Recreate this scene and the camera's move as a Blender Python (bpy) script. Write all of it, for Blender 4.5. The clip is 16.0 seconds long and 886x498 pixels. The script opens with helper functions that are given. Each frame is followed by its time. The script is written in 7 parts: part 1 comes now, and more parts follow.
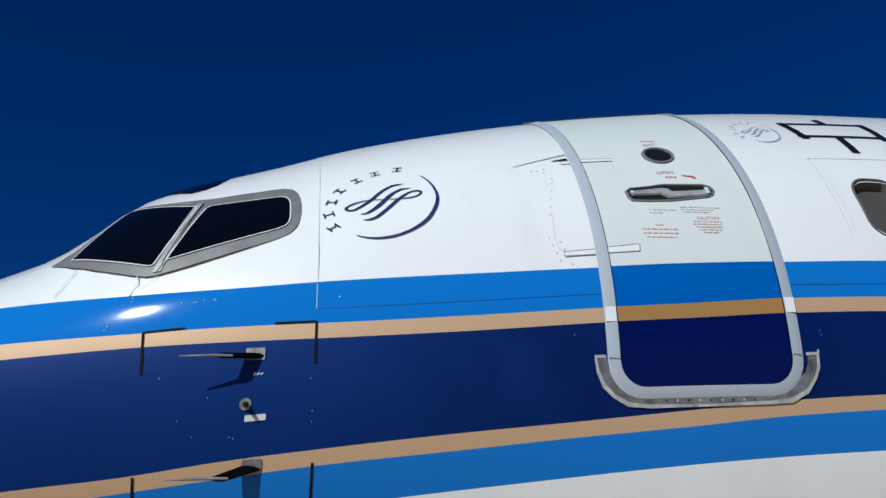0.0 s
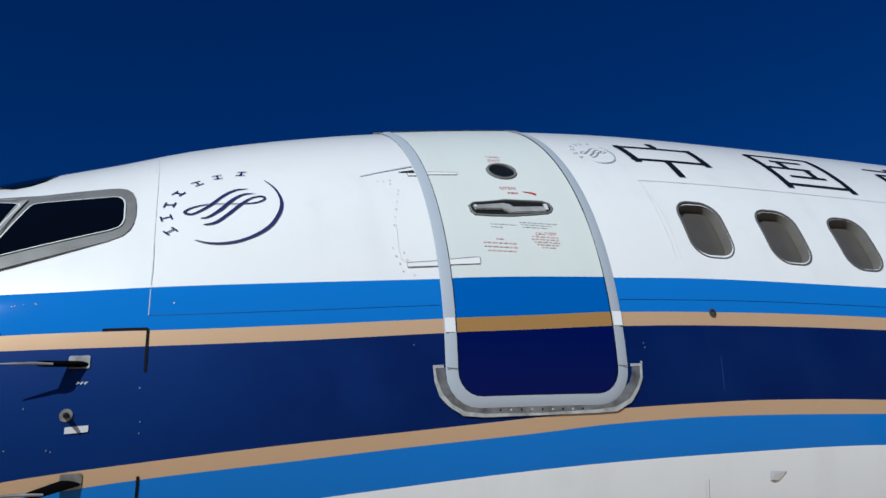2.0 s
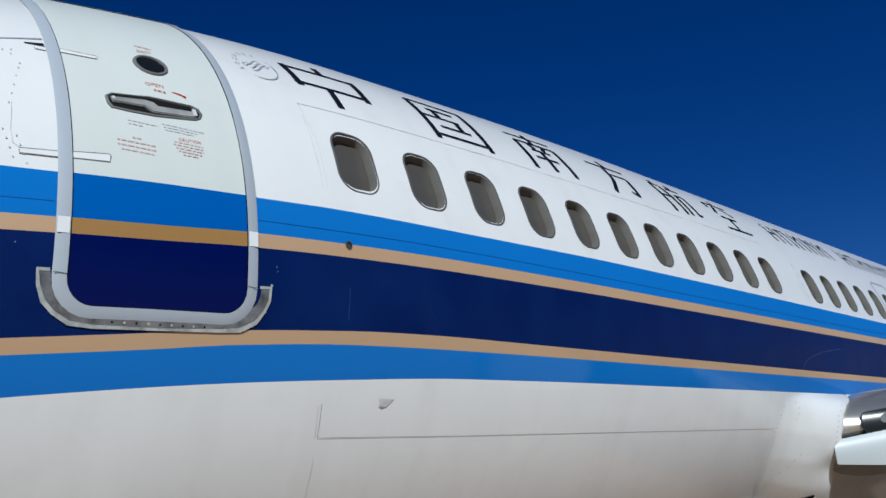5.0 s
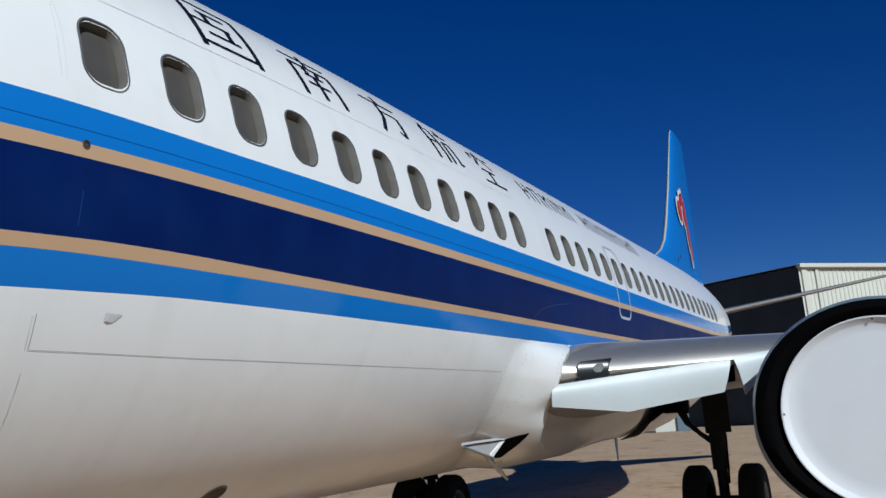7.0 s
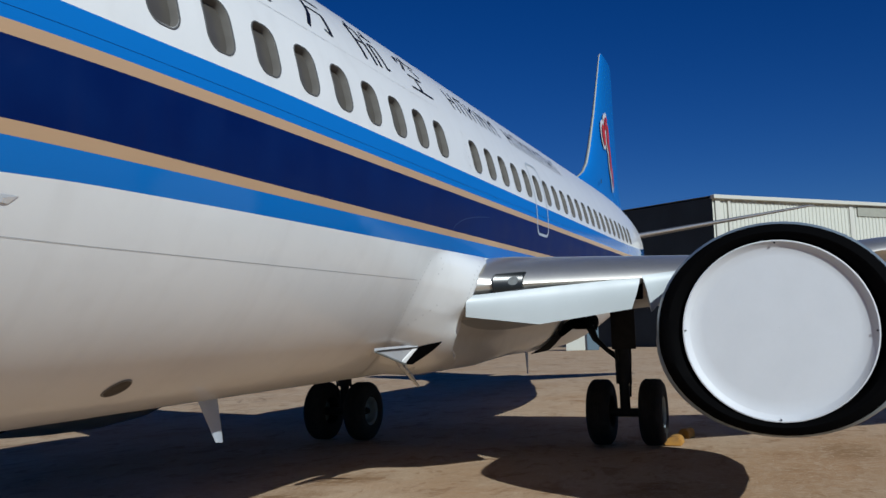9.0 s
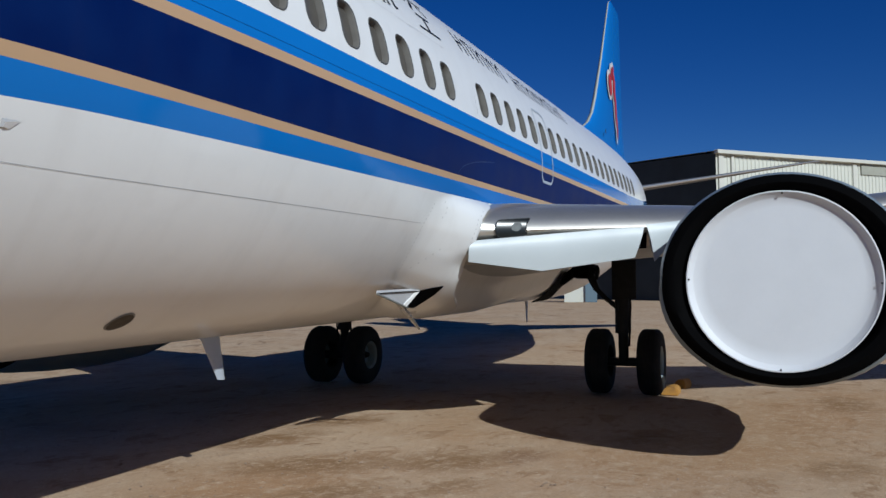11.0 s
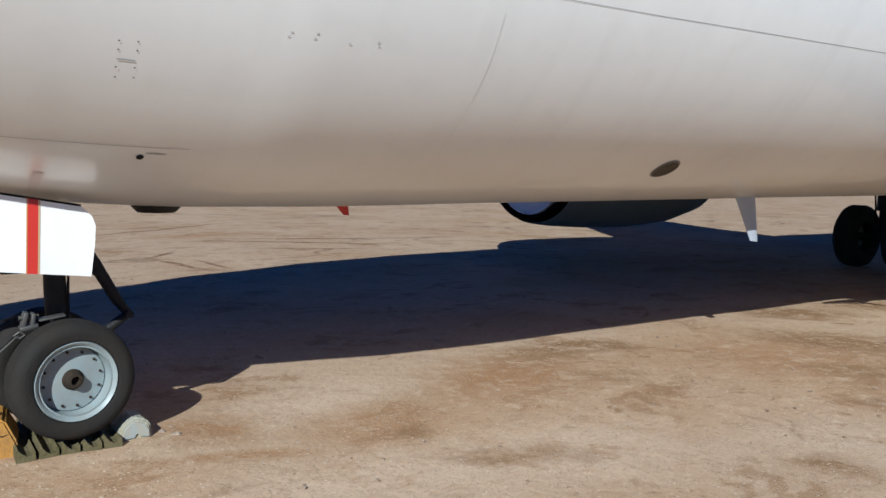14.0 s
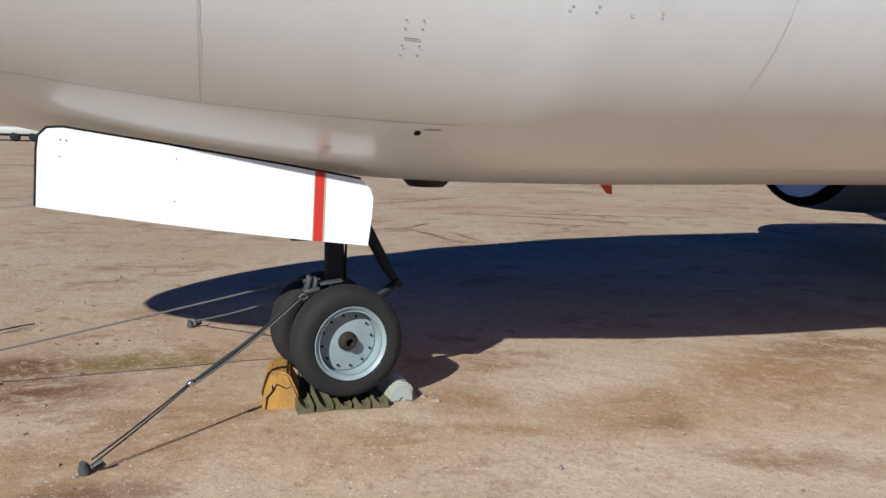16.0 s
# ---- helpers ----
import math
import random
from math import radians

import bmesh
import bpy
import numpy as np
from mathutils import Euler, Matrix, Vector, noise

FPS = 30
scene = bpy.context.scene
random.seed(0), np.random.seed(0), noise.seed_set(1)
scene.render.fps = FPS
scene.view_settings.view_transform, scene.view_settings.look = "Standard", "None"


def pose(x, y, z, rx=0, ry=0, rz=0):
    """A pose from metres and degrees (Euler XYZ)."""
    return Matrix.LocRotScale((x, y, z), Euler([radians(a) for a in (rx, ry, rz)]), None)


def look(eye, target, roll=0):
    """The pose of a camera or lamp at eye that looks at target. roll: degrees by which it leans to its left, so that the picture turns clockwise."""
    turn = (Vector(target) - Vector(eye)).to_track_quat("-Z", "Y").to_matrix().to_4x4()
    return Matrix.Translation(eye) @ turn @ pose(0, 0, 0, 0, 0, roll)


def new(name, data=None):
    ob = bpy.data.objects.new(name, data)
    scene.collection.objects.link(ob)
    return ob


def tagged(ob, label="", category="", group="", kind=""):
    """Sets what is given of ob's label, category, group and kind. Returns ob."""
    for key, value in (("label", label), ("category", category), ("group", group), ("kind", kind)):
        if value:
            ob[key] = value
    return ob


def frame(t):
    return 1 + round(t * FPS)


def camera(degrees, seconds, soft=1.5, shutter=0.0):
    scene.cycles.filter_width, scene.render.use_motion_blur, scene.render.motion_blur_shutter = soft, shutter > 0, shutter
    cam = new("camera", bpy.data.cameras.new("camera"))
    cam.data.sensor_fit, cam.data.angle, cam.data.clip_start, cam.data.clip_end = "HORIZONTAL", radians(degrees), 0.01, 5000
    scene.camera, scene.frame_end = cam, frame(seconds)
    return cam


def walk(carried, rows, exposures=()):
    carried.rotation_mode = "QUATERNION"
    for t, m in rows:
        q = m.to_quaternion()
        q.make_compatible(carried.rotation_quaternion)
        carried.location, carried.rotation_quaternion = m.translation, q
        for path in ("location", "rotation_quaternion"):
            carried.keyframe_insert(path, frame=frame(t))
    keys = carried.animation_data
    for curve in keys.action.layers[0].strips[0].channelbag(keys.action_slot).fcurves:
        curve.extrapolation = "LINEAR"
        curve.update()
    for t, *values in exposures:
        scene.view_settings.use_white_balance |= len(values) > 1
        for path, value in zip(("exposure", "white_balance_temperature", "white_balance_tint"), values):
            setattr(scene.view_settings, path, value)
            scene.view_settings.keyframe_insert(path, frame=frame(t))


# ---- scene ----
cam = camera(56.3, 16.0)
PATH = [
    (0, (-2.912, -4.837, 1.858), (-2.547, -3.075, 2.731), -2.0),
    (0.5, (-2.903, -4.845, 1.855), (-2.511, -3.096, 2.741), -2.2),
    (1, (-2.881, -4.861, 1.855), (-2.431, -3.127, 2.744), -2.8),
    (1.5, (-2.876, -4.872, 1.862), (-2.311, -3.167, 2.742), -3.9),
    (2, (-2.859, -4.87, 1.866), (-2.165, -3.206, 2.732), -5.1),
    (2.5, (-2.852, -4.86, 1.874), (-2.029, -3.246, 2.72), -6.1),
    (3, (-2.82, -4.881, 1.86), (-1.913, -3.304, 2.69), -6.3),
    (3.5, (-2.802, -4.885, 1.846), (-1.806, -3.35, 2.652), -6.3),
    (4, (-2.792, -4.85, 1.85), (-1.68, -3.371, 2.61), -6.3),
    (4.5, (-2.757, -4.851, 1.855), (-1.515, -3.445, 2.548), -6.8),
    (5, (-2.737, -4.841, 1.883), (-1.349, -3.541, 2.502), -6.4),
    (5.2, (-2.718, -4.844, 1.878), (-1.279, -3.588, 2.473), -6.5),
    (7.3, (-2.645, -4.862, 1.879), (-0.875, -4.014, 2.269), -3.6),
    (7.5, (-2.638, -4.867, 1.871), (-0.854, -4.041, 2.242), -3.5),
    (8, (-2.621, -4.874, 1.857), (-0.806, -4.093, 2.17), -3.2),
    (8.5, (-2.609, -4.888, 1.824), (-0.778, -4.126, 2.082), -2.9),
    (9, (-2.592, -4.866, 1.806), (-0.748, -4.121, 2.012), -1.9),
    (9.2, (-2.586, -4.856, 1.808), (-0.736, -4.119, 1.991), -1.7),
    (11.3, (-2.543, -4.795, 1.745), (-0.697, -4.028, 1.803), -0.4),
    (11.5, (-2.528, -4.781, 1.743), (-0.692, -3.988, 1.782), -0.1),
    (12, (-2.54, -4.749, 1.726), (-0.754, -3.849, 1.707), 0.3),
    (12.5, (-2.556, -4.718, 1.68), (-0.864, -3.654, 1.609), 0.2),
    (13, (-2.61, -4.686, 1.642), (-1.068, -3.417, 1.528), -0.1),
    (13.5, (-2.659, -4.68, 1.598), (-1.33, -3.195, 1.437), 0.8),
    (14, (-2.667, -4.63, 1.543), (-1.557, -2.979, 1.333), 1.6),
    (14.5, (-2.693, -4.568, 1.536), (-1.768, -2.814, 1.275), 2.2),
    (15, (-2.716, -4.523, 1.54), (-1.936, -2.704, 1.247), 2.6),
    (15.5, (-2.733, -4.507, 1.541), (-2.06, -2.648, 1.242), 2.4),
    (16, (-2.743, -4.511, 1.549), (-2.154, -2.622, 1.262), 2.0),
]
EXPOSURES = [(0, -0.2, 5620, 3), (5, -0.17, 5620, 2), (7.5, -0.11, 5650, 2), (9, -0.18, 5650, 2), (11.5, -0.11, 5600, 3), (13, 0.11, 5650, 3), (14.5, 0.34, 5650, 3), (16, 0.36, 5650, 3)]
walk(cam, [(t, look(eye, target, roll)) for t, eye, target, roll in PATH], EXPOSURES)

# ---- light: clear desert sky, sun high behind the camera's left shoulder ----
SUN_WAY = Vector((1.12, 1.26, -1.0)).normalized()
world = bpy.data.worlds.new("sky")
scene.world = world
world.use_nodes = True
wt = world.node_tree
sky = wt.nodes.new("ShaderNodeTexSky")
sky.sky_type = "NISHITA"
sky.sun_disc = False
sky.sun_elevation = math.asin(-SUN_WAY.z)
sky.sun_rotation = math.atan2(-SUN_WAY.x, -SUN_WAY.y)
sky.altitude = 1500
sky.air_density = 1.0
sky.dust_density = 0.0
sky.ozone_density = 6.0
wt.nodes["Background"].inputs["Strength"].default_value = 0.051
deep = wt.nodes.new("ShaderNodeHueSaturation")
deep.inputs["Hue"].default_value = 0.519
deep.inputs["Saturation"].default_value = 1.24
wt.links.new(sky.outputs[0], deep.inputs["Color"])
wt.links.new(deep.outputs[0], wt.nodes["Background"].inputs["Color"])
sun_data = bpy.data.lights.new("sun", "SUN")
sun_data.energy = 5.0
sun_data.angle = radians(0.55)
sun_data.color = (1.0, 0.95, 0.88)
sun = new("sun", sun_data)
sun.rotation_euler = SUN_WAY.to_track_quat("-Z", "Y").to_euler()


# ---- materials ----
def material(name, colour, rough=0.4, metal=0.0, spec=0.5, grain=0.08, grain_scale=30.0, blotch=0.1, blotch_scale=2.0, bump=0.0, bump_scale=60.0, coat=0.0, tint=None, streak=0.0):
    """A surface with fine grain and broad blotches on its base colour, and optional relief."""
    m = bpy.data.materials.new(name)
    m.use_nodes = True
    nt = m.node_tree
    b = nt.nodes["Principled BSDF"]
    b.inputs["Metallic"].default_value = metal
    b.inputs["Specular IOR Level"].default_value = spec
    b.inputs["Coat Weight"].default_value = coat
    b.inputs["Coat Roughness"].default_value = 0.08
    co = nt.nodes.new("ShaderNodeTexCoord")
    fine = nt.nodes.new("ShaderNodeTexNoise")
    fine.inputs["Scale"].default_value = grain_scale
    fine.inputs["Detail"].default_value = 6
    broad = nt.nodes.new("ShaderNodeTexNoise")
    broad.inputs["Scale"].default_value = blotch_scale
    broad.inputs["Detail"].default_value = 4
    for n in (fine, broad):
        nt.links.new(co.outputs["Object"], n.inputs["Vector"])
    mix = nt.nodes.new("ShaderNodeMix")
    mix.data_type = "RGBA"
    low = tint or tuple(c * 0.6 for c in colour)
    mix.inputs["A"].default_value = (*colour, 1)
    mix.inputs["B"].default_value = (*low, 1)
    add = nt.nodes.new("ShaderNodeMath")
    add.operation = "MULTIPLY_ADD"
    r1 = nt.nodes.new("ShaderNodeMapRange")
    r1.inputs["From Min"].default_value, r1.inputs["From Max"].default_value = 0.35, 0.75
    r1.inputs["To Max"].default_value = blotch
    nt.links.new(broad.outputs["Fac"], r1.inputs["Value"])
    nt.links.new(fine.outputs["Fac"], add.inputs[0])
    add.inputs[1].default_value = grain
    nt.links.new(r1.outputs["Result"], add.inputs[2])
    nt.links.new(add.outputs[0], mix.inputs["Factor"])
    last = mix.outputs["Result"]
    if streak:
        # faint grime run down the surface, and small smudges
        for scale, size, lo, hi in (((5.0, 1.0, 0.8), 1.0, 0.52, 0.72), ((1.0, 1.0, 1.0), 3.5, 0.56, 0.72)):
            mp = nt.nodes.new("ShaderNodeMapping")
            mp.inputs["Scale"].default_value = scale
            nt.links.new(co.outputs["Object"], mp.inputs["Vector"])
            dirt = nt.nodes.new("ShaderNodeTexNoise")
            dirt.inputs["Scale"].default_value, dirt.inputs["Detail"].default_value = size, 7
            nt.links.new(mp.outputs["Vector"], dirt.inputs["Vector"])
            rd = nt.nodes.new("ShaderNodeMapRange")
            rd.inputs["From Min"].default_value, rd.inputs["From Max"].default_value, rd.inputs["To Max"].default_value = lo, hi, streak
            nt.links.new(dirt.outputs["Fac"], rd.inputs["Value"])
            lay = nt.nodes.new("ShaderNodeMix")
            lay.data_type = "RGBA"
            lay.inputs["B"].default_value = (0.36, 0.33, 0.30, 1)
            nt.links.new(last, lay.inputs["A"])
            nt.links.new(rd.outputs["Result"], lay.inputs["Factor"])
            last = lay.outputs["Result"]
    nt.links.new(last, b.inputs["Base Color"])
    r2 = nt.nodes.new("ShaderNodeMapRange")
    r2.inputs["To Min"].default_value, r2.inputs["To Max"].default_value = rough * 0.8, min(1, rough * 1.25)
    nt.links.new(broad.outputs["Fac"], r2.inputs["Value"])
    nt.links.new(r2.outputs["Result"], b.inputs["Roughness"])
    if bump:
        rel = nt.nodes.new("ShaderNodeTexNoise")
        rel.inputs["Scale"].default_value = bump_scale
        rel.inputs["Detail"].default_value = 5
        nt.links.new(co.outputs["Object"], rel.inputs["Vector"])
        bp = nt.nodes.new("ShaderNodeBump")
        bp.inputs["Strength"].default_value = bump
        bp.inputs["Distance"].default_value = 0.02
        nt.links.new(rel.outputs["Fac"], bp.inputs["Height"])
        nt.links.new(bp.outputs["Normal"], b.inputs["Normal"])
    return m


PAINT = dict(rough=0.22, spec=0.5, coat=0.3, grain=0.05, blotch=0.06, blotch_scale=1.3, bump=0.03, bump_scale=1.6)
M_WHITE = material("white_paint", (0.75, 0.75, 0.735), **{**PAINT, "rough": 0.3, "coat": 0.45, "bump": 0.05, "blotch": 0.10, "blotch_scale": 2.4, "tint": (0.4845, 0.4845, 0.4845), "streak": 0.08})
M_BLUE = material("sky_blue_paint", (0.018, 0.150, 0.485), **{**PAINT, "rough": 0.075, "spec": 0.18, "coat": 0.0})
M_GOLD = material("metallic_gold_paint", (0.51, 0.337, 0.196), **{**PAINT, "rough": 0.55, "metal": 0.15, "spec": 0.3, "blotch": 0.3, "tint": (0.408, 0.256, 0.139)})
M_NAVY = material("navy_paint", (0.0012, 0.0095, 0.078), **{**PAINT, "rough": 0.5, "metal": 0.1, "spec": 0.09, "coat": 0.0, "bump": 0.05, "blotch": 0.5, "blotch_scale": 2.2, "streak": 0.004, "tint": (0.004, 0.022, 0.118)})


M_DWHITE = material("door_white_paint", (0.61, 0.638, 0.60), **{**PAINT, "rough": 0.3, "coat": 0.05, "blotch": 0.10, "blotch_scale": 2.4, "tint": (0.4845, 0.4845, 0.4845), "streak": 0.05})


def lighten(m, colour, start, length):
    """Lighter tone ahead of a station: light on the nose put into the colour, with patchy faded paint."""
    nt = m.node_tree
    b = nt.nodes["Principled BSDF"]
    base = b.inputs["Base Color"].links[0].from_socket
    co = nt.nodes.new("ShaderNodeTexCoord")
    xyz = nt.nodes.new("ShaderNodeSeparateXYZ")
    nt.links.new(co.outputs["Object"], xyz.inputs[0])
    patch = nt.nodes.new("ShaderNodeTexNoise")
    patch.inputs["Scale"].default_value, patch.inputs["Detail"].default_value, patch.inputs["Distortion"].default_value = 3.2, 6, 0.6
    nt.links.new(co.outputs["Object"], patch.inputs["Vector"])
    add = nt.nodes.new("ShaderNodeMath")
    add.operation = "MULTIPLY_ADD"
    add.inputs[1].default_value = 1.6 * length
    nt.links.new(patch.outputs["Fac"], add.inputs[0])
    nt.links.new(xyz.outputs["X"], add.inputs[2])
    rng = nt.nodes.new("ShaderNodeMapRange")
    rng.inputs["From Min"].default_value, rng.inputs["From Max"].default_value = start + 0.8 * length, start - 0.2 * length
    rng.inputs["To Max"].default_value = 0.85
    nt.links.new(add.outputs[0], rng.inputs["Value"])
    lay = nt.nodes.new("ShaderNodeMix")
    lay.data_type = "RGBA"
    lay.inputs["B"].default_value = (*colour, 1)
    nt.links.new(base, lay.inputs["A"])
    nt.links.new(rng.outputs["Result"], lay.inputs["Factor"])
    nt.links.new(lay.outputs["Result"], b.inputs["Base Color"])


# the nose's brighter light goes into the navy here
lighten(M_NAVY, (0.0035, 0.025, 0.135), -1.75, 0.9)
M_DBLUE = material("fresh_blue_paint", (0.0034, 0.0978, 0.3825), **PAINT)
M_DGOLD = material("fresh_gold_paint", (0.33, 0.18, 0.052), **PAINT)
M_DNAVY = material("fresh_navy_paint", (0.0008, 0.0043, 0.068), **{**PAINT, "spec": 0.15, "coat": 0.0})
M_INK = material("dark_lettering", (0.005, 0.006, 0.012), rough=0.45, spec=0.2)
M_LOGO = material("logo_navy", (0.017, 0.0213, 0.0935), rough=0.35)
M_RED = material("red_marking", (0.4675, 0.0255, 0.017), rough=0.4)
M_STENCIL = material("faded_red_stencil", (0.595, 0.425, 0.3995), rough=0.4)
M_TEXT = material("worn_red_lettering", (0.493, 0.17, 0.153), rough=0.4)
M_OLDLOGO = material("faded_logo_grey", (0.323, 0.34, 0.391), rough=0.4)
M_OLDSEAL = material("aged_sealant", (0.46, 0.47, 0.45), rough=0.6, grain=0.3, blotch=0.7, blotch_scale=22, tint=(0.1445, 0.1445, 0.1445))
M_FITTING = material("weathered_grey_metal", (0.085, 0.0824, 0.0765), rough=0.55, metal=0.3, grain=0.4, blotch=0.5, blotch_scale=15)
M_ORANGE = material("orange_marking", (0.51, 0.204, 0.0425), rough=0.4)
M_BAND = material("door_band_grey", (0.374, 0.408, 0.4505), rough=0.4)
M_ALU = material("brushed_aluminium", (0.55, 0.56, 0.57), rough=0.28, metal=1.0, grain=0.2, blotch=0.25, blotch_scale=4)
M_LEADING = material("polished_leading_edge", (0.66, 0.63, 0.57), rough=0.33, metal=0.85, grain=0.25, blotch=0.3, blotch_scale=3)
M_TAILEDGE = material("bright_tail_edge", (0.80, 0.79, 0.76), rough=0.30, metal=0.75, blotch=0.2, blotch_scale=3)
# wing grey darkened, so that the tailplane's shaded underside is in the colour
M_TAILGREY = material("shaded_tail_grey", (0.11, 0.112, 0.112), rough=0.5, blotch=0.3, blotch_scale=2)
M_FINEDGE = material("dull_fin_edge", (0.40, 0.40, 0.35), rough=0.5, metal=0.2, blotch=0.3, blotch_scale=2)
M_SCUFF = material("scuffed_steel", (0.40, 0.41, 0.42), rough=0.42, metal=0.7, grain=0.4, blotch=0.8, blotch_scale=16, tint=(0.12, 0.12, 0.115))
M_GREY = material("wing_grey_paint", (0.357, 0.374, 0.3825), rough=0.35, blotch=0.2)
M_FLAP = material("flap_pale_grey", (0.442, 0.476, 0.4845), rough=0.42, blotch=0.15)
M_FRAMEGREY = material("window_surround_grey", (0.20, 0.20, 0.192), rough=0.45, metal=0.2, grain=0.3, blotch=0.7, blotch_scale=9, tint=(0.12, 0.12, 0.115))
M_POST = material("scuffed_grey_frame", (0.40, 0.40, 0.385), rough=0.45, metal=0.2, grain=0.4, blotch=0.8, blotch_scale=14, tint=(0.17, 0.17, 0.165))
M_RIMGREY = material("worn_grey_rim", (0.20, 0.21, 0.20), rough=0.5, metal=0.3, blotch=0.5, blotch_scale=14)
M_GRIP = material("worn_steel_grip", (0.46, 0.46, 0.44), rough=0.5, metal=0.35, blotch=0.6, blotch_scale=10, tint=(0.10, 0.10, 0.10))
M_CHIP = material("chips_and_arc", (0.14, 0.17, 0.25), rough=0.6)
M_RIVET = material("dull_rivet", (0.55, 0.55, 0.54), rough=0.6)
M_PALEMETAL = material("pale_grey_metal", (0.62, 0.62, 0.60), rough=0.6, metal=0.2)
M_GHOST = material("faint_grime", (0.67, 0.66, 0.64), rough=0.5)
M_NACELLE = material("nacelle_blue_grey_paint", (0.17, 0.205, 0.235), rough=0.32, blotch=0.3, blotch_scale=3)
M_WINRIM = material("dull_window_rim", (0.0935, 0.0935, 0.0935), rough=0.8, spec=0.2, blotch=0.4, blotch_scale=6)
M_REVEAL = material("grey_window_reveal", (0.125, 0.117, 0.105), rough=0.7, spec=0.2, blotch=0.4, blotch_scale=8)
M_SEAL = material("black_rubber_seal", (0.008, 0.008, 0.0086), rough=0.7, spec=0.15)
M_COCKPIT = material("cockpit_glass", (0.0017, 0.0026, 0.0051), rough=0.05, spec=0.12)
M_SHADE = material("window_blind", (0.075, 0.068, 0.058), rough=0.35, blotch=0.3, blotch_scale=8, coat=0.4)
M_REFLECT = material("dusty_reflector", (0.10, 0.11, 0.11), rough=0.6, blotch=0.6, blotch_scale=20, tint=(0.03, 0.03, 0.03))
M_LENS = material("landing_lamp_glass", (0.0085, 0.0102, 0.0102), rough=0.25, spec=0.35)
M_LINE = material("panel_joint", (0.357, 0.357, 0.3655), rough=0.7)
M_FAINT = material("faint_joint", (0.527, 0.527, 0.527), rough=0.5)
M_DBLUEJOINT = material("blue_joint", (0.0051, 0.0425, 0.17), rough=0.4)
M_DARKLINE = material("dark_joint", (0.005, 0.005, 0.006), rough=0.7, spec=0.1)
# the intake ring's black, also used wherever shade is painted in
M_BLACK = material("black_ring_and_shade", (0.0017, 0.0017, 0.0019), rough=0.8, spec=0.03)
M_COVER = material("white_intake_cover", (0.561, 0.5695, 0.5865), rough=0.5, blotch=0.12, blotch_scale=3)
M_TYRE = material("tyre_rubber", (0.0135, 0.0135, 0.0135), rough=0.85, spec=0.25, grain=0.4, blotch=0.5, blotch_scale=7, bump=0.2, bump_scale=50, tint=(0.028, 0.0225, 0.0175))
# copy of the tyre rubber, with the shade under the wing put into its colour
M_TYREDARK = material("shaded_tyre_rubber", (0.0119, 0.0119, 0.0119), rough=0.9, spec=0.15, grain=0.3, blotch=0.4, blotch_scale=7, bump=0.2, bump_scale=50, tint=(0.0425, 0.0382, 0.034))
M_RIM = material("pale_blue_grey_rim", (0.2465, 0.2975, 0.306), rough=0.45, blotch=0.4, blotch_scale=14, tint=(0.2125, 0.204, 0.17))
M_HUB = material("rusty_hub", (0.036, 0.026, 0.018), rough=0.7, spec=0.2, grain=0.4, blotch=0.5, blotch_scale=30)
M_STRUT = material("dark_strut", (0.0125, 0.0125, 0.0135), rough=0.55, spec=0.2, blotch=0.5, blotch_scale=9, tint=(0.03, 0.03, 0.03))
M_CHROME = material("oleo_chrome", (0.595, 0.595, 0.595), rough=0.15, metal=1.0)
M_YELLOW = material("weathered_yellow_wood", (0.4675, 0.2295, 0.0255), rough=0.8, grain=0.3, blotch=0.6, blotch_scale=9, bump=0.3, tint=(0.187, 0.102, 0.0425))
M_CHOCK = material("weathered_pale_chock", (0.357, 0.374, 0.323), rough=0.8, grain=0.3, blotch=0.6, blotch_scale=12, bump=0.3, tint=(0.323, 0.255, 0.136))
M_PAD = material("dusty_olive_pad", (0.066, 0.058, 0.016), rough=0.9, grain=0.3, blotch=0.6, blotch_scale=14, bump=0.4, tint=(0.1445, 0.1148, 0.0638))
M_STRAP = material("dark_webbing", (0.0255, 0.0255, 0.0247), rough=0.9, grain=0.5, grain_scale=200)
M_ROPE = material("grey_rope", (0.115, 0.105, 0.09), rough=0.95, grain=0.5, grain_scale=300)
M_SIDING = material("cream_siding", (0.51, 0.51, 0.442), rough=0.6, blotch=0.15, blotch_scale=0.4)
# dark green of the sunless flank, its shade put into the colour
M_SIDINGDARK = material("shaded_green_siding", (0.0153, 0.0221, 0.0229), rough=0.7, blotch=0.3, blotch_scale=0.4)
M_TRIM = material("cream_trim", (0.493, 0.4845, 0.425), rough=0.6)
M_STONE = material("pale_stone", (0.34, 0.272, 0.2125), rough=0.95, grain=0.4, blotch=0.5, blotch_scale=20, tint=(0.17, 0.1275, 0.0935))


# ---- mesh helpers ----
def link(name, bm, mats, parent=None, label="", smooth=True, angle=None):
    me = bpy.data.meshes.new(name)
    bmesh.ops.recalc_face_normals(bm, faces=bm.faces) if angle == "fix" else None
    bm.to_mesh(me)
    bm.free()
    for m in mats if isinstance(mats, (list, tuple)) else [mats]:
        me.materials.append(m)
    me.shade_smooth() if smooth else me.shade_flat()
    if smooth and angle and angle != "fix":
        me.set_sharp_from_angle(angle=radians(angle))
    ob = new(name, me)
    if parent:
        ob.parent = parent
    if label:
        tagged(ob, label)
    return ob


def part(name, bm, mats, parent, label="", smooth=True, angle=40):
    return link(name, bm, mats, parent, label, smooth, angle)


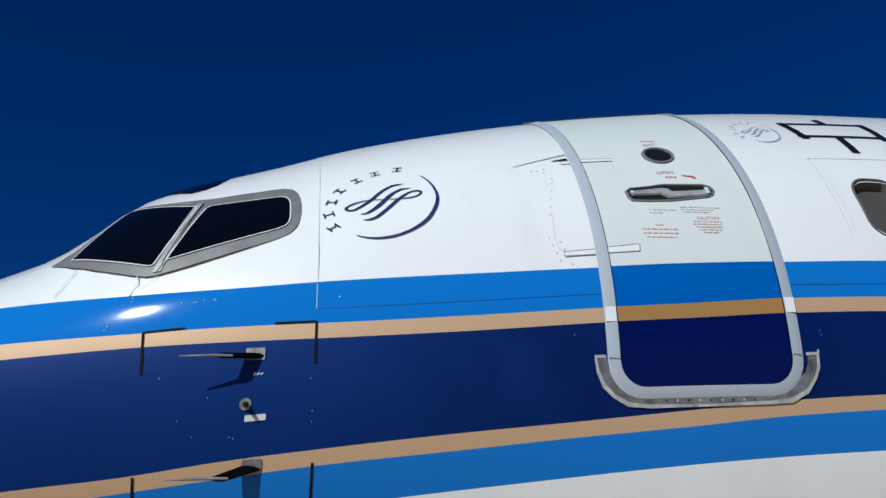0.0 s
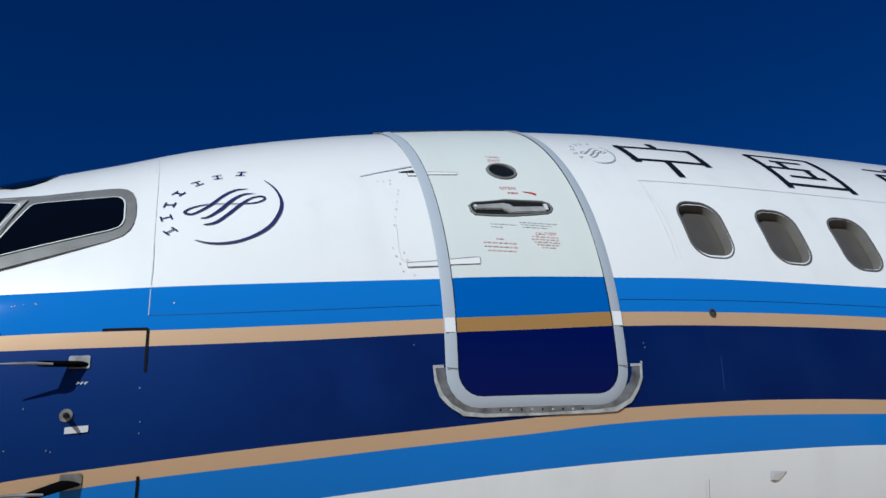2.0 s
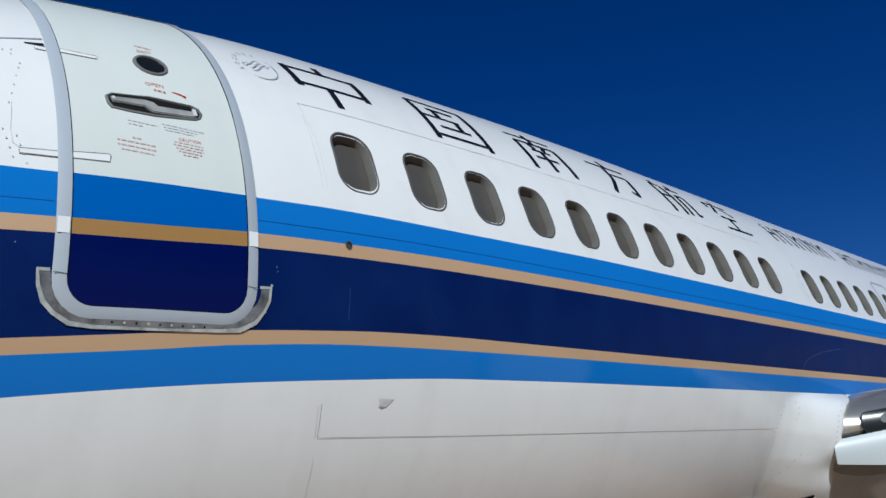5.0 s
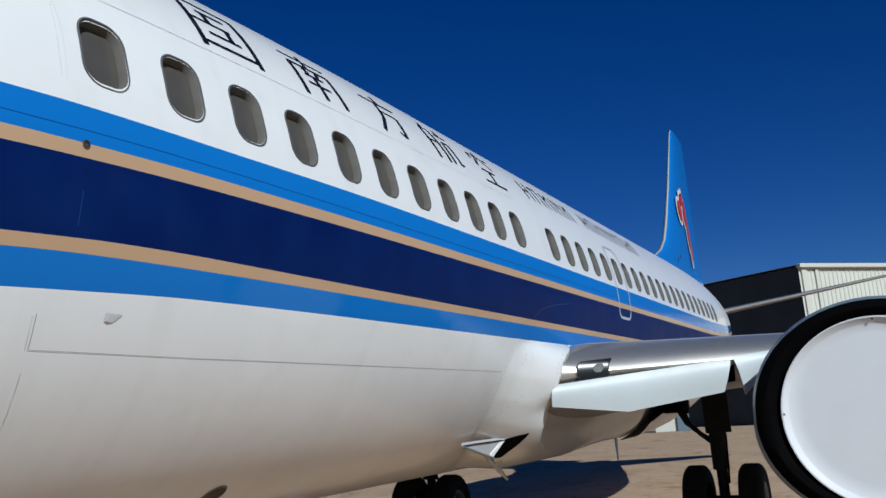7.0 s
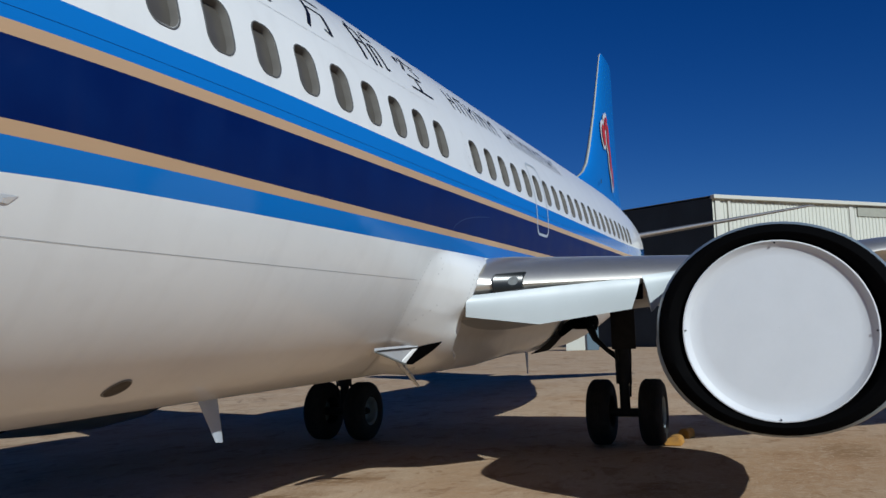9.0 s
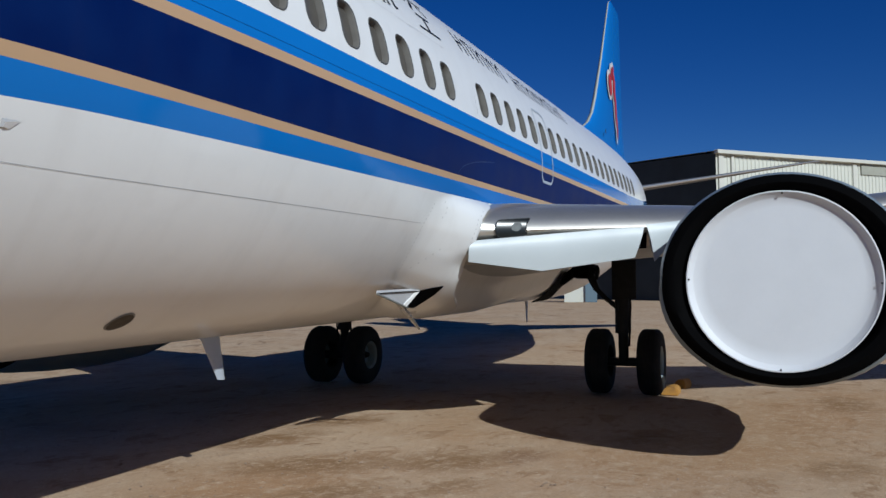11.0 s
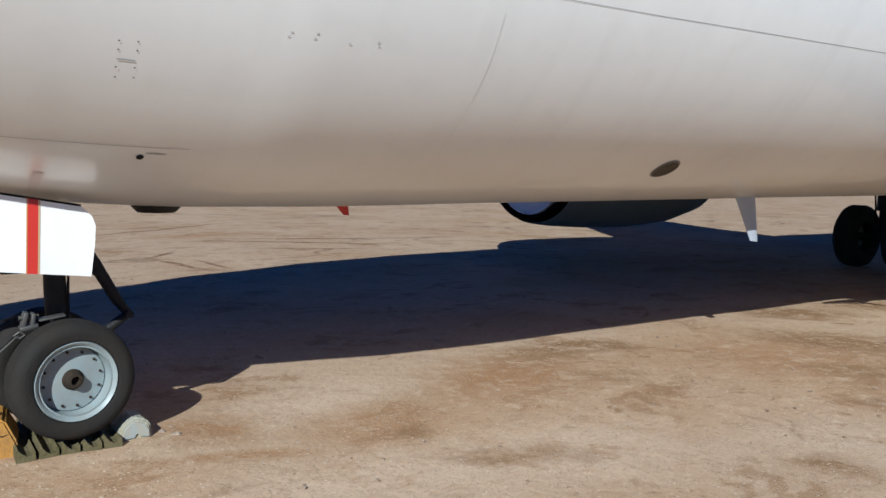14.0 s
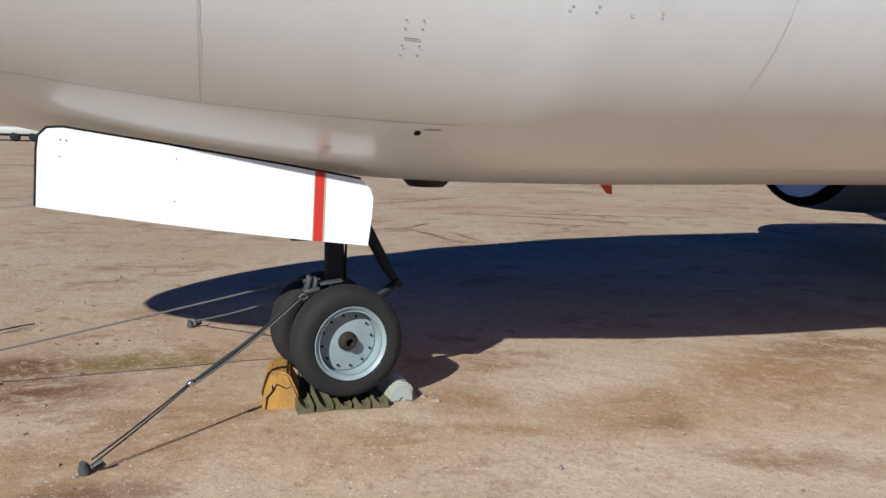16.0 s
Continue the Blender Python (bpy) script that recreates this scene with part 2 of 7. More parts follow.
def tube(bm, pts, radius, sides=10, mat=0, caps=True):
    """A round bar along points; radius is one number or one for each point."""
    rows, pts = [], [Vector(p) for p in pts]
    side = None
    for i, p in enumerate(pts):
        way = (pts[min(i + 1, len(pts) - 1)] - pts[max(i - 1, 0)]).normalized()
        a = way.cross(Vector((0, 0, 1)) if abs(way.z) < 0.95 else Vector((1, 0, 0))).normalized() if side is None else (side - side.dot(way) * way).normalized()
        side = a
        b = way.cross(a)
        r = radius[i] if isinstance(radius, (list, tuple)) else radius
        rows.append([bm.verts.new(p + r * (math.cos(k * math.tau / sides) * a + math.sin(k * math.tau / sides) * b)) for k in range(sides)])
    for u, v in zip(rows, rows[1:]):
        for k in range(sides):
            bm.faces.new((u[k], u[(k + 1) % sides], v[(k + 1) % sides], v[k])).material_index = mat
    if caps:
        bm.faces.new(rows[0][::-1]).material_index = mat
        bm.faces.new(rows[-1]).material_index = mat
    return bm


def box(bm, centre, size, turn=(0, 0, 0), bevel=0.0, mat=0):
    """A box with bevelled edges; turn in degrees."""
    n0 = len(bm.faces)
    m = pose(*centre, *turn) @ Matrix.Diagonal((*size, 1))
    made = bmesh.ops.create_cube(bm, size=1, matrix=m)
    if bevel:
        edges = list({e for v in made["verts"] for e in v.link_edges})
        bmesh.ops.bevel(bm, geom=edges, offset=bevel, segments=2, affect="EDGES", profile=0.5)
    bm.faces.ensure_lookup_table()
    for f in bm.faces[n0:]:
        f.material_index = mat
    return bm


def lathe(bm, profile, centre, axis="y", steps=48, mats=None, arc=math.tau):
    """Spins (distance along the axis, radius) pairs."""
    rows = []
    for d, r in profile:
        row = []
        for k in range(steps):
            a = k * arc / steps
            c, s = r * math.cos(a), r * math.sin(a)
            off = {"y": (c, d, s), "x": (d, c, s), "z": (c, s, d)}[axis]
            row.append(bm.verts.new(Vector(centre) + Vector(off)))
        rows.append(row)
    for i, (u, v) in enumerate(zip(rows, rows[1:])):
        for k in range(steps):
            f = bm.faces.new((u[k], u[(k + 1) % steps], v[(k + 1) % steps], v[k]))
            f.material_index = mats[i] if mats else 0
    return bm


# ---- the hull's shape: x runs aft, the port side is at negative y ----
TILT = 0.0105
NOSE_X = np.array([-5.85, -5.6, -5.2, -4.7, -4.2, -3.7, -3.2, -2.7, -2.2, -1.7, -1.2, -0.6, 0.2, 1.0, 14.5, 17, 19.5, 22, 24, 25.6, 26.3])
HALF_W = np.array([0.03, 0.45, 0.85, 1.15, 1.36, 1.51, 1.63, 1.72, 1.78, 1.82, 1.85, 1.87, 1.88, 1.88, 1.88, 1.84, 1.62, 1.25, 0.85, 0.45, 0.22])
MID_Z = np.array([2.62, 2.66, 2.74, 2.85, 2.95, 3.03, 3.10, 3.15, 3.19, 3.21, 3.23, 3.245, 3.25, 3.25, 3.25, 3.30, 3.50, 3.78, 4.02, 4.25, 4.32])
TOP_X = np.array([-5.85, -5.6, -5.2, -4.7, -4.29, -4.07, -3.9, -3.74, -3.57, -3.27, -2.97, -2.68, -2.37, -2.06, -1.74, -1.51, -0.66, 0.04, 0.7, 1.5, 2.5, 4, 16, 20, 23, 25.6, 26.3])
TOP_Z = np.array([2.65, 2.98, 3.25, 3.53, 3.764, 3.856, 3.98, 4.16, 4.287, 4.395, 4.49, 4.60, 4.695, 4.776, 4.853, 4.90, 5.04, 5.115, 5.155, 5.19, 5.222, 5.24, 5.24, 5.16, 5.0, 4.74, 4.55])
LOW_X = np.array([-5.85, -5.6, -5.2, -4.7, -4.2, -3.7, -3.2, -2.7, -2.2, -1.7, -1.2, -0.3, 1.0, 14.5, 17, 20, 23, 25.6, 26.3])
LOW_Z = np.array([2.59, 2.28, 2.03, 1.83, 1.68, 1.56, 1.46, 1.385, 1.325, 1.285, 1.265, 1.255, 1.26, 1.26, 1.55, 2.35, 3.20, 3.90, 4.10])


def curve_at(xs, ys, x):
    """A smooth curve through the given stations."""
    i = int(np.clip(np.searchsorted(xs, x) - 1, 0, len(xs) - 2))
    x = min(max(x, xs[0]), xs[-1])
    h = xs[i + 1] - xs[i]
    t = (x - xs[i]) / h

    def slope(j):
        if j <= 0 or j >= len(xs) - 1:
            return 0.0 if j > 0 else (ys[1] - ys[0]) / (xs[1] - xs[0])
        a, b = (ys[j] - ys[j - 1]) / (xs[j] - xs[j - 1]), (ys[j + 1] - ys[j]) / (xs[j + 1] - xs[j])
        return 0.0 if a * b <= 0 else 2 * a * b / (a + b)

    return (2 * t**3 - 3 * t**2 + 1) * ys[i] + (t**3 - 2 * t**2 + t) * h * slope(i) + (3 * t**2 - 2 * t**3) * ys[i + 1] + (t**3 - t**2) * h * slope(i + 1)


def section(x):
    return curve_at(NOSE_X, HALF_W, x), curve_at(NOSE_X, MID_Z, x), curve_at(TOP_X, TOP_Z, x), curve_at(LOW_X, LOW_Z, x)


def angle_of(x, z):
    w, m, hi, lo = section(x)
    return math.asin(max(-1, min(1, (z - m) / ((hi - m) if z > m else (m - lo)))))


def hull(x, a, side=-1):
    """The hull's skin at station x and angle a above its widest line."""
    w, m, hi, lo = section(x)
    chin = 0.5 * min(1, max(0, (-1.2 - x) / 2.4)) if a < 0 else 0
    return Vector((x, side * w * max(0, math.cos(a)) ** (1 + chin), m + ((hi - m) if a > 0 else (m - lo)) * math.sin(a) + TILT * x))


def hull_out(x, a, off=0.0, side=-1):
    p = hull(x, a, side)
    if not off:
        return p
    dx, da = hull(x + 0.02, a, side) - hull(x - 0.02, a, side), hull(x, a + 0.01, side) - hull(x, a - 0.01, side)
    n = dx.cross(da).normalized()
    if n.y * side < 0 and abs(n.y) > 0.02 or (abs(n.y) <= 0.02 and n.z * a < 0):
        n = -n
    return p + off * n


def skin(x, z, off=0.0, side=-1):
    return hull_out(x, angle_of(x, z), off, side)


RAD = 1.88


def flat(x, z):
    """Hull coordinates of (station, level): station and girth."""
    return Vector((x, RAD * angle_of(x, z), 0))


def decal(bm, outline, off, mat=0, step=0.09, girth=False, side=-1):
    """Lays a flat outline of (station, level) points on the hull, off metres proud."""
    pts = [Vector((p[0], p[1], 0)) if girth else flat(*p) for p in outline]
    tmp = bmesh.new()
    tmp.faces.new([tmp.verts.new(p) for p in pts])
    for ax in (0, 1):
        lo, hi = min(p[ax] for p in pts), max(p[ax] for p in pts)
        n = Vector((1, 0, 0)) if ax == 0 else Vector((0, 1, 0))
        k = math.ceil(lo / step + 0.01)
        while k * step < hi - 1e-4:
            bmesh.ops.bisect_plane(tmp, geom=tmp.verts[:] + tmp.edges[:] + tmp.faces[:], plane_co=n * (k * step), plane_no=n)
            k += 1
    table = {v: bm.verts.new(hull_out(v.co.x, v.co.y / RAD, off, side)) for v in tmp.verts}
    for f in tmp.faces:
        try:
            bm.faces.new([table[v] for v in (f.verts if side < 0 else reversed(f.verts))]).material_index = mat
        except ValueError:
            pass
    tmp.free()
    return bm


def ribbon(bm, pts, width, off, mat=0, girth=False, step=0.08, side=-1):
    """A thin band on the hull along (station, level) points; width is one number or one for each point."""
    p2 = [Vector((p[0], p[1], 0)) if girth else flat(*p) for p in pts]
    path, wide = [], []
    for i, (a, b) in enumerate(zip(p2, p2[1:])):
        n = max(1, math.ceil((b - a).length / step))
        for k in range(n):
            path.append(a.lerp(b, k / n))
            w0, w1 = (width[i], width[i + 1]) if isinstance(width, (list, tuple)) else (width, width)
            wide.append(w0 + (w1 - w0) * k / n)
    path.append(p2[-1])
    wide.append(width[-1] if isinstance(width, (list, tuple)) else width)
    rows = []
    for i, p in enumerate(path):
        way = (path[min(i + 1, len(path) - 1)] - path[max(i - 1, 0)]).normalized()
        n = Vector((-way.y, way.x, 0)) * wide[i] / 2
        rows.append([bm.verts.new(hull_out(q.x, q.y / RAD, off, side)) for q in (p + n, p - n)])
    for u, v in zip(rows, rows[1:]):
        bm.faces.new((u[0], u[1], v[1], v[0])).material_index = mat
    return bm


def rounded(x0, x1, z0, z1, r, n=5):
    """A rectangle with rounded corners, anticlockwise from its lower right."""
    out = []
    for cx, cz, a0 in ((x1 - r, z0 + r, -90), (x1 - r, z1 - r, 0), (x0 + r, z1 - r, 90), (x0 + r, z0 + r, 180)):
        out += [(cx + r * math.cos(radians(a0 + 90 * k / n)), cz + r * math.sin(radians(a0 + 90 * k / n))) for k in range(n + 1)]
    return out


# Livery edges: stations and levels of the six colour changes, from the top down.
EDGE_1 = (np.array([-4.1, -3.61, -3.16, -2.79, -2.24, -1.76, -1.25, -0.72, -0.26, 0.7, 2.3, 5.5, 20]), np.array([3.25, 3.238, 3.244, 3.26, 3.285, 3.313, 3.346, 3.372, 3.395, 3.416, 3.444, 3.452, 3.455]))
EDGE_2 = (np.array([-4.1, -3.58, -3.14, -2.7, -2.25, -1.63, -1.19, -0.76, -0.29, 0.65, 2.2, 20]), np.array([3.06, 3.064, 3.074, 3.08, 3.098, 3.136, 3.163, 3.195, 3.215, 3.238, 3.248, 3.245]))
EDGE_3 = (np.array([-4.1, -3.36, -2.79, -2.25, -1.64, -1.2, -0.8, -0.3, 0.65, 2.2, 20]), np.array([2.99, 3.01, 3.016, 3.034, 3.072, 3.097, 3.125, 3.147, 3.168, 3.178, 3.175]))
EDGE_4 = (np.array([-4.1, -3.94, -3.52, -3.11, -2.77, -2.25, -1.8, -1.23, -0.83, -0.39, 0, 0.56, 2, 20]), np.array([2.49, 2.503, 2.529, 2.572, 2.6, 2.642, 2.675, 2.722, 2.757, 2.783, 2.8, 2.808, 2.805, 2.79]))
EDGE_5 = (np.array([-4.1, -3.52, -3.1, -2.77, -2.25, -1.8, -1.24, -0.84, -0.2, 0.5, 1.5, 20]), np.array([2.43, 2.474, 2.513, 2.543, 2.58, 2.616, 2.658, 2.695, 2.728, 2.738, 2.742, 2.735]))
EDGE_6 = (np.array([-4.1, -3.5, -2.58, -2.03, -1.36, -0.83, -0.2, 0.56, 2, 20]), np.array([2.28, 2.335, 2.412, 2.455, 2.506, 2.54, 2.568, 2.592, 2.6, 2.585]))
EDGES = [EDGE_6, EDGE_5, EDGE_4, EDGE_3, EDGE_2, EDGE_1]
STRIP_LOW, STRIP_HIGH = 3.49, 3.97
PITCH = 0.508
WINDOWS = [i for i in range(0, 33) if i != 11]
WIN_MID = -0.107  # centre of the first window
STRIP_X0 = WIN_MID - PITCH / 2
STRIP_N = 33


def level_angle(edge, x):
    xx = min(max(x, -4.3), 15.0)
    return angle_of(xx, curve_at(edge[0], edge[1], xx))


airplane = new("airplane")
tagged(airplane, "white twin-jet airliner with blue, gold and navy stripes, parked on sand", "airplane")


# ---- fuselage skin ----
def fuselage_skin():
    bm = bmesh.new()
    counts = [14, 3, 1, 5, 1, 3, 1, 4, 14]
    colours = [0, 1, 2, 3, 2, 1, 0, 0, 0]
    xs = [-5.85, -5.8, -5.7] + list(np.arange(-5.6, STRIP_X0 - 0.06, 0.11)) + [STRIP_X0 + k * PITCH / 4 for k in range(STRIP_N * 4 + 1)]
    xs += list(np.arange(xs[-1] + 0.25, 26.3, 0.25)) + [26.3]
    for side in (-1, 1):
        rows = []
        for x in xs:
            marks = [-math.pi / 2] + [level_angle(e, x) for e in EDGES]
            marks += [angle_of(min(max(x, -4.0), 16.5), STRIP_LOW), angle_of(min(max(x, -4.0), 16.5), STRIP_HIGH), math.pi / 2]
            for k in range(1, len(marks)):
                marks[k] = max(marks[k], marks[k - 1] + 0.004)
            row = []
            for k, n in enumerate(counts):
                row += [marks[k] + (marks[k + 1] - marks[k]) * j / n for j in range(n)]
            row.append(math.pi / 2)
            rows.append([bm.verts.new(hull(x, a, side)) for a in row])
        paint, strip = [], []
        for k, n in enumerate(counts):
            paint += [colours[k]] * n
            strip += [k == 7] * n
        for i, (u, v) in enumerate(zip(rows, rows[1:])):
            cell = math.floor((xs[i] + 1e-4 - STRIP_X0) / PITCH)
            holed = side < 0 and cell in WINDOWS
            for k in range(len(u) - 1):
                if holed and strip[k]:
                    continue
                q = (u[k], v[k], v[k + 1], u[k + 1])
                bm.faces.new(q if side < 0 else q[::-1]).material_index = paint[k]
    # skin round each window opening
    for cell in WINDOWS:
        x0 = STRIP_X0 + cell * PITCH
        mid = flat(WIN_MID + cell * PITCH, WIN_Z)
        rim, edge = [], []
        for k in range(48):
            s, t = divmod(k, 12)
            u, v = [(-1 + t / 6, -1), (1, -1 + t / 6), (1 - t / 6, 1), (-1, 1 - t / 6)][s]
            px = x0 + PITCH * (u + 1) / 2
            lo, hi = flat(px, STRIP_LOW).y, flat(px, STRIP_HIGH).y
            edge.append(Vector((px, lo + (hi - lo) * (v + 1) / 2, 0)))
            rim.append(mid + rounded_rim(u, v, WIN_HW, WIN_HH, WIN_R))
        loops = [[bm.verts.new(hull_out(q.x, q.y / RAD)) for q in (a.lerp(b, f) for a, b in zip(edge, rim))] for f in (0, 0.4, 0.8, 1.0)]
        for a, b in zip(loops, loops[1:]):
            for k in range(48):
                bm.faces.new((a[k], a[(k + 1) % 48], b[(k + 1) % 48], b[k])).material_index = 0
    bmesh.ops.remove_doubles(bm, verts=bm.verts, dist=0.0015)
    return part("fuselage", bm, [M_WHITE, M_BLUE, M_GOLD, M_NAVY], airplane, "glossy white hull with blue, gold and navy cheat lines", angle=None)


WIN_Z, WIN_HW, WIN_HH, WIN_R = 3.711, 0.126, 0.178, 0.094


def rounded_rim(u, v, hw, hh, r):
    q = Vector((u * hw, v * hh, 0))
    c = Vector((max(-hw + r, min(hw - r, q.x)), max(-hh + r, min(hh - r, q.y)), 0))
    return c + (q - c).normalized() * r


fuselage = fuselage_skin()


def passenger_windows():
    """Rounded cabin windows: a thin metal surround, a deep seal and a drawn blind behind the pane."""
    def loop(bm, grow, off, base):
        pts = []
        for k in range(48):
            s, t = divmod(k, 12)
            u, v = [(-1 + t / 6, -1), (1, -1 + t / 6), (1 - t / 6, 1), (-1, 1 - t / 6)][s]
            q = flat(WIN_MID + 3 * PITCH, WIN_Z) + rounded_rim(u, v, WIN_HW + grow, WIN_HH + grow, WIN_R + grow)
            pts.append(bm.verts.new(hull_out(q.x, q.y / RAD, off) - base))
        return pts

    base = skin(WIN_MID + 3 * PITCH, WIN_Z)
    ring = bmesh.new()
    loops = [loop(ring, g, o, base) for g, o in ((0.013, 0.0005), (0.011, 0.005), (0.003, 0.005), (0.0, 0.0), (-0.006, -0.010), (-0.010, -0.056))]
    for i, (a, b) in enumerate(zip(loops, loops[1:])):
        for k in range(48):
            ring.faces.new((a[k], a[(k + 1) % 48], b[(k + 1) % 48], b[k])).material_index = 0 if i < 3 else 1
    pane = bmesh.new()
    pane.faces.new(loop(pane, -0.009, -0.050, base))
    first = None
    for cell in WINDOWS:
        at = skin(WIN_MID + cell * PITCH, WIN_Z)
        if first is None:
            first = part("passenger_window", ring, [M_WINRIM, M_REVEAL], airplane, "rounded cabin window with a drawn grey blind")
            glass = part("pane", pane, M_SHADE, first)
            first.location = at
        else:
            w = new("passenger_window", first.data)
            w.parent, w.location = airplane, at
            tagged(w, "rounded cabin window with a drawn grey blind")
            g = new("pane", glass.data)
            g.parent = w


passenger_windows()


# ---- wings ----
def foil(chord, thick, n=18, under=0.75):
    """Airfoil outline from the trailing edge over the top to the trailing edge."""
    out = []
    for k in range(2 * n + 1):
        s = k / n
        upper = s <= 1
        b = math.pi * (1 - s if upper else s - 1)
        c = (1 - math.cos(b)) / 2
        y = 5 * thick * (0.2969 * math.sqrt(c) - 0.126 * c - 0.3516 * c**2 + 0.2843 * c**3 - 0.1036 * c**4)
        out.append((c * chord, (y if upper else -y * under) * chord))
    return out


def loft(bm, sections, mats=(0, 0), nose=0.06, upright=False, n=18, under=0.75):
    """Sections: (leading-edge x, y, z, chord, thickness ratio, twist in degrees)."""
    rows = []
    for x, y, z, chord, thick, twist in sections:
        c, s = math.cos(radians(twist)), math.sin(radians(twist))
        row = []
        for cx, cz in foil(chord, thick, n, under if isinstance(under, float) else under[len(rows)]):
            px, pz = cx * c + cz * s, cz * c - cx * s
            row.append(bm.verts.new((x + px, y + (pz if upright else 0), z + (0 if upright else pz) + TILT * x)))
        rows.append(row)
    prof = foil(1.0, 0.1, n)
    for u, v in zip(rows, rows[1:]):
        for k in range(len(u) - 1):
            f = bm.faces.new((u[k], u[k + 1], v[k + 1], v[k]))
            f.material_index = mats[1] if (prof[k][0] + prof[k + 1][0]) / 2 < nose else mats[0]
    bm.faces.new(rows[-1])
    bm.faces.new(rows[0][::-1])
    bmesh.ops.recalc_face_normals(bm, faces=bm.faces)
    return bm


WING = [(5.20, 1.2, 2.20, 7.4, 0.132, 1), (5.74, 1.9, 2.26, 6.75, 0.132, 1), (6.05, 2.4, 2.265, 6.35, 0.132, 1), (7.55, 4.7, 2.32, 4.75, 0.13, 1), (8.2, 6.0, 2.53, 4.2, 0.11, 0), (12.75, 14.4, 3.35, 1.6, 0.10, -1)]
for s in (-1, 1):
    bm = loft(bmesh.new(), [(x, s * y, z, c, t, w) for x, y, z, c, t, w in WING], (0, 1), 0.13, under=(0.80, 0.78, 0.62, 0.40, 0.40, 0.40))
    wing = part("wing", bm, [M_GREY, M_LEADING], airplane, "grey swept wing with a bare polished leading edge", angle=50)

# ---- tail ----
bm = loft(bmesh.new(), [(17.9, 0, 5.30, 8.2, 0.04, 0), (19.02, 0, 5.65, 7.0, 0.05, 0), (19.99, 0, 5.99, 5.8, 0.065, 0), (20.58, 0, 6.35, 5.05, 0.08, 0), (21.08, 0, 6.89, 4.5, 0.09, 0), (22.0, 0, 8.13, 3.45, 0.09, 0), (23.42, 0, 10.35, 1.9, 0.09, 0), (23.65, 0, 10.5, 1.55, 0.05, 0)], (0, 1), 0.014, upright=True)
fin = part("tail_fin", bm, [M_BLUE, M_FINEDGE], airplane, "tall bright blue tail fin", angle=50)
for s in (-1, 1):
    bm = loft(bmesh.new(), [(21.8, s * 0.3, 4.17, 3.8, 0.055, -6.0), (25.05, s * 5.9, 5.12, 1.25, 0.06, -6.5), (25.3, s * 6.05, 5.15, 0.9, 0.045, -6.5)], (0, 1), 0.022)
    part("tailplane", bm, [M_TAILGREY, M_TAILEDGE], airplane, "slim swept tailplane", angle=50)


# ---- engines ----
def engine(s):
    cx, cy, cz = 5.17, s * 4.84, 1.76 if s < 0 else 1.60
    k0 = 1.077  # size of the ring
    bm = bmesh.new()
    # (distance aft, radius, lift of the flattened underside)
    prof = [(0.62, 0.70), (0.30, 0.70), (0.10, 0.735), (0.02, 0.78), (0.0, 0.83), (0.03, 0.885), (0.065, 0.908), (0.12, 0.93), (0.4, 0.965), (1.0, 1.00), (1.8, 1.01), (2.6, 0.95), (3.2, 0.80), (3.25, 0.62)]
    mats = [0, 0, 0, 0, 0, 0, 1, 1, 1, 1, 1, 1, 1]
    rows = []
    for d, r in prof:
        row = []
        r *= k0
        for k in range(64):
            a = k * math.tau / 64
            y, z = r * math.cos(a) * (1.0 + 0.05 * min(1, max(0, (r - 0.76) / 0.15))), r * math.sin(a) * (1.0 - 0.055 * min(1, max(0, (r - 0.76) / 0.15)))
            if z < -0.80 * r:
                z = -0.80 * r + (z + 0.80 * r) * 0.95
            y *= 1.0 + 0.07 * max(0, -math.sin(a)) ** 0.7 * min(1, 0.35 + d * 3)
            row.append(bm.verts.new((cx + d, cy + y, cz + z - 0.0)))
        rows.append(row)
    for i, (u, v) in enumerate(zip(rows, rows[1:])):
        for k in range(64):
            bm.faces.new((u[k], u[(k + 1) % 64], v[(k + 1) % 64], v[k])).material_index = mats[i]
    bm.faces.new(rows[-1])
    bmesh.ops.recalc_face_normals(bm, faces=bm.faces)
    nac = part("engine", bm, [M_BLACK, M_NACELLE], airplane, "engine nacelle with a black intake ring and blanked intake")
    bm = bmesh.new()
    lathe(bm, [(d, r * k0) for d, r in ((0.076, 0.0001), (0.077, 0.35), (0.080, 0.60), (0.081, 0.690), (0.074, 0.700), (0.046, 0.731), (0.03, 0.741), (0.032, 0.750), (0.07, 0.756))], (cx - 0.02, cy, cz), "x", 64)
    for v in bm.verts:
        if (v.co.y - cy) ** 2 + (v.co.z - cz) ** 2 < 0.74**2:
            v.co += Vector((0, -0.014, 0.024))
    for v in bm.verts:
        v.co.y, v.co.z = cy + 0.012 + (v.co.y - cy) * 0.985, cz - 0.012 + (v.co.z - cz) * 0.975
    cov = part("intake_cover", bm, M_COVER, nac, "white sheet blanking cover")
    for k in range(4):
        bm = bmesh.new()
        a = math.tau * (k + 0.02) / 4
        lathe(bm, [(-0.006, 0.0001), (-0.005, 0.007), (0.004, 0.009)], (cx + 0.012, cy + 0.012 + 0.772 * math.cos(a), cz - 0.012 + 0.765 * math.sin(a)), "x", 8)
        part("bolt", bm, M_STRUT, nac)
    bm = loft(bmesh.new(), [(cx + 2.2, cy, 2.2, 3.4, 0.08, 0), (cx + 2.9, cy, 2.62, 2.6, 0.08, 0)], upright=True)
    part("pylon", bm, M_GREY, nac)


engine(-1)
engine(1)


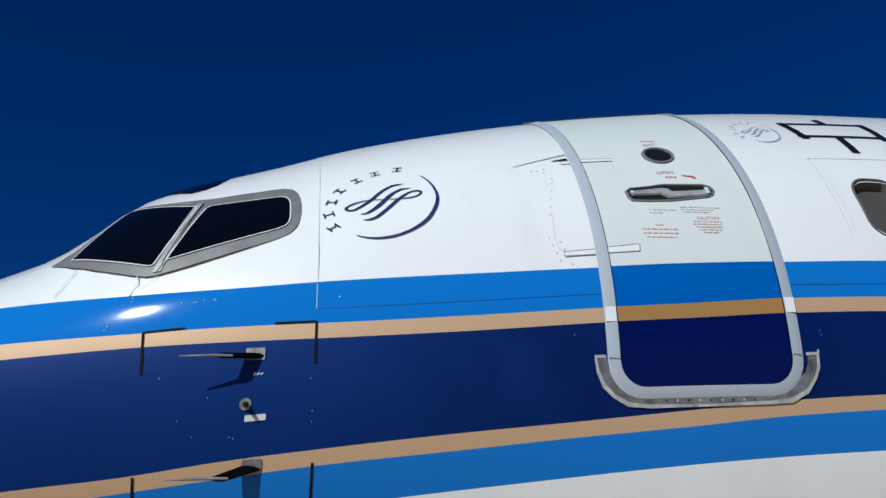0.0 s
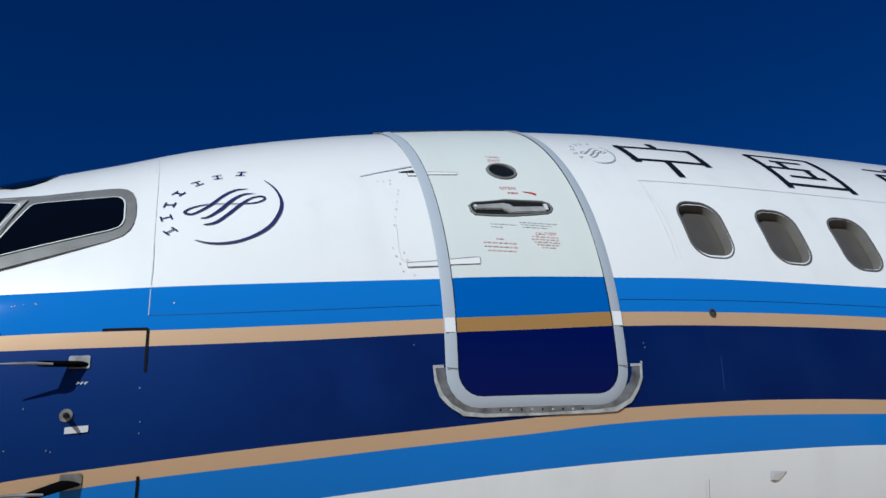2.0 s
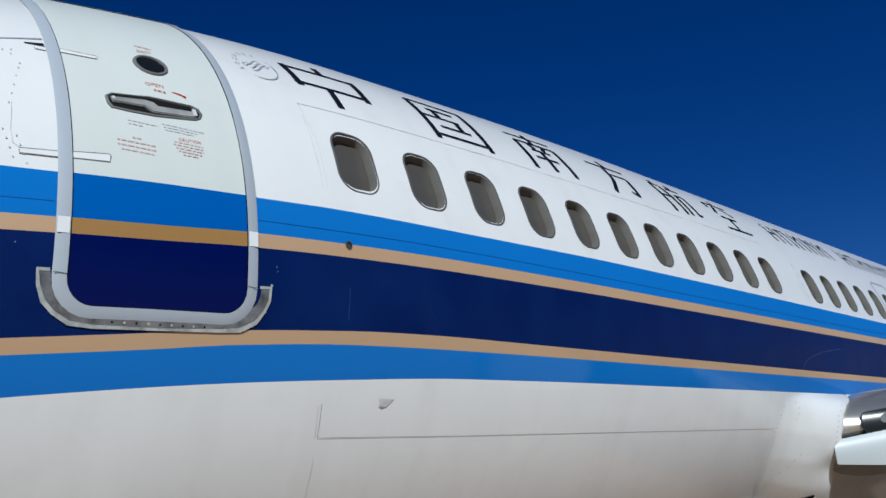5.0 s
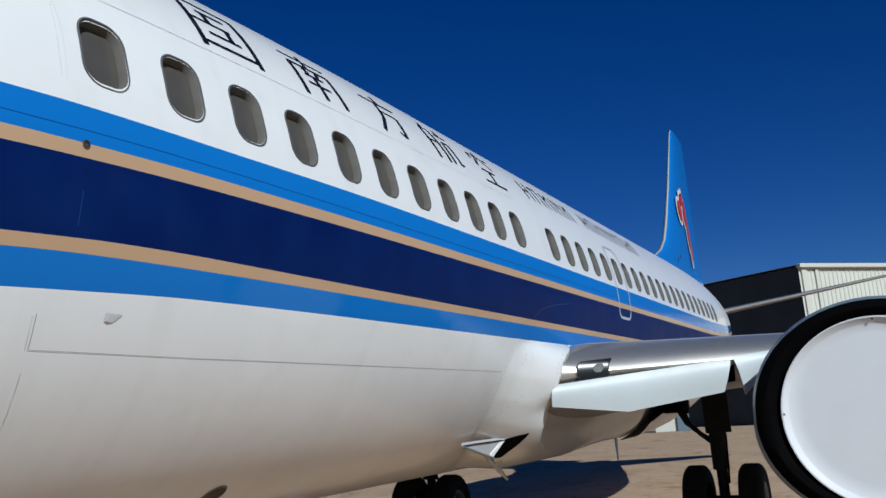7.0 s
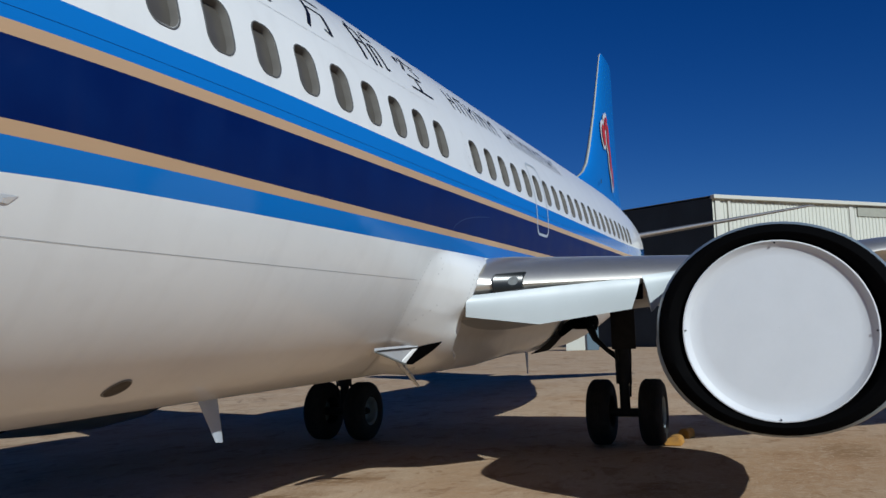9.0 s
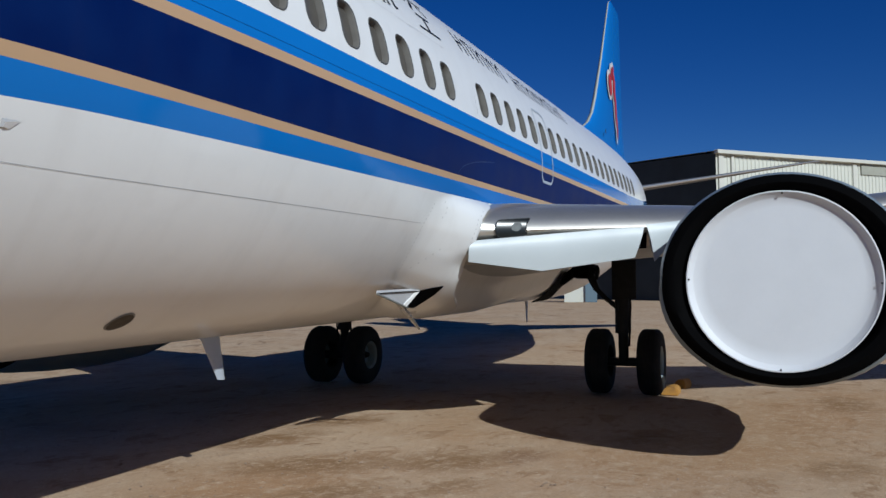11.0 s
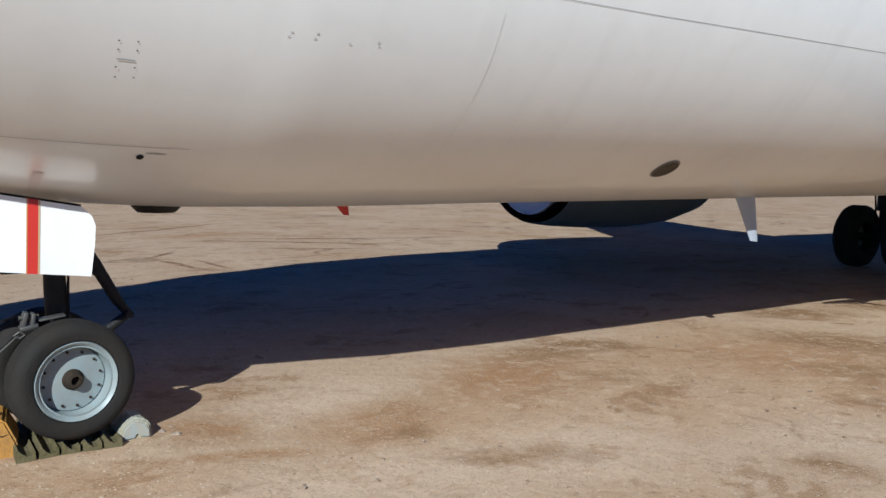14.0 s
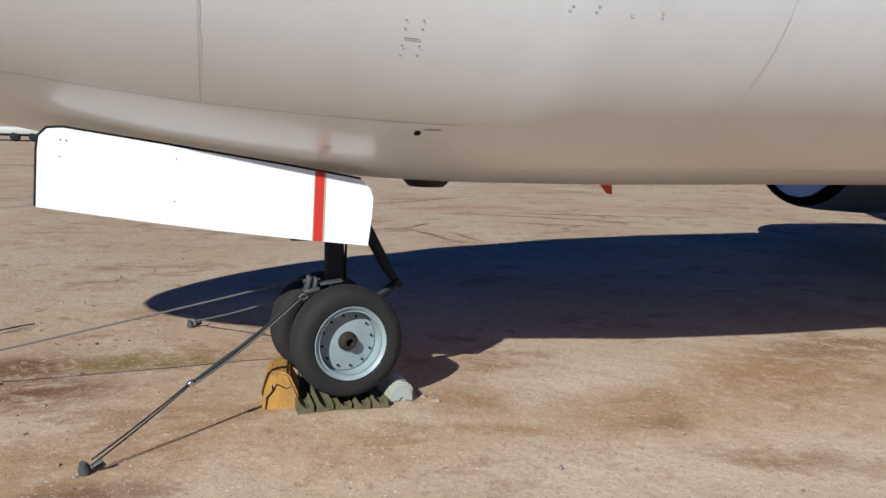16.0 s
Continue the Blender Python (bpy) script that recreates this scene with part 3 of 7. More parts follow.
# ---- landing gear ----
def wheel(parent, x, y, z, r, width, rim_r, outward, steer=0.0):
    """Tyre with rounded shoulders and grooves, and a dished rim with a hub."""
    h = width / 2
    bm = bmesh.new()
    prof = [(-h * 0.55, rim_r * 0.98), (-h * 0.9, rim_r * 1.06), (-h, rim_r + (r - rim_r) * 0.45), (-h * 0.93, r - (r - rim_r) * 0.25), (-h * 0.72, r - (r - rim_r) * 0.06)]
    for g in (-0.45, -0.15, 0.15, 0.45):
        prof += [(h * (g - 0.05), r), (h * (g - 0.03), r - 0.006), (h * (g + 0.03), r - 0.006), (h * (g + 0.05), r)]
    prof += [(-d, q) for d, q in prof[4::-1]]
    turn = lambda m: bmesh.ops.rotate(m, verts=m.verts, cent=(x, 0, z), matrix=Matrix.Rotation(radians(steer), 3, "Z")) if steer else None
    lathe(bm, prof, (x, y, z), "y", 56)
    turn(bm)
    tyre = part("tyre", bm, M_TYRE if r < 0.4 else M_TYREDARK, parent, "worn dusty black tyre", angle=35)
    bm = bmesh.new()
    o = outward
    prof = [(o * h * 0.75, rim_r * 1.03), (o * h * 0.88, rim_r * 1.0), (o * h * 0.80, rim_r * 0.94), (o * h * 0.70, rim_r * 0.91), (o * h * 0.72, rim_r * 0.87), (o * h * 0.10, rim_r * 0.86), (o * h * -0.04, rim_r * 0.84), (o * h * 0.06, rim_r * 0.81), (o * h * 0.10, rim_r * 0.62), (o * h * 0.18, rim_r * 0.30), (o * h * 0.20, rim_r * 0.22), (o * h * 0.20, 0.0001)]
    lathe(bm, prof, (x, y, z), "y", 48)
    turn(bm)
    rim = part("rim", bm, M_RIM, tyre, "pale grey-blue wheel rim")
    bm = bmesh.new()
    lathe(bm, [(o * h * 0.18, rim_r * 0.27), (o * h * 0.28, rim_r * 0.26), (o * h * 0.44, rim_r * 0.20), (o * h * 0.62, rim_r * 0.18), (o * h * 0.64, rim_r * 0.115), (o * h * 0.24, rim_r * 0.10), (o * h * 0.24, 0.0001)], (x, y, z), "y", 20)
    turn(bm)
    part("hub", bm, M_HUB, tyre, "rusty hub")
    return tyre


NX, NZ = -1.935, 0.405
bm = bmesh.new()
tube(bm, [(NX + 0.02, 0, NZ), (NX - 0.02, 0, 0.80), (NX - 0.10, 0, 1.5)], [0.05, 0.05, 0.06], 16)
tube(bm, [(NX, -0.19, NZ), (NX, 0.19, NZ)], 0.045, 14)
nose_strut = part("nose_gear", bm, M_STRUT, airplane, "dark nose gear leg")
for s in (-1, 1):
    wheel(airplane, NX - 0.026, s * 0.205, NZ - 0.004, 0.300, 0.20, 0.199, s, 9)
MX = 10.7
for s in (-1, 1):
    bm = bmesh.new()
    tube(bm, [(MX, s * 2.50, 0.5), (MX, s * 2.50, 1.0)], 0.08, 16)
    tube(bm, [(MX, s * 2.50, 0.95), (MX, s * 2.50, 2.4)], 0.125, 16)
    tube(bm, [(MX, s * 2.14, 0.5), (MX, s * 2.93, 0.5)], 0.07, 12)
    leg = part("main_gear", bm, M_STRUT, airplane, "dark main gear leg")
    for d in (-0.40, 0.40):
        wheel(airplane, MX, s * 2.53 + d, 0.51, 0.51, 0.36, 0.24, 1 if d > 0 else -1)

# ---- ground ----
def sand():
    m = bpy.data.materials.new("desert_sand")
    m.use_nodes = True
    nt = m.node_tree
    b = nt.nodes["Principled BSDF"]
    b.inputs["Roughness"].default_value = 0.95
    b.inputs["Specular IOR Level"].default_value = 0.03
    co = nt.nodes.new("ShaderNodeTexCoord")

    def noise_node(scale, detail=6, rough=0.6, stretch=None, warp=0.0):
        n = nt.nodes.new("ShaderNodeTexNoise")
        n.inputs["Scale"].default_value, n.inputs["Detail"].default_value, n.inputs["Roughness"].default_value = scale, detail, rough
        n.inputs["Distortion"].default_value = warp
        if stretch:
            mp = nt.nodes.new("ShaderNodeMapping")
            mp.inputs["Scale"].default_value = stretch[:3]
            mp.inputs["Rotation"].default_value = (0, 0, stretch[3])
            nt.links.new(co.outputs["Object"], mp.inputs["Vector"])
            nt.links.new(mp.outputs["Vector"], n.inputs["Vector"])
        else:
            nt.links.new(co.outputs["Object"], n.inputs["Vector"])
        return n

    def ramp(node, a, b_, most=1.0):
        r = nt.nodes.new("ShaderNodeMapRange")
        r.inputs["From Min"].default_value, r.inputs["From Max"].default_value, r.inputs["To Max"].default_value = a, b_, most
        nt.links.new(node.outputs["Fac"], r.inputs["Value"])
        return r.outputs["Result"]

    def over(base, colour, fac):
        x = nt.nodes.new("ShaderNodeMix")
        x.data_type = "RGBA"
        if isinstance(base, tuple):
            x.inputs["A"].default_value = (*base, 1)
        else:
            nt.links.new(base, x.inputs["A"])
        x.inputs["B"].default_value = (*colour, 1)
        nt.links.new(fac, x.inputs["Factor"])
        return x.outputs["Result"]

    def specks(base, colour, size, share, radius):
        """Single grains of gravel: one in a few cells of a fine mosaic."""
        v = nt.nodes.new("ShaderNodeTexVoronoi")
        v.inputs["Scale"].default_value = size
        nt.links.new(co.outputs["Object"], v.inputs["Vector"])
        pick = nt.nodes.new("ShaderNodeSeparateColor")
        nt.links.new(v.outputs["Color"], pick.inputs[0])
        few = nt.nodes.new("ShaderNodeMath")
        few.operation = "LESS_THAN"
        few.inputs[1].default_value = share
        nt.links.new(pick.outputs[0], few.inputs[0])
        spot = nt.nodes.new("ShaderNodeMapRange")
        spot.inputs["From Min"].default_value, spot.inputs["From Max"].default_value, spot.inputs["To Max"].default_value = radius, radius * 0.6, 0.85
        nt.links.new(v.outputs["Distance"], spot.inputs["Value"])
        on_ = nt.nodes.new("ShaderNodeMath")
        on_.operation = "MULTIPLY"
        nt.links.new(spot.outputs["Result"], on_.inputs[0])
        nt.links.new(few.outputs[0], on_.inputs[1])
        return over(base, colour, on_.outputs[0])

    c = over((0.448, 0.330, 0.222), (0.385, 0.252, 0.148), ramp(noise_node(0.42, 5, 0.6), 0.44, 0.70))
    c = over(c, (0.300, 0.185, 0.103), ramp(noise_node(0.9, 7, 0.68, (0.8, 1.2, 1, 0.5), 0.5), 0.575, 0.66))
    c = over(c, (0.24, 0.150, 0.083), ramp(noise_node(2.2, 8, 0.7, None, 0.9), 0.60, 0.69))
    c = over(c, (0.17, 0.112, 0.075), ramp(noise_node(11, 6, 0.72, (1, 1.6, 1, 0.3), 0.4), 0.655, 0.75))
    # sharp-edged scuffs where the crust is broken
    c = over(c, (0.255, 0.152, 0.080), ramp(noise_node(1.7, 9, 0.74, (0.8, 1.3, 1, 0.6), 0.6), 0.555, 0.595, 0.6))
    c = over(c, (0.225, 0.135, 0.072), ramp(noise_node(4.6, 9, 0.76, (0.8, 1.4, 1, 0.5), 0.5), 0.60, 0.635, 0.55))
    # thin winding drag marks
    wind = noise_node(0.22, 3, 0.5, (0.6, 1.6, 1, 0.35), 0.8)
    near0 = nt.nodes.new("ShaderNodeMath")
    near0.operation = "SUBTRACT"
    near0.inputs[1].default_value = 0.5
    nt.links.new(wind.outputs["Fac"], near0.inputs[0])
    mag = nt.nodes.new("ShaderNodeMath")
    mag.operation = "ABSOLUTE"
    nt.links.new(near0.outputs[0], mag.inputs[0])
    thin = nt.nodes.new("ShaderNodeMapRange")
    thin.inputs["From Min"].default_value, thin.inputs["From Max"].default_value, thin.inputs["To Max"].default_value = 0.015, 0.005, 0.8
    nt.links.new(mag.outputs[0], thin.inputs["Value"])
    keep = nt.nodes.new("ShaderNodeMath")
    keep.operation = "MULTIPLY"
    nt.links.new(thin.outputs["Result"], keep.inputs[0])
    nt.links.new(ramp(noise_node(0.5, 5, 0.7), 0.46, 0.60), keep.inputs[1])
    where = nt.nodes.new("ShaderNodeSeparateXYZ")
    nt.links.new(co.outputs["Object"], where.inputs[0])
    beyond = nt.nodes.new("ShaderNodeMapRange")
    beyond.inputs["From Min"].default_value, beyond.inputs["From Max"].default_value = 4.5, 6.5
    nt.links.new(where.outputs["Y"], beyond.inputs["Value"])
    both = nt.nodes.new("ShaderNodeMath")
    both.operation = "MULTIPLY"
    nt.links.new(keep.outputs[0], both.inputs[0])
    nt.links.new(beyond.outputs["Result"], both.inputs[1])
    c = over(c, (0.19, 0.125, 0.08), both.outputs[0])
    # stains and drag marks, each with its own place, half length, half width, turn, colour and strength
    def warped(amount, scale):
        n = noise_node(scale, 7, 0.65)
        mid = nt.nodes.new("ShaderNodeVectorMath")
        mid.operation = "MULTIPLY_ADD"
        nt.links.new(n.outputs["Color"], mid.inputs[0])
        mid.inputs[1].default_value, mid.inputs[2].default_value = (amount, amount, 0), (-amount / 2, -amount / 2, 0)
        put = nt.nodes.new("ShaderNodeVectorMath")
        put.operation = "ADD"
        nt.links.new(co.outputs["Object"], put.inputs[0])
        nt.links.new(mid.outputs[0], put.inputs[1])
        return put.outputs[0]

    loose, tight = warped(0.6, 2.4), warped(0.22, 1.3)
    patchy = ramp(noise_node(5.0, 8, 0.78, None, 0.8), 0.36, 0.50)
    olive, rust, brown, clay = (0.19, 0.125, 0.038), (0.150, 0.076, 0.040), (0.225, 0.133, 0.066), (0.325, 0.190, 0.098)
    pale = (0.535, 0.415, 0.30)

    def stain(base, x, y, long_, wide, turn, colour, full):
        mp = nt.nodes.new("ShaderNodeMapping")
        mp.vector_type = "TEXTURE"
        mp.inputs["Location"].default_value, mp.inputs["Rotation"].default_value = (x, y, 0), (0, 0, radians(turn))
        mp.inputs["Scale"].default_value = (long_, wide, 100)
        nt.links.new(tight if wide < 0.13 else loose, mp.inputs["Vector"])
        far = nt.nodes.new("ShaderNodeVectorMath")
        far.operation = "LENGTH"
        nt.links.new(mp.outputs["Vector"], far.inputs[0])
        rng = nt.nodes.new("ShaderNodeMapRange")
        rng.inputs["From Min"].default_value, rng.inputs["From Max"].default_value, rng.inputs["To Max"].default_value = 1.15, 0.35, full
        nt.links.new(far.outputs["Value"], rng.inputs["Value"])
        mul = nt.nodes.new("ShaderNodeMath")
        mul.operation = "MULTIPLY"
        nt.links.new(rng.outputs["Result"], mul.inputs[0])
        nt.links.new(patchy, mul.inputs[1])
        return over(base, colour, mul.outputs[0])

    # under the nose: oil and rust
    c = stain(c, -3.72, 0.98, 0.50, 0.38, 20, rust, 1.0)
    c = stain(c, -3.62, 0.45, 0.55, 0.30, 10, rust, 1.0)
    c = stain(c, -3.18, 1.02, 0.34, 0.26, 0, olive, 0.9)
    c = stain(c, -2.74, 0.92, 0.34, 0.22, 0, olive, 0.9)
    c = stain(c, -2.36, 1.02, 0.35, 0.20, 0, clay, 0.6)
    c = stain(c, -3.05, 2.40, 0.35, 0.25, 0, clay, 0.8)
    # round the stake and before the nose wheels
    c = stain(c, -3.35, -0.70, 0.75, 0.50, 15, clay, 0.75)
    c = stain(c, -3.15, -1.00, 0.35, 0.16, 0, rust, 0.8)
    c = stain(c, -2.45, -0.15, 0.90, 0.45, 10, clay, 0.65)
    c = stain(c, -1.95, -0.75, 0.70, 0.35, -15, clay, 0.55)
    # beside the nose wheels
    c = stain(c, -0.70, -1.30, 1.10, 0.55, -10, pale, 0.7)
    c = stain(c, -0.45, 0.10, 0.75, 0.40, 15, pale, 0.7)
    c = stain(c, 0.55, -1.40, 0.90, 0.60, -30, pale, 0.7)
    c = stain(c, -1.20, -0.15, 0.35, 0.28, 30, clay, 0.9)
    c = stain(c, -1.20, -0.66, 0.50, 0.09, -8, clay, 0.9)
    c = stain(c, -0.35, -0.45, 0.55, 0.40, 20, clay, 0.6)
    c = stain(c, -0.24, -0.68, 0.16, 0.13, 0, brown, 0.8)
    c = stain(c, 0.05, -1.30, 0.45, 0.15, -25, brown, 0.8)
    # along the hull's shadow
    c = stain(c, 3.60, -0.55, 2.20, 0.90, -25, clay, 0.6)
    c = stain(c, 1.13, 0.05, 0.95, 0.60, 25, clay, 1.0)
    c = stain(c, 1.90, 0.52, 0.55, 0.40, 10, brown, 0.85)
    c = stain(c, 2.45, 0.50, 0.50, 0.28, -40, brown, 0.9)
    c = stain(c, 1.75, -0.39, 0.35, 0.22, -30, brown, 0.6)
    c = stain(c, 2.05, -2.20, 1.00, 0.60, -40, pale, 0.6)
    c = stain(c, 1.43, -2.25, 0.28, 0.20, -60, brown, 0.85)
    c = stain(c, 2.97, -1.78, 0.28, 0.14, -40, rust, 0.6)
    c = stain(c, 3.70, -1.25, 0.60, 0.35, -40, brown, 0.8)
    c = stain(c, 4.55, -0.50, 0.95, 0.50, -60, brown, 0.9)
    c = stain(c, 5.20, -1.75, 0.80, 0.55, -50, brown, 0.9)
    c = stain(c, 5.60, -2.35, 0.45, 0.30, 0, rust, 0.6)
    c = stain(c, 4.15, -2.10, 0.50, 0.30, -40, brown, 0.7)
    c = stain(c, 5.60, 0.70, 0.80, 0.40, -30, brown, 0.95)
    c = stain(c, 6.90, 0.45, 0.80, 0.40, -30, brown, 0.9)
    # broad bare earth before the wing and engine
    c = stain(c, 5.90, -3.90, 2.80, 1.50, -30, clay, 0.55)
    c = stain(c, 9.60, -5.30, 3.00, 1.40, -10, clay, 0.7)
    c = stain(c, 10.5, -5.60, 0.90, 0.50, 0, brown, 0.8)
    c = stain(c, 6.90, -3.30, 0.70, 0.35, -30, brown, 0.7)
    c = stain(c, 6.00, -5.30, 0.60, 0.30, -20, brown, 0.7)
    # drag marks on the far side
    c = stain(c, 0.80, 8.25, 0.55, 0.07, 50, rust, 1.0)
    c = stain(c, 0.72, 7.15, 0.90, 0.08, -74, rust, 1.0)
    c = stain(c, 1.18, 7.00, 0.60, 0.06, -80, rust, 0.9)
    c = stain(c, 3.60, 9.40, 2.00, 0.11, -28, rust, 0.9)
    c = stain(c, 4.60, 9.90, 2.40, 0.12, -14, rust, 0.85)
    c = stain(c, 3.30, 8.40, 1.50, 0.10, -22, rust, 0.8)
    c = stain(c, 1.90, 12.6, 2.60, 0.12, 36, rust, 0.8)
    c = stain(c, 2.60, 11.2, 1.60, 0.50, 10, clay, 0.9)
    c = stain(c, -8.50, 23.5, 4.50, 0.50, 8, brown, 0.8)
    # grit over all of it
    c = over(c, (0.52, 0.40, 0.275), ramp(noise_node(6, 6, 0.6), 0.55, 0.80))
    c = over(c, (0.265, 0.172, 0.105), ramp(noise_node(14, 6, 0.78), 0.55, 0.70, 0.5))
    c = over(c, (0.24, 0.158, 0.100), ramp(noise_node(34, 5, 0.8), 0.54, 0.70, 0.6))
    c = over(c, (0.16, 0.108, 0.075), ramp(noise_node(120, 3, 0.7), 0.60, 0.71))
    c = over(c, (0.56, 0.44, 0.32), ramp(noise_node(75, 3, 0.65), 0.60, 0.72, 0.7))
    c = specks(c, (0.62, 0.53, 0.43), 42, 0.10, 0.30)
    c = specks(c, (0.60, 0.50, 0.40), 90, 0.14, 0.34)
    c = specks(c, (0.12, 0.080, 0.055), 55, 0.07, 0.32)
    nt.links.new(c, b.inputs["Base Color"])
    last = None
    for scale, dist in ((1.4, 0.06), (9, 0.007), (38, 0.005), (110, 0.004)):
        n = noise_node(scale, 5, 0.65)
        bp = nt.nodes.new("ShaderNodeBump")
        bp.inputs["Strength"].default_value = 0.5
        bp.inputs["Distance"].default_value = dist
        nt.links.new(n.outputs["Fac"], bp.inputs["Height"])
        if last:
            nt.links.new(last.outputs["Normal"], bp.inputs["Normal"])
        last = bp
    nt.links.new(last.outputs["Normal"], b.inputs["Normal"])
    return m


def ground_sheet():
    bm = bmesh.new()
    near = list(np.arange(-12, 30.01, 0.4))
    xs = [-3000, -800, -250, -90, -45, -25, -16] + near + [34, 40, 50, 65, 90, 140, 250, 800, 3000]
    ny = list(np.arange(-14, 16.01, 0.4))
    ys = [-3000, -800, -250, -90, -45, -25, -18] + ny + [20, 28, 45, 90, 250, 800, 3000]
    rows = []
    for x in xs:
        row = []
        for y in ys:
            z = 0.0
            if -12 <= x <= 30 and -14 <= y <= 16:
                f = min(1, (x + 12) / 3, (30 - x) / 3, (y + 14) / 3, (16 - y) / 3)
                z = f * 0.022 * noise.noise(Vector((x * 0.55, y * 0.55, 3.1))) + f * 0.010 * noise.noise(Vector((x * 1.9, y * 1.9, 8.4))) - 0.006 + 0.05 * math.exp(-((x + 1.9) ** 2 + (y + 0.1) ** 2) / 0.9)
            row.append(bm.verts.new((x, y, z)))
        rows.append(row)
    for u, v in zip(rows, rows[1:]):
        for k in range(len(u) - 1):
            bm.faces.new((u[k], v[k], v[k + 1], u[k + 1]))
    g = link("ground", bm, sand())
    return tagged(g, "dry tan desert sand with darker scuffs and pebbles", "ground", kind="structure")


ground_sheet()


# ---- hangar ----
def hangar():
    base = new("hangar")
    tagged(base, "large metal hangar with cream ribbed siding and a dark flank", "building")
    corner, along, flank = Vector((72, 0, 0)), Vector((0.72, -0.69, 0)).normalized(), Vector((0.69, 0.72, 0)).normalized()
    high, length, deep = 12.85, 46.0, 22.0
    out = Vector((-along.y, along.x, 0)) * -1
    # ribbed front wall
    bm = bmesh.new()
    n = 100
    step = length / n
    pts = []
    for k in range(n):
        for f, d in ((0.0, 0.0), (0.60, 0.0), (0.68, 0.06), (0.92, 0.06)):
            pts.append(corner + along * (k + f) * step + (Vector((-0.69, -0.72, 0)).normalized()) * d)
    lo, hi = [bm.verts.new(p) for p in pts], [bm.verts.new(p + Vector((0, 0, high))) for p in pts]
    for k in range(len(pts) - 1):
        bm.faces.new((lo[k], lo[k + 1], hi[k + 1], hi[k]))
    link("wall", bm, M_SIDING, base, "cream ribbed metal siding", smooth=False)
    face = Vector((-0.69, -0.72, 0)).normalized()
    for s, w, z0, z1 in ((1.75, 0.5, 0, high - 0.2), (16.7, 0.8, 0, high - 0.2), (0.45, 0.9, 0, high)):
        bm = bmesh.new()
        c = corner + along * s + face * 0.1
        ang = math.degrees(math.atan2(along.y, along.x))
        box(bm, (c.x, c.y, (z0 + z1) / 2), (w * 0.6, 0.16, z1 - z0), (0, 0, ang), 0.02)
        link("post", bm, M_TRIM, base, smooth=False)
    bm = bmesh.new()
    c = corner + along * (length / 2) + face * 0.25
    box(bm, (c.x, c.y, high + 0.05), (length + 0.4, 0.5, 0.34), (0, 0, ang), 0.04)
    link("gutter", bm, M_TRIM, base, smooth=False)
    bm = bmesh.new()
    c = corner + along * 21.1 + face * 0.1
    box(bm, (c.x, c.y, 12.2), (7, 0.1, 1.0), (0, 0, ang), 0.02)
    link("panel", bm, material("louvre_panel", (0.289, 0.289, 0.238), rough=0.6, blotch=0.3), base, smooth=False)
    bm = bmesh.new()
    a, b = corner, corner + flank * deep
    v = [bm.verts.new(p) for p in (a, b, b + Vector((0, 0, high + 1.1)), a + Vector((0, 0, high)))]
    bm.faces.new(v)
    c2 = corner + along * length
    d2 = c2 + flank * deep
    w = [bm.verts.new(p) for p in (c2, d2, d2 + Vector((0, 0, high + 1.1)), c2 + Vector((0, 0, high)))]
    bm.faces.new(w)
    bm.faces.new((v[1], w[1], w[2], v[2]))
    link("side_wall", bm, M_SIDINGDARK, base, "dark green flank with its shade put into the colour", smooth=False)
    bm = bmesh.new()
    bm.faces.new([bm.verts.new(p) for p in (a + Vector((0, 0, high + 0.2)), c2 + Vector((0, 0, high + 0.2)), d2 + Vector((0, 0, high + 1.3)), b + Vector((0, 0, high + 1.3)))])
    link("roof", bm, M_TRIM, base, smooth=False)


hangar()


# ---- marks and joints on the hull ----
def disc(bm, x, z, rx, rz, off, mat=0, n=20, side=-1):
    c = flat(x, z)
    return decal(bm, [(c.x + rx * math.cos(math.tau * k / n), c.y + rz * math.sin(math.tau * k / n)) for k in range(n)], off, mat, girth=True, side=side)


def edge_line(edge, x0, x1, lift=0.0, step=0.12):
    n = max(2, int((x1 - x0) / step))
    return [(x0 + (x1 - x0) * k / n, curve_at(edge[0], edge[1], x0 + (x1 - x0) * k / n) + lift) for k in range(n + 1)]


# ---- entry door ----
DX0, DX1, DZ0 = -1.565, -0.81, 2.815
DTOP = 1.75  # girth of the door's head


def door_outline(x0, x1, z0, v1, r, top_r, n=6):
    v0 = flat((x0 + x1) / 2, z0).y
    out = []
    for cx, cv, rr, a0 in ((x1 - r, v0 + r, r, -90), (x1 - top_r, v1 - top_r, top_r, 0), (x0 + top_r, v1 - top_r, top_r, 90), (x0 + r, v0 + r, r, 180)):
        out += [(cx + rr * math.cos(radians(a0 + 90 * k / n)), cv + rr * math.sin(radians(a0 + 90 * k / n))) for k in range(n + 1)]
    return out


def ring_between(bm, inner, outer, offs, mat=0):
    """A band between two outlines with as many points, in girth coordinates, re-cut to follow the hull."""
    def dense(o):
        pts = []
        for (a, b), (c, d) in zip(o, o[1:] + o[:1]):
            n = 36 if abs(a - c) + abs(b - d) > 0.3 else 1
            pts += [(a + (c - a) * k / n, b + (d - b) * k / n) for k in range(n)]
        return pts
    a, b = dense(inner), dense(outer)
    rows = []
    for f, off in offs:
        rows.append([bm.verts.new(hull_out(p[0] + (q[0] - p[0]) * f, (p[1] + (q[1] - p[1]) * f) / RAD, off)) for p, q in zip(a, b)])
    for u, v in zip(rows, rows[1:]):
        for k in range(len(u)):
            bm.faces.new((u[k], u[(k + 1) % len(u)], v[(k + 1) % len(u)], v[k])).material_index = mat
    return bm


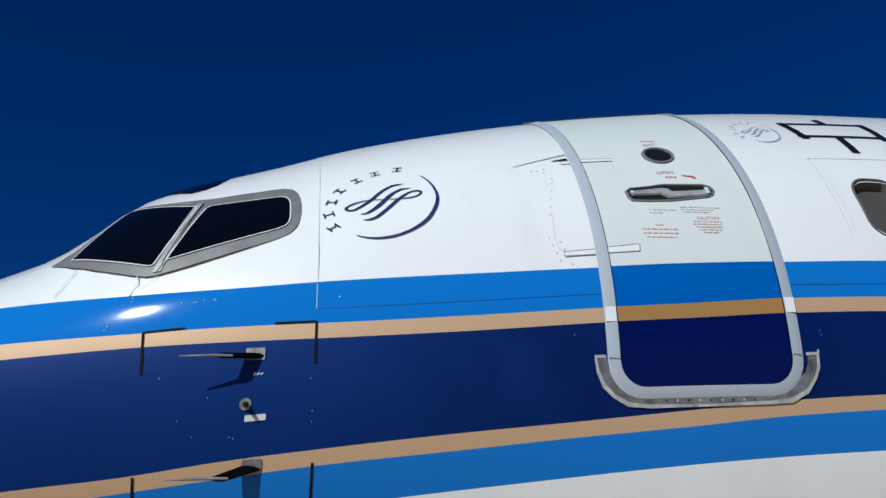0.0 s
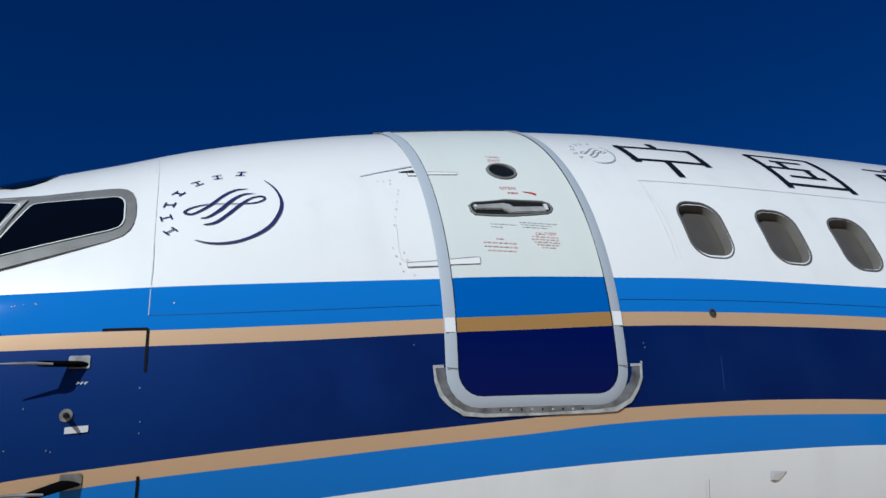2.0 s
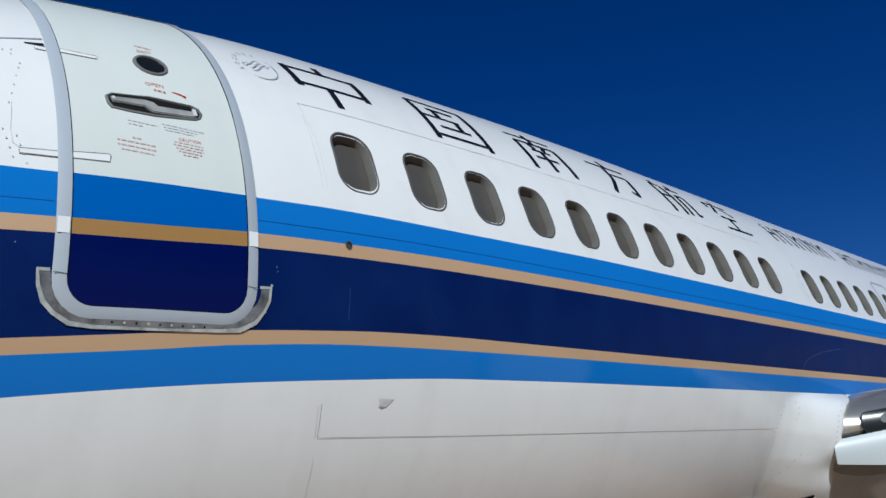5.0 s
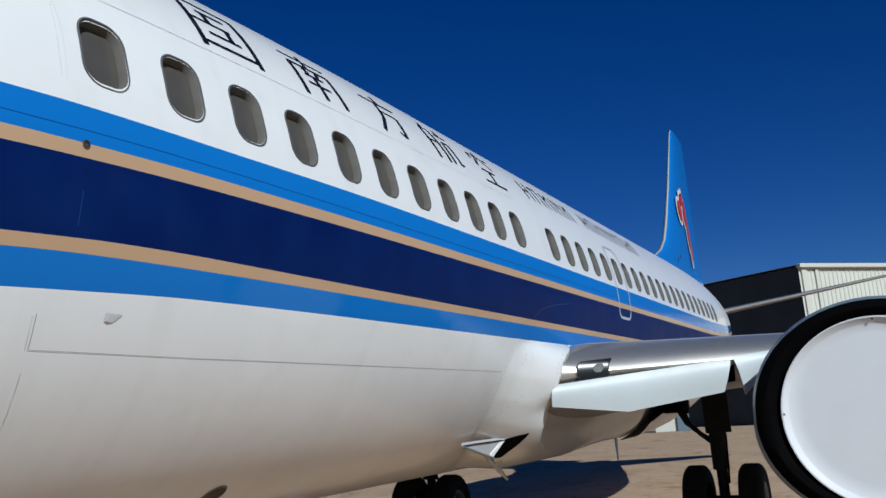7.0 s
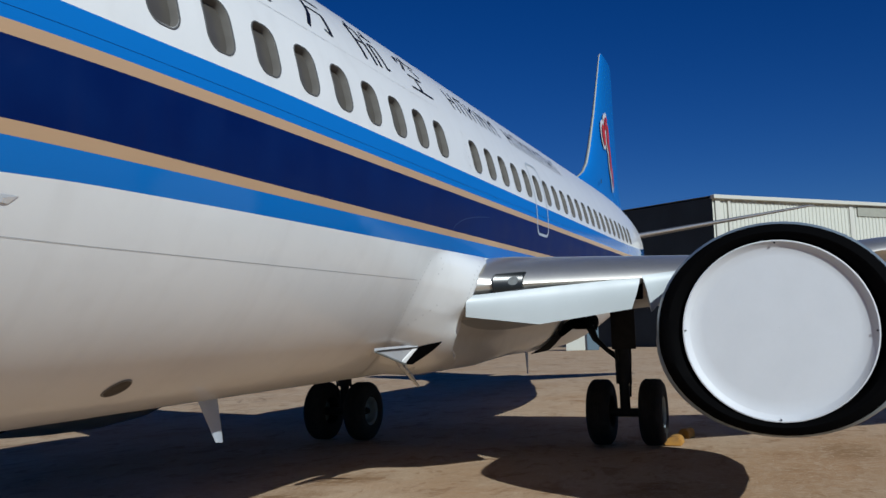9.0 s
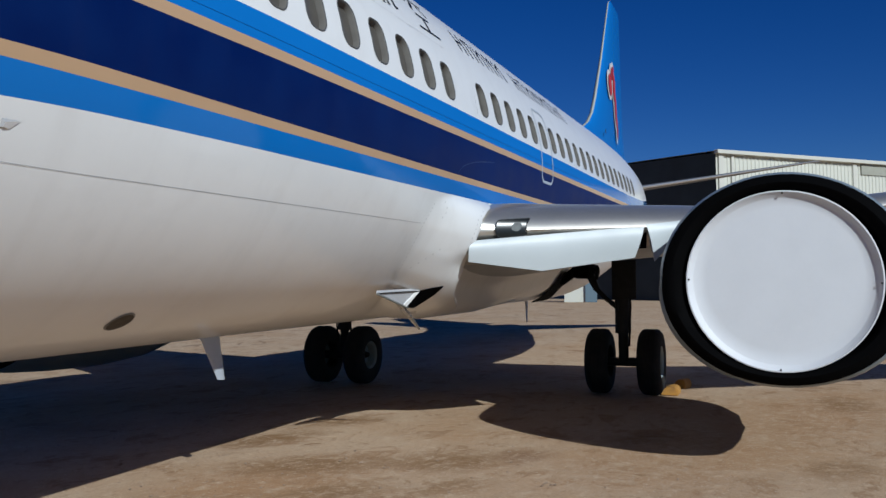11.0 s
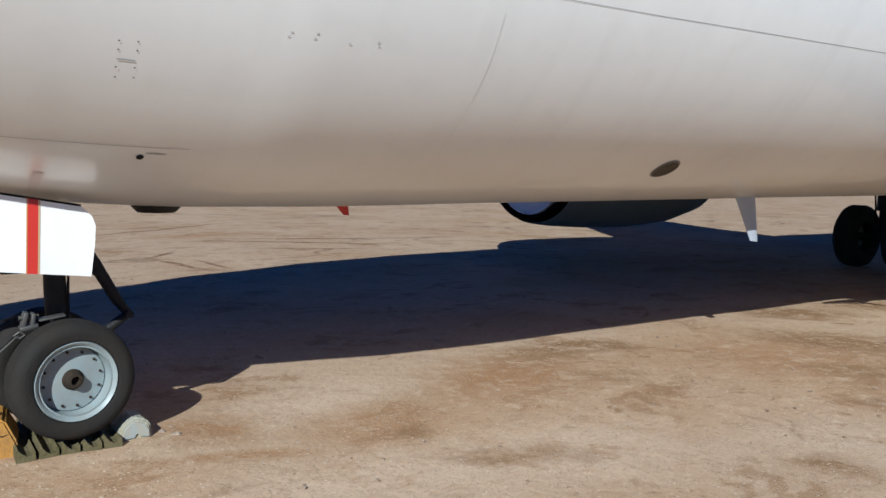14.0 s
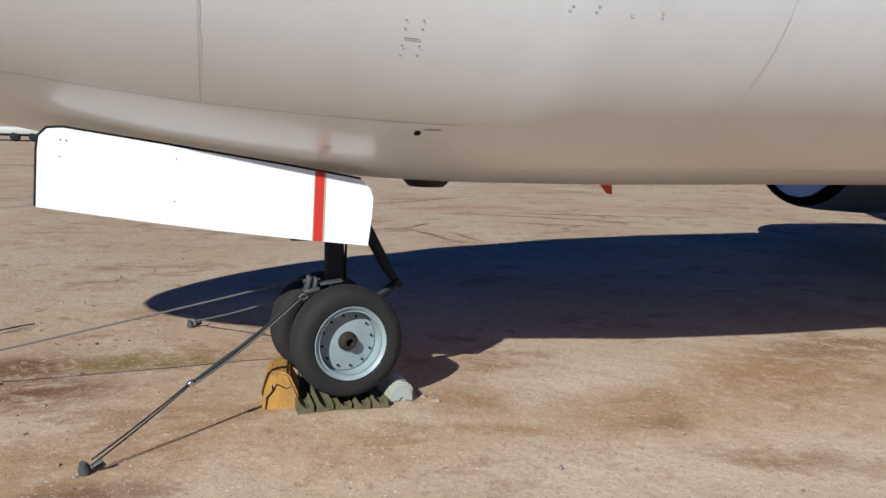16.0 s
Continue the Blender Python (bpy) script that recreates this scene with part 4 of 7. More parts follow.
def entry_door():
    # the leaf, in its four fresher colours
    bm = bmesh.new()
    v0 = flat(-1.19, DZ0).y
    outline = door_outline(DX0, DX1, DZ0, DTOP, 0.105, 0.05)
    n = 8
    levels = [[(DX0 + (DX1 - DX0) * k / n, flat(DX0 + (DX1 - DX0) * k / n, curve_at(e[0], e[1], DX0 + (DX1 - DX0) * k / n)).y) for k in range(n + 1)] for e in (EDGE_3, EDGE_2, EDGE_1)]
    cut = len(outline) // 4
    right_low, right_top, left_top, left_low = outline[:cut], outline[cut : 2 * cut], outline[2 * cut : 3 * cut], outline[3 * cut :]
    decal(bm, left_low + right_low + levels[0][::-1], 0.006, 3, girth=True)
    decal(bm, levels[0] + levels[1][::-1], 0.006, 2, girth=True)
    decal(bm, levels[1] + levels[2][::-1], 0.006, 1, girth=True)
    decal(bm, levels[2] + right_top + left_top, 0.006, 0, girth=True)
    bmesh.ops.remove_doubles(bm, verts=bm.verts, dist=0.002)
    leaf = part("entry_door", bm, [M_DWHITE, M_DBLUE, M_DGOLD, M_DNAVY], airplane, "closed forward entry door outlined in pale grey", angle=None)
    # outline band and dark gap
    bm = bmesh.new()
    inner, outer = outline, door_outline(DX0 - 0.052, DX1 + 0.052, DZ0 - 0.046, DTOP + 0.03, 0.15, 0.08)
    ring_between(bm, inner, outer, [(0.0, 0.0105), (0.5, 0.0105), (1.0, 0.0045)])
    part("door_band", bm, M_BAND, leaf, "pale grey outline band", angle=None)
    bm = bmesh.new()
    hair = door_outline(DX0 + 0.004, DX1 - 0.004, DZ0 + 0.004, DTOP - 0.004, 0.101, 0.046)
    ring_between(bm, hair, inner, [(0.0, 0.0085), (1.0, 0.0085)])
    part("door_gap", bm, M_DARKLINE, leaf, angle=None)
    for x in (DX0 - 0.026, DX1 + 0.026):
        bm = bmesh.new()
        lo, hi = curve_at(*EDGE_3, x), curve_at(*EDGE_2, x)
        ribbon(bm, [(x, lo), (x, hi)], 0.046, 0.0125)
        part("white_patch", bm, M_WHITE, leaf, angle=None)
    for x0, x1, z in ((DX0 - 0.050, DX0 - 0.002, 2.925), (DX1 + 0.002, DX1 + 0.050, 2.945)):
        bm = bmesh.new()
        ribbon(bm, [(x0, z), (x1, z - 0.004)], 0.004, 0.0122)
        part("band_joint", bm, M_FRAMEGREY, leaf, angle=None)
    # gutter over the head of the door
    bm = bmesh.new()
    tube(bm, [hull_out(x, (DTOP + 0.035) / RAD, 0.006) for x in np.linspace(-1.64, -0.72, 12)], 0.006, 6)
    part("rain_gutter", bm, M_ALU, leaf)
    # scuff plate round the sill
    bm = bmesh.new()
    path = [(-1.645, 2.93), (-1.637, 2.875), (-1.617, 2.830), (-1.578, 2.792), (-1.52, 2.765), (-1.45, 2.755), (-1.2, 2.757), (-0.93, 2.768), (-0.84, 2.783), (-0.775, 2.817), (-0.737, 2.860), (-0.719, 2.90), (-0.714, 2.95)]
    ribbon(bm, path, [0.045] * 3 + [0.06] * 3 + [0.045] * 2 + [0.055] * 2 + [0.045] * 3, 0.004, step=0.03)
    plate = part("scuff_plate", bm, M_SCUFF, leaf, "dented bare-metal scuff plate", angle=None)
    bm = bmesh.new()
    trim = [(-1.668, 2.93), (-1.660, 2.87), (-1.638, 2.815), (-1.60, 2.777), (-1.54, 2.742), (-1.45, 2.734), (-1.2, 2.737), (-0.93, 2.748), (-0.83, 2.757), (-0.757, 2.792), (-0.716, 2.845), (-0.694, 2.89), (-0.690, 2.95)]
    ribbon(bm, trim, [0.010, 0.014, 0.018, 0.016, 0.018, 0.014, 0.010, 0.014, 0.020, 0.018, 0.014, 0.014, 0.012], 0.0065, step=0.03)
    ribbon(bm, [(-1.672, 2.93), (-1.625, 2.932)], 0.012, 0.0066)
    ribbon(bm, [(-0.745, 2.947), (-0.688, 2.95), (-0.686, 2.966)], 0.012, 0.0066)
    part("sealant_trim", bm, M_OLDSEAL, leaf, "uneven pale sealant edge", angle=None)
    for k in range(9):
        bm = bmesh.new()
        x = -1.38 + k * 0.048
        disc(bm, x, 2.755 + 0.01 * (x + 1.38), 0.0045, 0.0045, 0.0055, n=8)
        part("rivet", bm, M_TRIM if k % 2 else M_DARKLINE, leaf, angle=None)
    # porthole
    bm = bmesh.new()
    c = flat(-1.16, 4.02)
    oval = lambda a, b, n=28: [(c.x + a * math.cos(math.tau * k / n), c.y + b * math.sin(math.tau * k / n)) for k in range(n)]
    ring_between(bm, oval(0.066, 0.066), oval(0.084, 0.084), [(0.0, 0.007), (0.15, 0.014), (0.75, 0.014), (1.0, 0.0065)])
    port = part("porthole", bm, M_FRAMEGREY, leaf, "round door window with a grey rim")
    bm = bmesh.new()
    decal(bm, oval(0.068, 0.068), 0.0085, girth=True)
    part("glass", bm, M_LENS, leaf, angle=None)
    # handle recess and handle
    lx = [(-1.414, 3.742), (-1.389, 3.764), (-1.283, 3.782), (-1.217, 3.797), (-1.02, 3.803), (-0.985, 3.790), (-0.972, 3.762), (-0.986, 3.732), (-1.013, 3.716), (-1.071, 3.705), (-1.205, 3.684), (-1.311, 3.678), (-1.394, 3.679), (-1.410, 3.700)]
    out2 = [tuple(flat(*p))[:2] for p in lx]
    mid = (sum(p[0] for p in out2) / len(out2), sum(p[1] for p in out2) / len(out2))
    in2 = [(mid[0] + (p[0] - mid[0]) * 0.94, mid[1] + (p[1] - mid[1]) * 0.80) for p in out2]
    bm = bmesh.new()
    ring_between(bm, in2, out2, [(0.0, 0.006), (0.25, 0.013), (0.8, 0.012), (1.0, 0.006)])
    part("handle_recess", bm, M_RIMGREY, leaf, "oval recess with a worn grey rim")
    # black sheet stands in for the recess's shaded depth
    bm = bmesh.new()
    decal(bm, in2, 0.0075, girth=True)
    part("recess_shade", bm, M_SEAL, leaf, angle=None)
    bm = bmesh.new()
    grip = [(-1.392, 3.738), (-1.300, 3.752), (-1.240, 3.762), (-1.205, 3.758), (-1.188, 3.742), (-1.035, 3.757), (-1.008, 3.760), (-1.004, 3.735), (-1.03, 3.722), (-1.215, 3.699), (-1.248, 3.722), (-1.385, 3.711)]
    low = [bm.verts.new(skin(x, z, 0.008)) for x, z in grip]
    top = [bm.verts.new(skin(x, z, 0.019)) for x, z in grip]
    bm.faces.new(top)
    for k in range(len(grip)):
        n = (k + 1) % len(grip)
        bm.faces.new((low[k], low[n], top[n], top[k]))
    bmesh.ops.recalc_face_normals(bm, faces=bm.faces)
    bmesh.ops.bevel(bm, geom=[e for e in bm.edges if e.verts[0] in top and e.verts[1] in top], offset=0.004, segments=2, affect="EDGES")
    part("handle", bm, M_GRIP, leaf, "cranked bare-metal door handle")
    # pale patches paint in the light on the handle's two ends
    for pts in ([(-1.030, 3.768), (-1.010, 3.770), (-1.006, 3.735), (-1.025, 3.730)], [(-1.390, 3.735), (-1.378, 3.737), (-1.376, 3.722), (-1.388, 3.720)]):
        bm = bmesh.new()
        decal(bm, pts, 0.0212)
        part("lit_end", bm, M_PALEMETAL, leaf, "pale patch painted for light on the handle's end", angle=None)
    # hinge covers: one half on the hull, one on the leaf, under the outline band
    for halves in (([(-1.755, 3.375), (-1.57, 3.390), (-1.57, 3.418), (-1.755, 3.397)], [(-1.57, 3.390), (-1.42, 3.403), (-1.415, 3.435), (-1.43, 3.438), (-1.57, 3.418)]), ([(-1.66, 3.945), (-1.57, 3.952), (-1.57, 3.976), (-1.66, 3.968)], [(-1.57, 3.952), (-1.41, 3.965), (-1.405, 3.985), (-1.57, 3.976)])):
        hinge = None
        for pts, off in zip(halves, (0.0022, 0.0080)):
            bm = bmesh.new()
            decal(bm, pts, off)
            hinge = part("hinge_cover", bm, M_WHITE, leaf, "white hinge cover plate with a dark edge", angle=None)
            bm = bmesh.new()
            ribbon(bm, pts + pts[:1], 0.003, off + 0.001)
            part("hinge_edge", bm, M_FRAMEGREY, leaf, angle=None)
    bm = bmesh.new()
    ribbon(bm, [(-1.895, 3.925), (-1.62, 4.03)], [0.006, 0.010], 0.003)
    ribbon(bm, [(-1.70, 3.97), (-1.62, 3.985)], [0.006, 0.022], 0.004, 1)
    part("hinge_gap", bm, [M_BAND, M_DARKLINE], leaf, angle=None)
    return leaf


leaf = entry_door()


def lettering(name, word, x, z, size, mat, parent, off=0.0085):
    """Real letters, laid on the hull."""
    cu = bpy.data.curves.new(name, "FONT")
    cu.body, cu.size, cu.align_x = word, size, "CENTER"
    tmp = bpy.data.objects.new(name, cu)
    scene.collection.objects.link(tmp)
    bpy.context.view_layer.update()
    me = bpy.data.meshes.new_from_object(tmp)
    bpy.data.objects.remove(tmp)
    c = flat(x, z)
    for v in me.vertices:
        v.co = hull_out(c.x + v.co.x, (c.y + v.co.y) / RAD, off)
    me.materials.append(mat)
    ob = new(name, me)
    ob.parent = parent
    return ob


lettering("stencil", "EXIT", -1.165, 4.108, 0.036, M_TEXT, leaf)
lettering("stencil", "OPEN", -1.175, 3.872, 0.034, M_TEXT, leaf)
lettering("stencil", "CAUTION", -1.06, 3.583, 0.024, M_TEXT, leaf)


def text_bars(rows, mat, width=0.008):
    for x0, x1, z in rows:
        bm = bmesh.new()
        x = x0
        k = 0
        while x < x1 - 0.004:
            w = min(0.012 + 0.02 * ((k * 7) % 5) / 5, x1 - x)
            ribbon(bm, [(x, z), (x + w, z + 0.04 * w)], width * 0.8, 0.0085)
            x += w + 0.005
            k += 1
        part("stencil_line", bm, mat, leaf, angle=None)


text_bars([(-1.20, -1.12, 4.156)], M_STENCIL, 0.016)
text_bars([(-1.185, -1.13, 3.848)], M_TEXT, 0.013)
text_bars([(-1.32, -1.28, 3.545), (-1.385, -1.215, 3.522), (-1.385, -1.215, 3.500), (-1.37, -1.23, 3.478)], M_STENCIL, 0.008)
text_bars([(-1.135, -1.0, 3.570), (-1.14, -0.995, 3.555), (-1.13, -1.0, 3.540), (-1.12, -1.01, 3.525), (-1.10, -1.03, 3.510)], M_STENCIL, 0.007)
text_bars([(-1.33, -1.20, 3.632), (-1.33, -1.27, 3.615)], M_FAINT, 0.006)
text_bars([(-1.18, -0.985, 3.652), (-1.175, -1.02, 3.638), (-1.17, -1.04, 3.624)], M_FAINT, 0.006)
bm = bmesh.new()
ribbon(bm, [(-1.10, 3.862), (-1.06, 3.858), (-1.035, 3.848)], [0.004, 0.010, 0.013], 0.0085)
part("arrow", bm, M_RED, leaf, angle=None)


# ---- cockpit glazing ----
def straight(pts, n=6):
    """An outline with its long edges cut up, so that they stay straight on the curved nose."""
    out = []
    for (x0, z0), (x1, z1) in zip(pts, pts[1:] + pts[:1]):
        m = n if math.hypot(x1 - x0, z1 - z0) > 0.08 else 1
        out += [(x0 + (x1 - x0) * k / m, z0 + (z1 - z0) * k / m) for k in range(m)]
    return out


def cockpit(side):
    grey = [(-3.945, 3.487), (-3.851, 3.578), (-3.757, 3.710), (-3.69, 3.820), (-3.645, 3.854), (-3.435, 3.822), (-3.261, 3.812), (-2.99, 3.836), (-2.945, 3.835), (-2.912, 3.822), (-2.888, 3.792), (-2.875, 3.75), (-2.869, 3.70), (-2.868, 3.629), (-2.874, 3.585), (-2.886, 3.550), (-2.912, 3.515), (-2.963, 3.487), (-3.158, 3.421), (-3.336, 3.362), (-3.45, 3.330), (-3.49, 3.327), (-3.55, 3.340), (-3.689, 3.381), (-3.82, 3.430)]
    bm = bmesh.new()
    decal(bm, straight(grey), 0.004, step=0.06, side=side)
    sur = part("cockpit_window", bm, M_FRAMEGREY, airplane, "dark cockpit side glazing in a grey metal surround", angle=None)
    fore = [(-3.841, 3.485), (-3.690, 3.790), (-3.668, 3.817), (-3.640, 3.823), (-3.365, 3.757), (-3.337, 3.747), (-3.334, 3.725), (-3.460, 3.395), (-3.470, 3.382), (-3.488, 3.380), (-3.70, 3.440)]
    aft = [(-3.415, 3.406), (-3.303, 3.690), (-3.288, 3.725), (-3.268, 3.741), (-3.10, 3.752), (-2.967, 3.762), (-2.940, 3.757), (-2.922, 3.738), (-2.914, 3.705), (-2.911, 3.610), (-2.917, 3.580), (-2.932, 3.558), (-2.960, 3.544), (-3.20, 3.472)]
    for pts in (straight(fore), straight(aft)):
        bm = bmesh.new()
        decal(bm, pts, 0.0075, step=0.06, side=side)
        pane = part("pane", bm, M_COCKPIT, sur, "black-looking flat glass", angle=None)
        bm = bmesh.new()
        ribbon(bm, pts + pts[:1], 0.006, 0.009, side=side)
        part("pane_edge", bm, M_PALEMETAL, sur, angle=None)
    bm = bmesh.new()
    ribbon(bm, straight([(-3.322, 3.775), (-3.447, 3.345)])[:7], 0.034, 0.0085, side=side)
    part("post", bm, M_POST, sur, "scuffed light grey post between the panes", angle=None)
    bm = bmesh.new()
    ribbon(bm, straight([(-3.306, 3.770), (-3.425, 3.40)])[:7] + [(-3.428, 3.375), (-3.445, 3.345)], 0.004, 0.0095, side=side)
    part("frame_joint", bm, M_DARKLINE, sur, angle=None)
    bm = bmesh.new()
    ribbon(bm, straight([(-3.905, 3.508), (-3.725, 3.795)])[:7], 0.004, 0.006, side=side)
    part("frame_joint", bm, M_DARKLINE, sur, angle=None)
    # two lighter grey streaks along the top of the frame
    bm = bmesh.new()
    ribbon(bm, straight([(-3.60, 3.838), (-3.36, 3.790)])[:7], 0.010, 0.006, side=side)
    part("frame_streak", bm, M_POST, sur, "lighter grey streak along the frame", angle=None)
    bm = bmesh.new()
    ribbon(bm, [(-3.24, 3.785), (-3.10, 3.797)], 0.008, 0.006, side=side)
    part("frame_streak", bm, M_POST, sur, "lighter grey streak along the frame", angle=None)
    bm = bmesh.new()
    decal(bm, [(-3.575, 3.99), (-3.50, 4.05), (-3.36, 4.12), (-3.23, 4.13), (-3.24, 4.06), (-3.275, 3.985), (-3.33, 3.94), (-3.40, 3.925), (-3.45, 3.955)], 0.007, step=0.06, side=side)
    part("eyebrow_window", bm, M_COCKPIT, airplane, "small dark window over the cockpit", angle=None)
    bm = bmesh.new()
    ridge = [x for x in np.arange(-5.2, -3.0, 0.01) if 3.70 < hull(x, math.pi / 2, side).z < 4.02]
    outline = [flat(x, z) for x, z in ((-4.02, 3.64), (-3.94, 3.69), (-3.81, 3.88), (-3.765, 3.95))]
    outline += [Vector((x, RAD * (math.pi / 2 - 0.06), 0)) for x in np.linspace(ridge[-1], ridge[0], 4)]
    decal(bm, outline, 0.007, step=0.06, girth=True, side=side)
    part("windscreen", bm, M_COCKPIT, airplane, "dark front windscreen pane", angle=None)


cockpit(-1)
cockpit(1)
# rivets below the glazing, coloured pale to paint in their glints
for k in range(16):
    x, z = (-3.525 - 0.011 * k, 3.223 - 0.015 * k) if k < 10 else (-3.315 + 0.027 * (k - 10), 3.192 + 0.004 * math.sin(k))
    bm = bmesh.new()
    disc(bm, x + 0.012 * math.sin(k * 2.4), z, 0.0026, 0.003, 0.0025, n=6)
    part("rivet", bm, M_TRIM, airplane, angle=None)
# sealant drips under the side glazing
bm = bmesh.new()
ribbon(bm, [(-3.525, 3.335), (-3.515, 3.30), (-3.535, 3.27), (-3.54, 3.235)], 0.0045, 0.004)
ribbon(bm, [(-3.44, 3.33), (-3.47, 3.30), (-3.51, 3.265)], 0.0025, 0.004)
part("sealant_drip", bm, M_BAND, airplane, angle=None)


# ---- airline emblem as plain shapes ----
def bend(pts, n=4):
    """A smooth curve through the points."""
    p = [Vector(q) for q in pts]
    out = []
    for i in range(len(p) - 1):
        a, b, c, d = p[max(i - 1, 0)], p[i], p[i + 1], p[min(i + 2, len(p) - 1)]
        for k in range(n):
            t = k / n
            out.append(tuple(0.5 * (2 * b + (c - a) * t + (2 * a - 5 * b + 4 * c - d) * t * t + (3 * b - a - 3 * c + d) * t**3)))
    return out + [tuple(p[-1])]


def taper(most, least, n):
    return [least + (most - least) * math.sin(math.pi * k / (n - 1)) for k in range(n)]


def emblem(cx, cz, s, mat, label):
    c = flat(cx, cz)
    put = lambda pts: [(c.x + s * u, c.y + s * v) for u, v in pts]
    bm = bmesh.new()
    arc = [(0.73, 1.14), (0.90, 0.77), (1.0, 0.28), (0.96, -0.13), (0.79, -0.54), (0.54, -0.80), (0.23, -0.96), (-0.10, -0.99), (-0.37, -0.92), (-0.55, -0.81)]
    ribbon(bm, put(bend(arc)), taper(s * 0.085, s * 0.012, len(bend(arc))), 0.003, girth=True, step=0.02)
    ring = part("emblem", bm, mat, airplane, label, angle=None)
    eight = [(0.41, 0.83), (0.18, 0.83), (-0.04, 0.65), (-0.29, 0.32), (-0.54, 0.09), (-0.66, 0.07), (-0.74, 0.16), (-0.66, 0.27), (-0.50, 0.34), (-0.29, 0.36), (0.02, 0.30), (0.30, 0.25), (0.53, 0.25), (0.68, 0.33), (0.69, 0.43), (0.60, 0.48), (0.45, 0.43), (0.26, 0.24), (0.01, -0.10), (-0.17, -0.30), (-0.30, -0.35), (-0.42, -0.34)]
    thick = [0.01, 0.06, 0.075, 0.075, 0.06, 0.06, 0.055, 0.045, 0.04, 0.028, 0.02, 0.028, 0.04, 0.05, 0.055, 0.05, 0.055, 0.075, 0.085, 0.08, 0.06, 0.01]
    for curve, wide in ((eight, thick), ([(-0.47, -0.12), (-0.33, -0.11), (-0.12, 0.10), (0.09, 0.41), (0.31, 0.61), (0.53, 0.61)], [0.01, 0.06, 0.085, 0.085, 0.06, 0.01])):
        bm = bmesh.new()
        path = bend(curve)
        ribbon(bm, put(path), [s * float(np.interp(k / (len(path) - 1) * (len(wide) - 1), range(len(wide)), wide)) for k in range(len(path))], 0.003 if curve is eight else 0.0034, girth=True, step=0.02)
        part("swirl", bm, mat, ring, angle=None)
    # the name round it, as seven groups of plain bars
    for u, v in ((-0.97, -0.44), (-1.05, 0.04), (-1.0, 0.53), (-0.85, 0.97), (-0.51, 1.34), (-0.14, 1.55), (0.31, 1.60)):
        out = Vector((u - 0.02, v - 0.25)).normalized()
        t = Vector((-out.y, out.x))
        bm = bmesh.new()
        for d in (-0.085, 0.085):
            ribbon(bm, put([(u + d * out.x - t.x * 0.09, v + d * out.y - t.y * 0.09), (u + d * out.x + t.x * 0.09, v + d * out.y + t.y * 0.09)]), s * 0.034, 0.003, girth=True)
        ribbon(bm, put([(u - 0.1 * out.x, v - 0.1 * out.y), (u + 0.1 * out.x, v + 0.1 * out.y)]), s * 0.034, 0.0034, girth=True)
        part("emblem_bar", bm, mat, ring, angle=None)


emblem(-2.505, 3.65, 0.232, M_LOGO, "navy round emblem of three curved strokes")
emblem(-0.492, 4.290, 0.120, M_OLDLOGO, "small faded grey round emblem")

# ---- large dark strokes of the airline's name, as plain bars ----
def stroke_group(k, strokes):
    """One group of bars, k places along the hull."""
    first = None
    cx, cv = -0.005 + 0.995 * k, 1.175
    for (u0, v0), (u1, v1) in strokes:
        bm = bmesh.new()
        upright = abs(u1 - u0) < abs(v1 - v0)
        ribbon(bm, [(cx + 0.54 * u0, cv + 0.50 * v0), (cx + 0.54 * u1, cv + 0.50 * v1)], 0.046 if upright else 0.026, 0.0035 if upright else 0.003, girth=True)
        ob = part("name_stroke", bm, M_INK, first or airplane, "" if first else "large black painted strokes on the white hull", angle=None)
        first = first or ob


stroke_group(0, [((-0.5, 0.30), (0.5, 0.30)), ((-0.5, -0.12), (0.5, -0.12)), ((-0.48, 0.34), (-0.44, -0.2)), ((0.46, 0.34), (0.46, -0.2)), ((0.03, 0.52), (0.03, 0.34)), ((-0.06, -0.12), (-0.06, -0.52))])
stroke_group(1, [((-0.45, 0.48), (0.48, 0.48)), ((-0.45, 0.48), (-0.45, -0.52)), ((0.48, 0.48), (0.48, -0.52)), ((-0.45, -0.42), (0.48, -0.42)), ((-0.22, 0.28), (0.25, 0.28)), ((-0.45, 0.04), (0.22, 0.04)), ((-0.25, -0.2), (0.28, -0.2)), ((-0.12, 0.28), (-0.12, 0.04)), ((0.14, 0.04), (0.14, -0.2))])
stroke_group(2, [((-0.5, 0.38), (0.5, 0.38)), ((0, 0.52), (0, 0.22)), ((-0.42, 0.2), (0.44, 0.2)), ((-0.42, 0.2), (-0.46, -0.52)), ((0.44, 0.2), (0.44, -0.5)), ((-0.2, 0.0), (0.22, 0.0)), ((-0.25, -0.2), (0.25, -0.2)), ((0, 0.0), (0, -0.48)), ((-0.16, 0.16), (-0.08, 0.04)), ((0.18, 0.16), (0.1, 0.04))])
stroke_group(3, [((-0.5, 0.28), (0.5, 0.28)), ((0.0, 0.5), (0.04, 0.3)), ((-0.08, 0.26), (-0.16, -0.12)), ((-0.16, -0.12), (-0.42, -0.5)), ((-0.1, 0.04), (0.36, 0.04)), ((0.36, 0.04), (0.28, -0.44)), ((0.28, -0.44), (0.12, -0.36))])
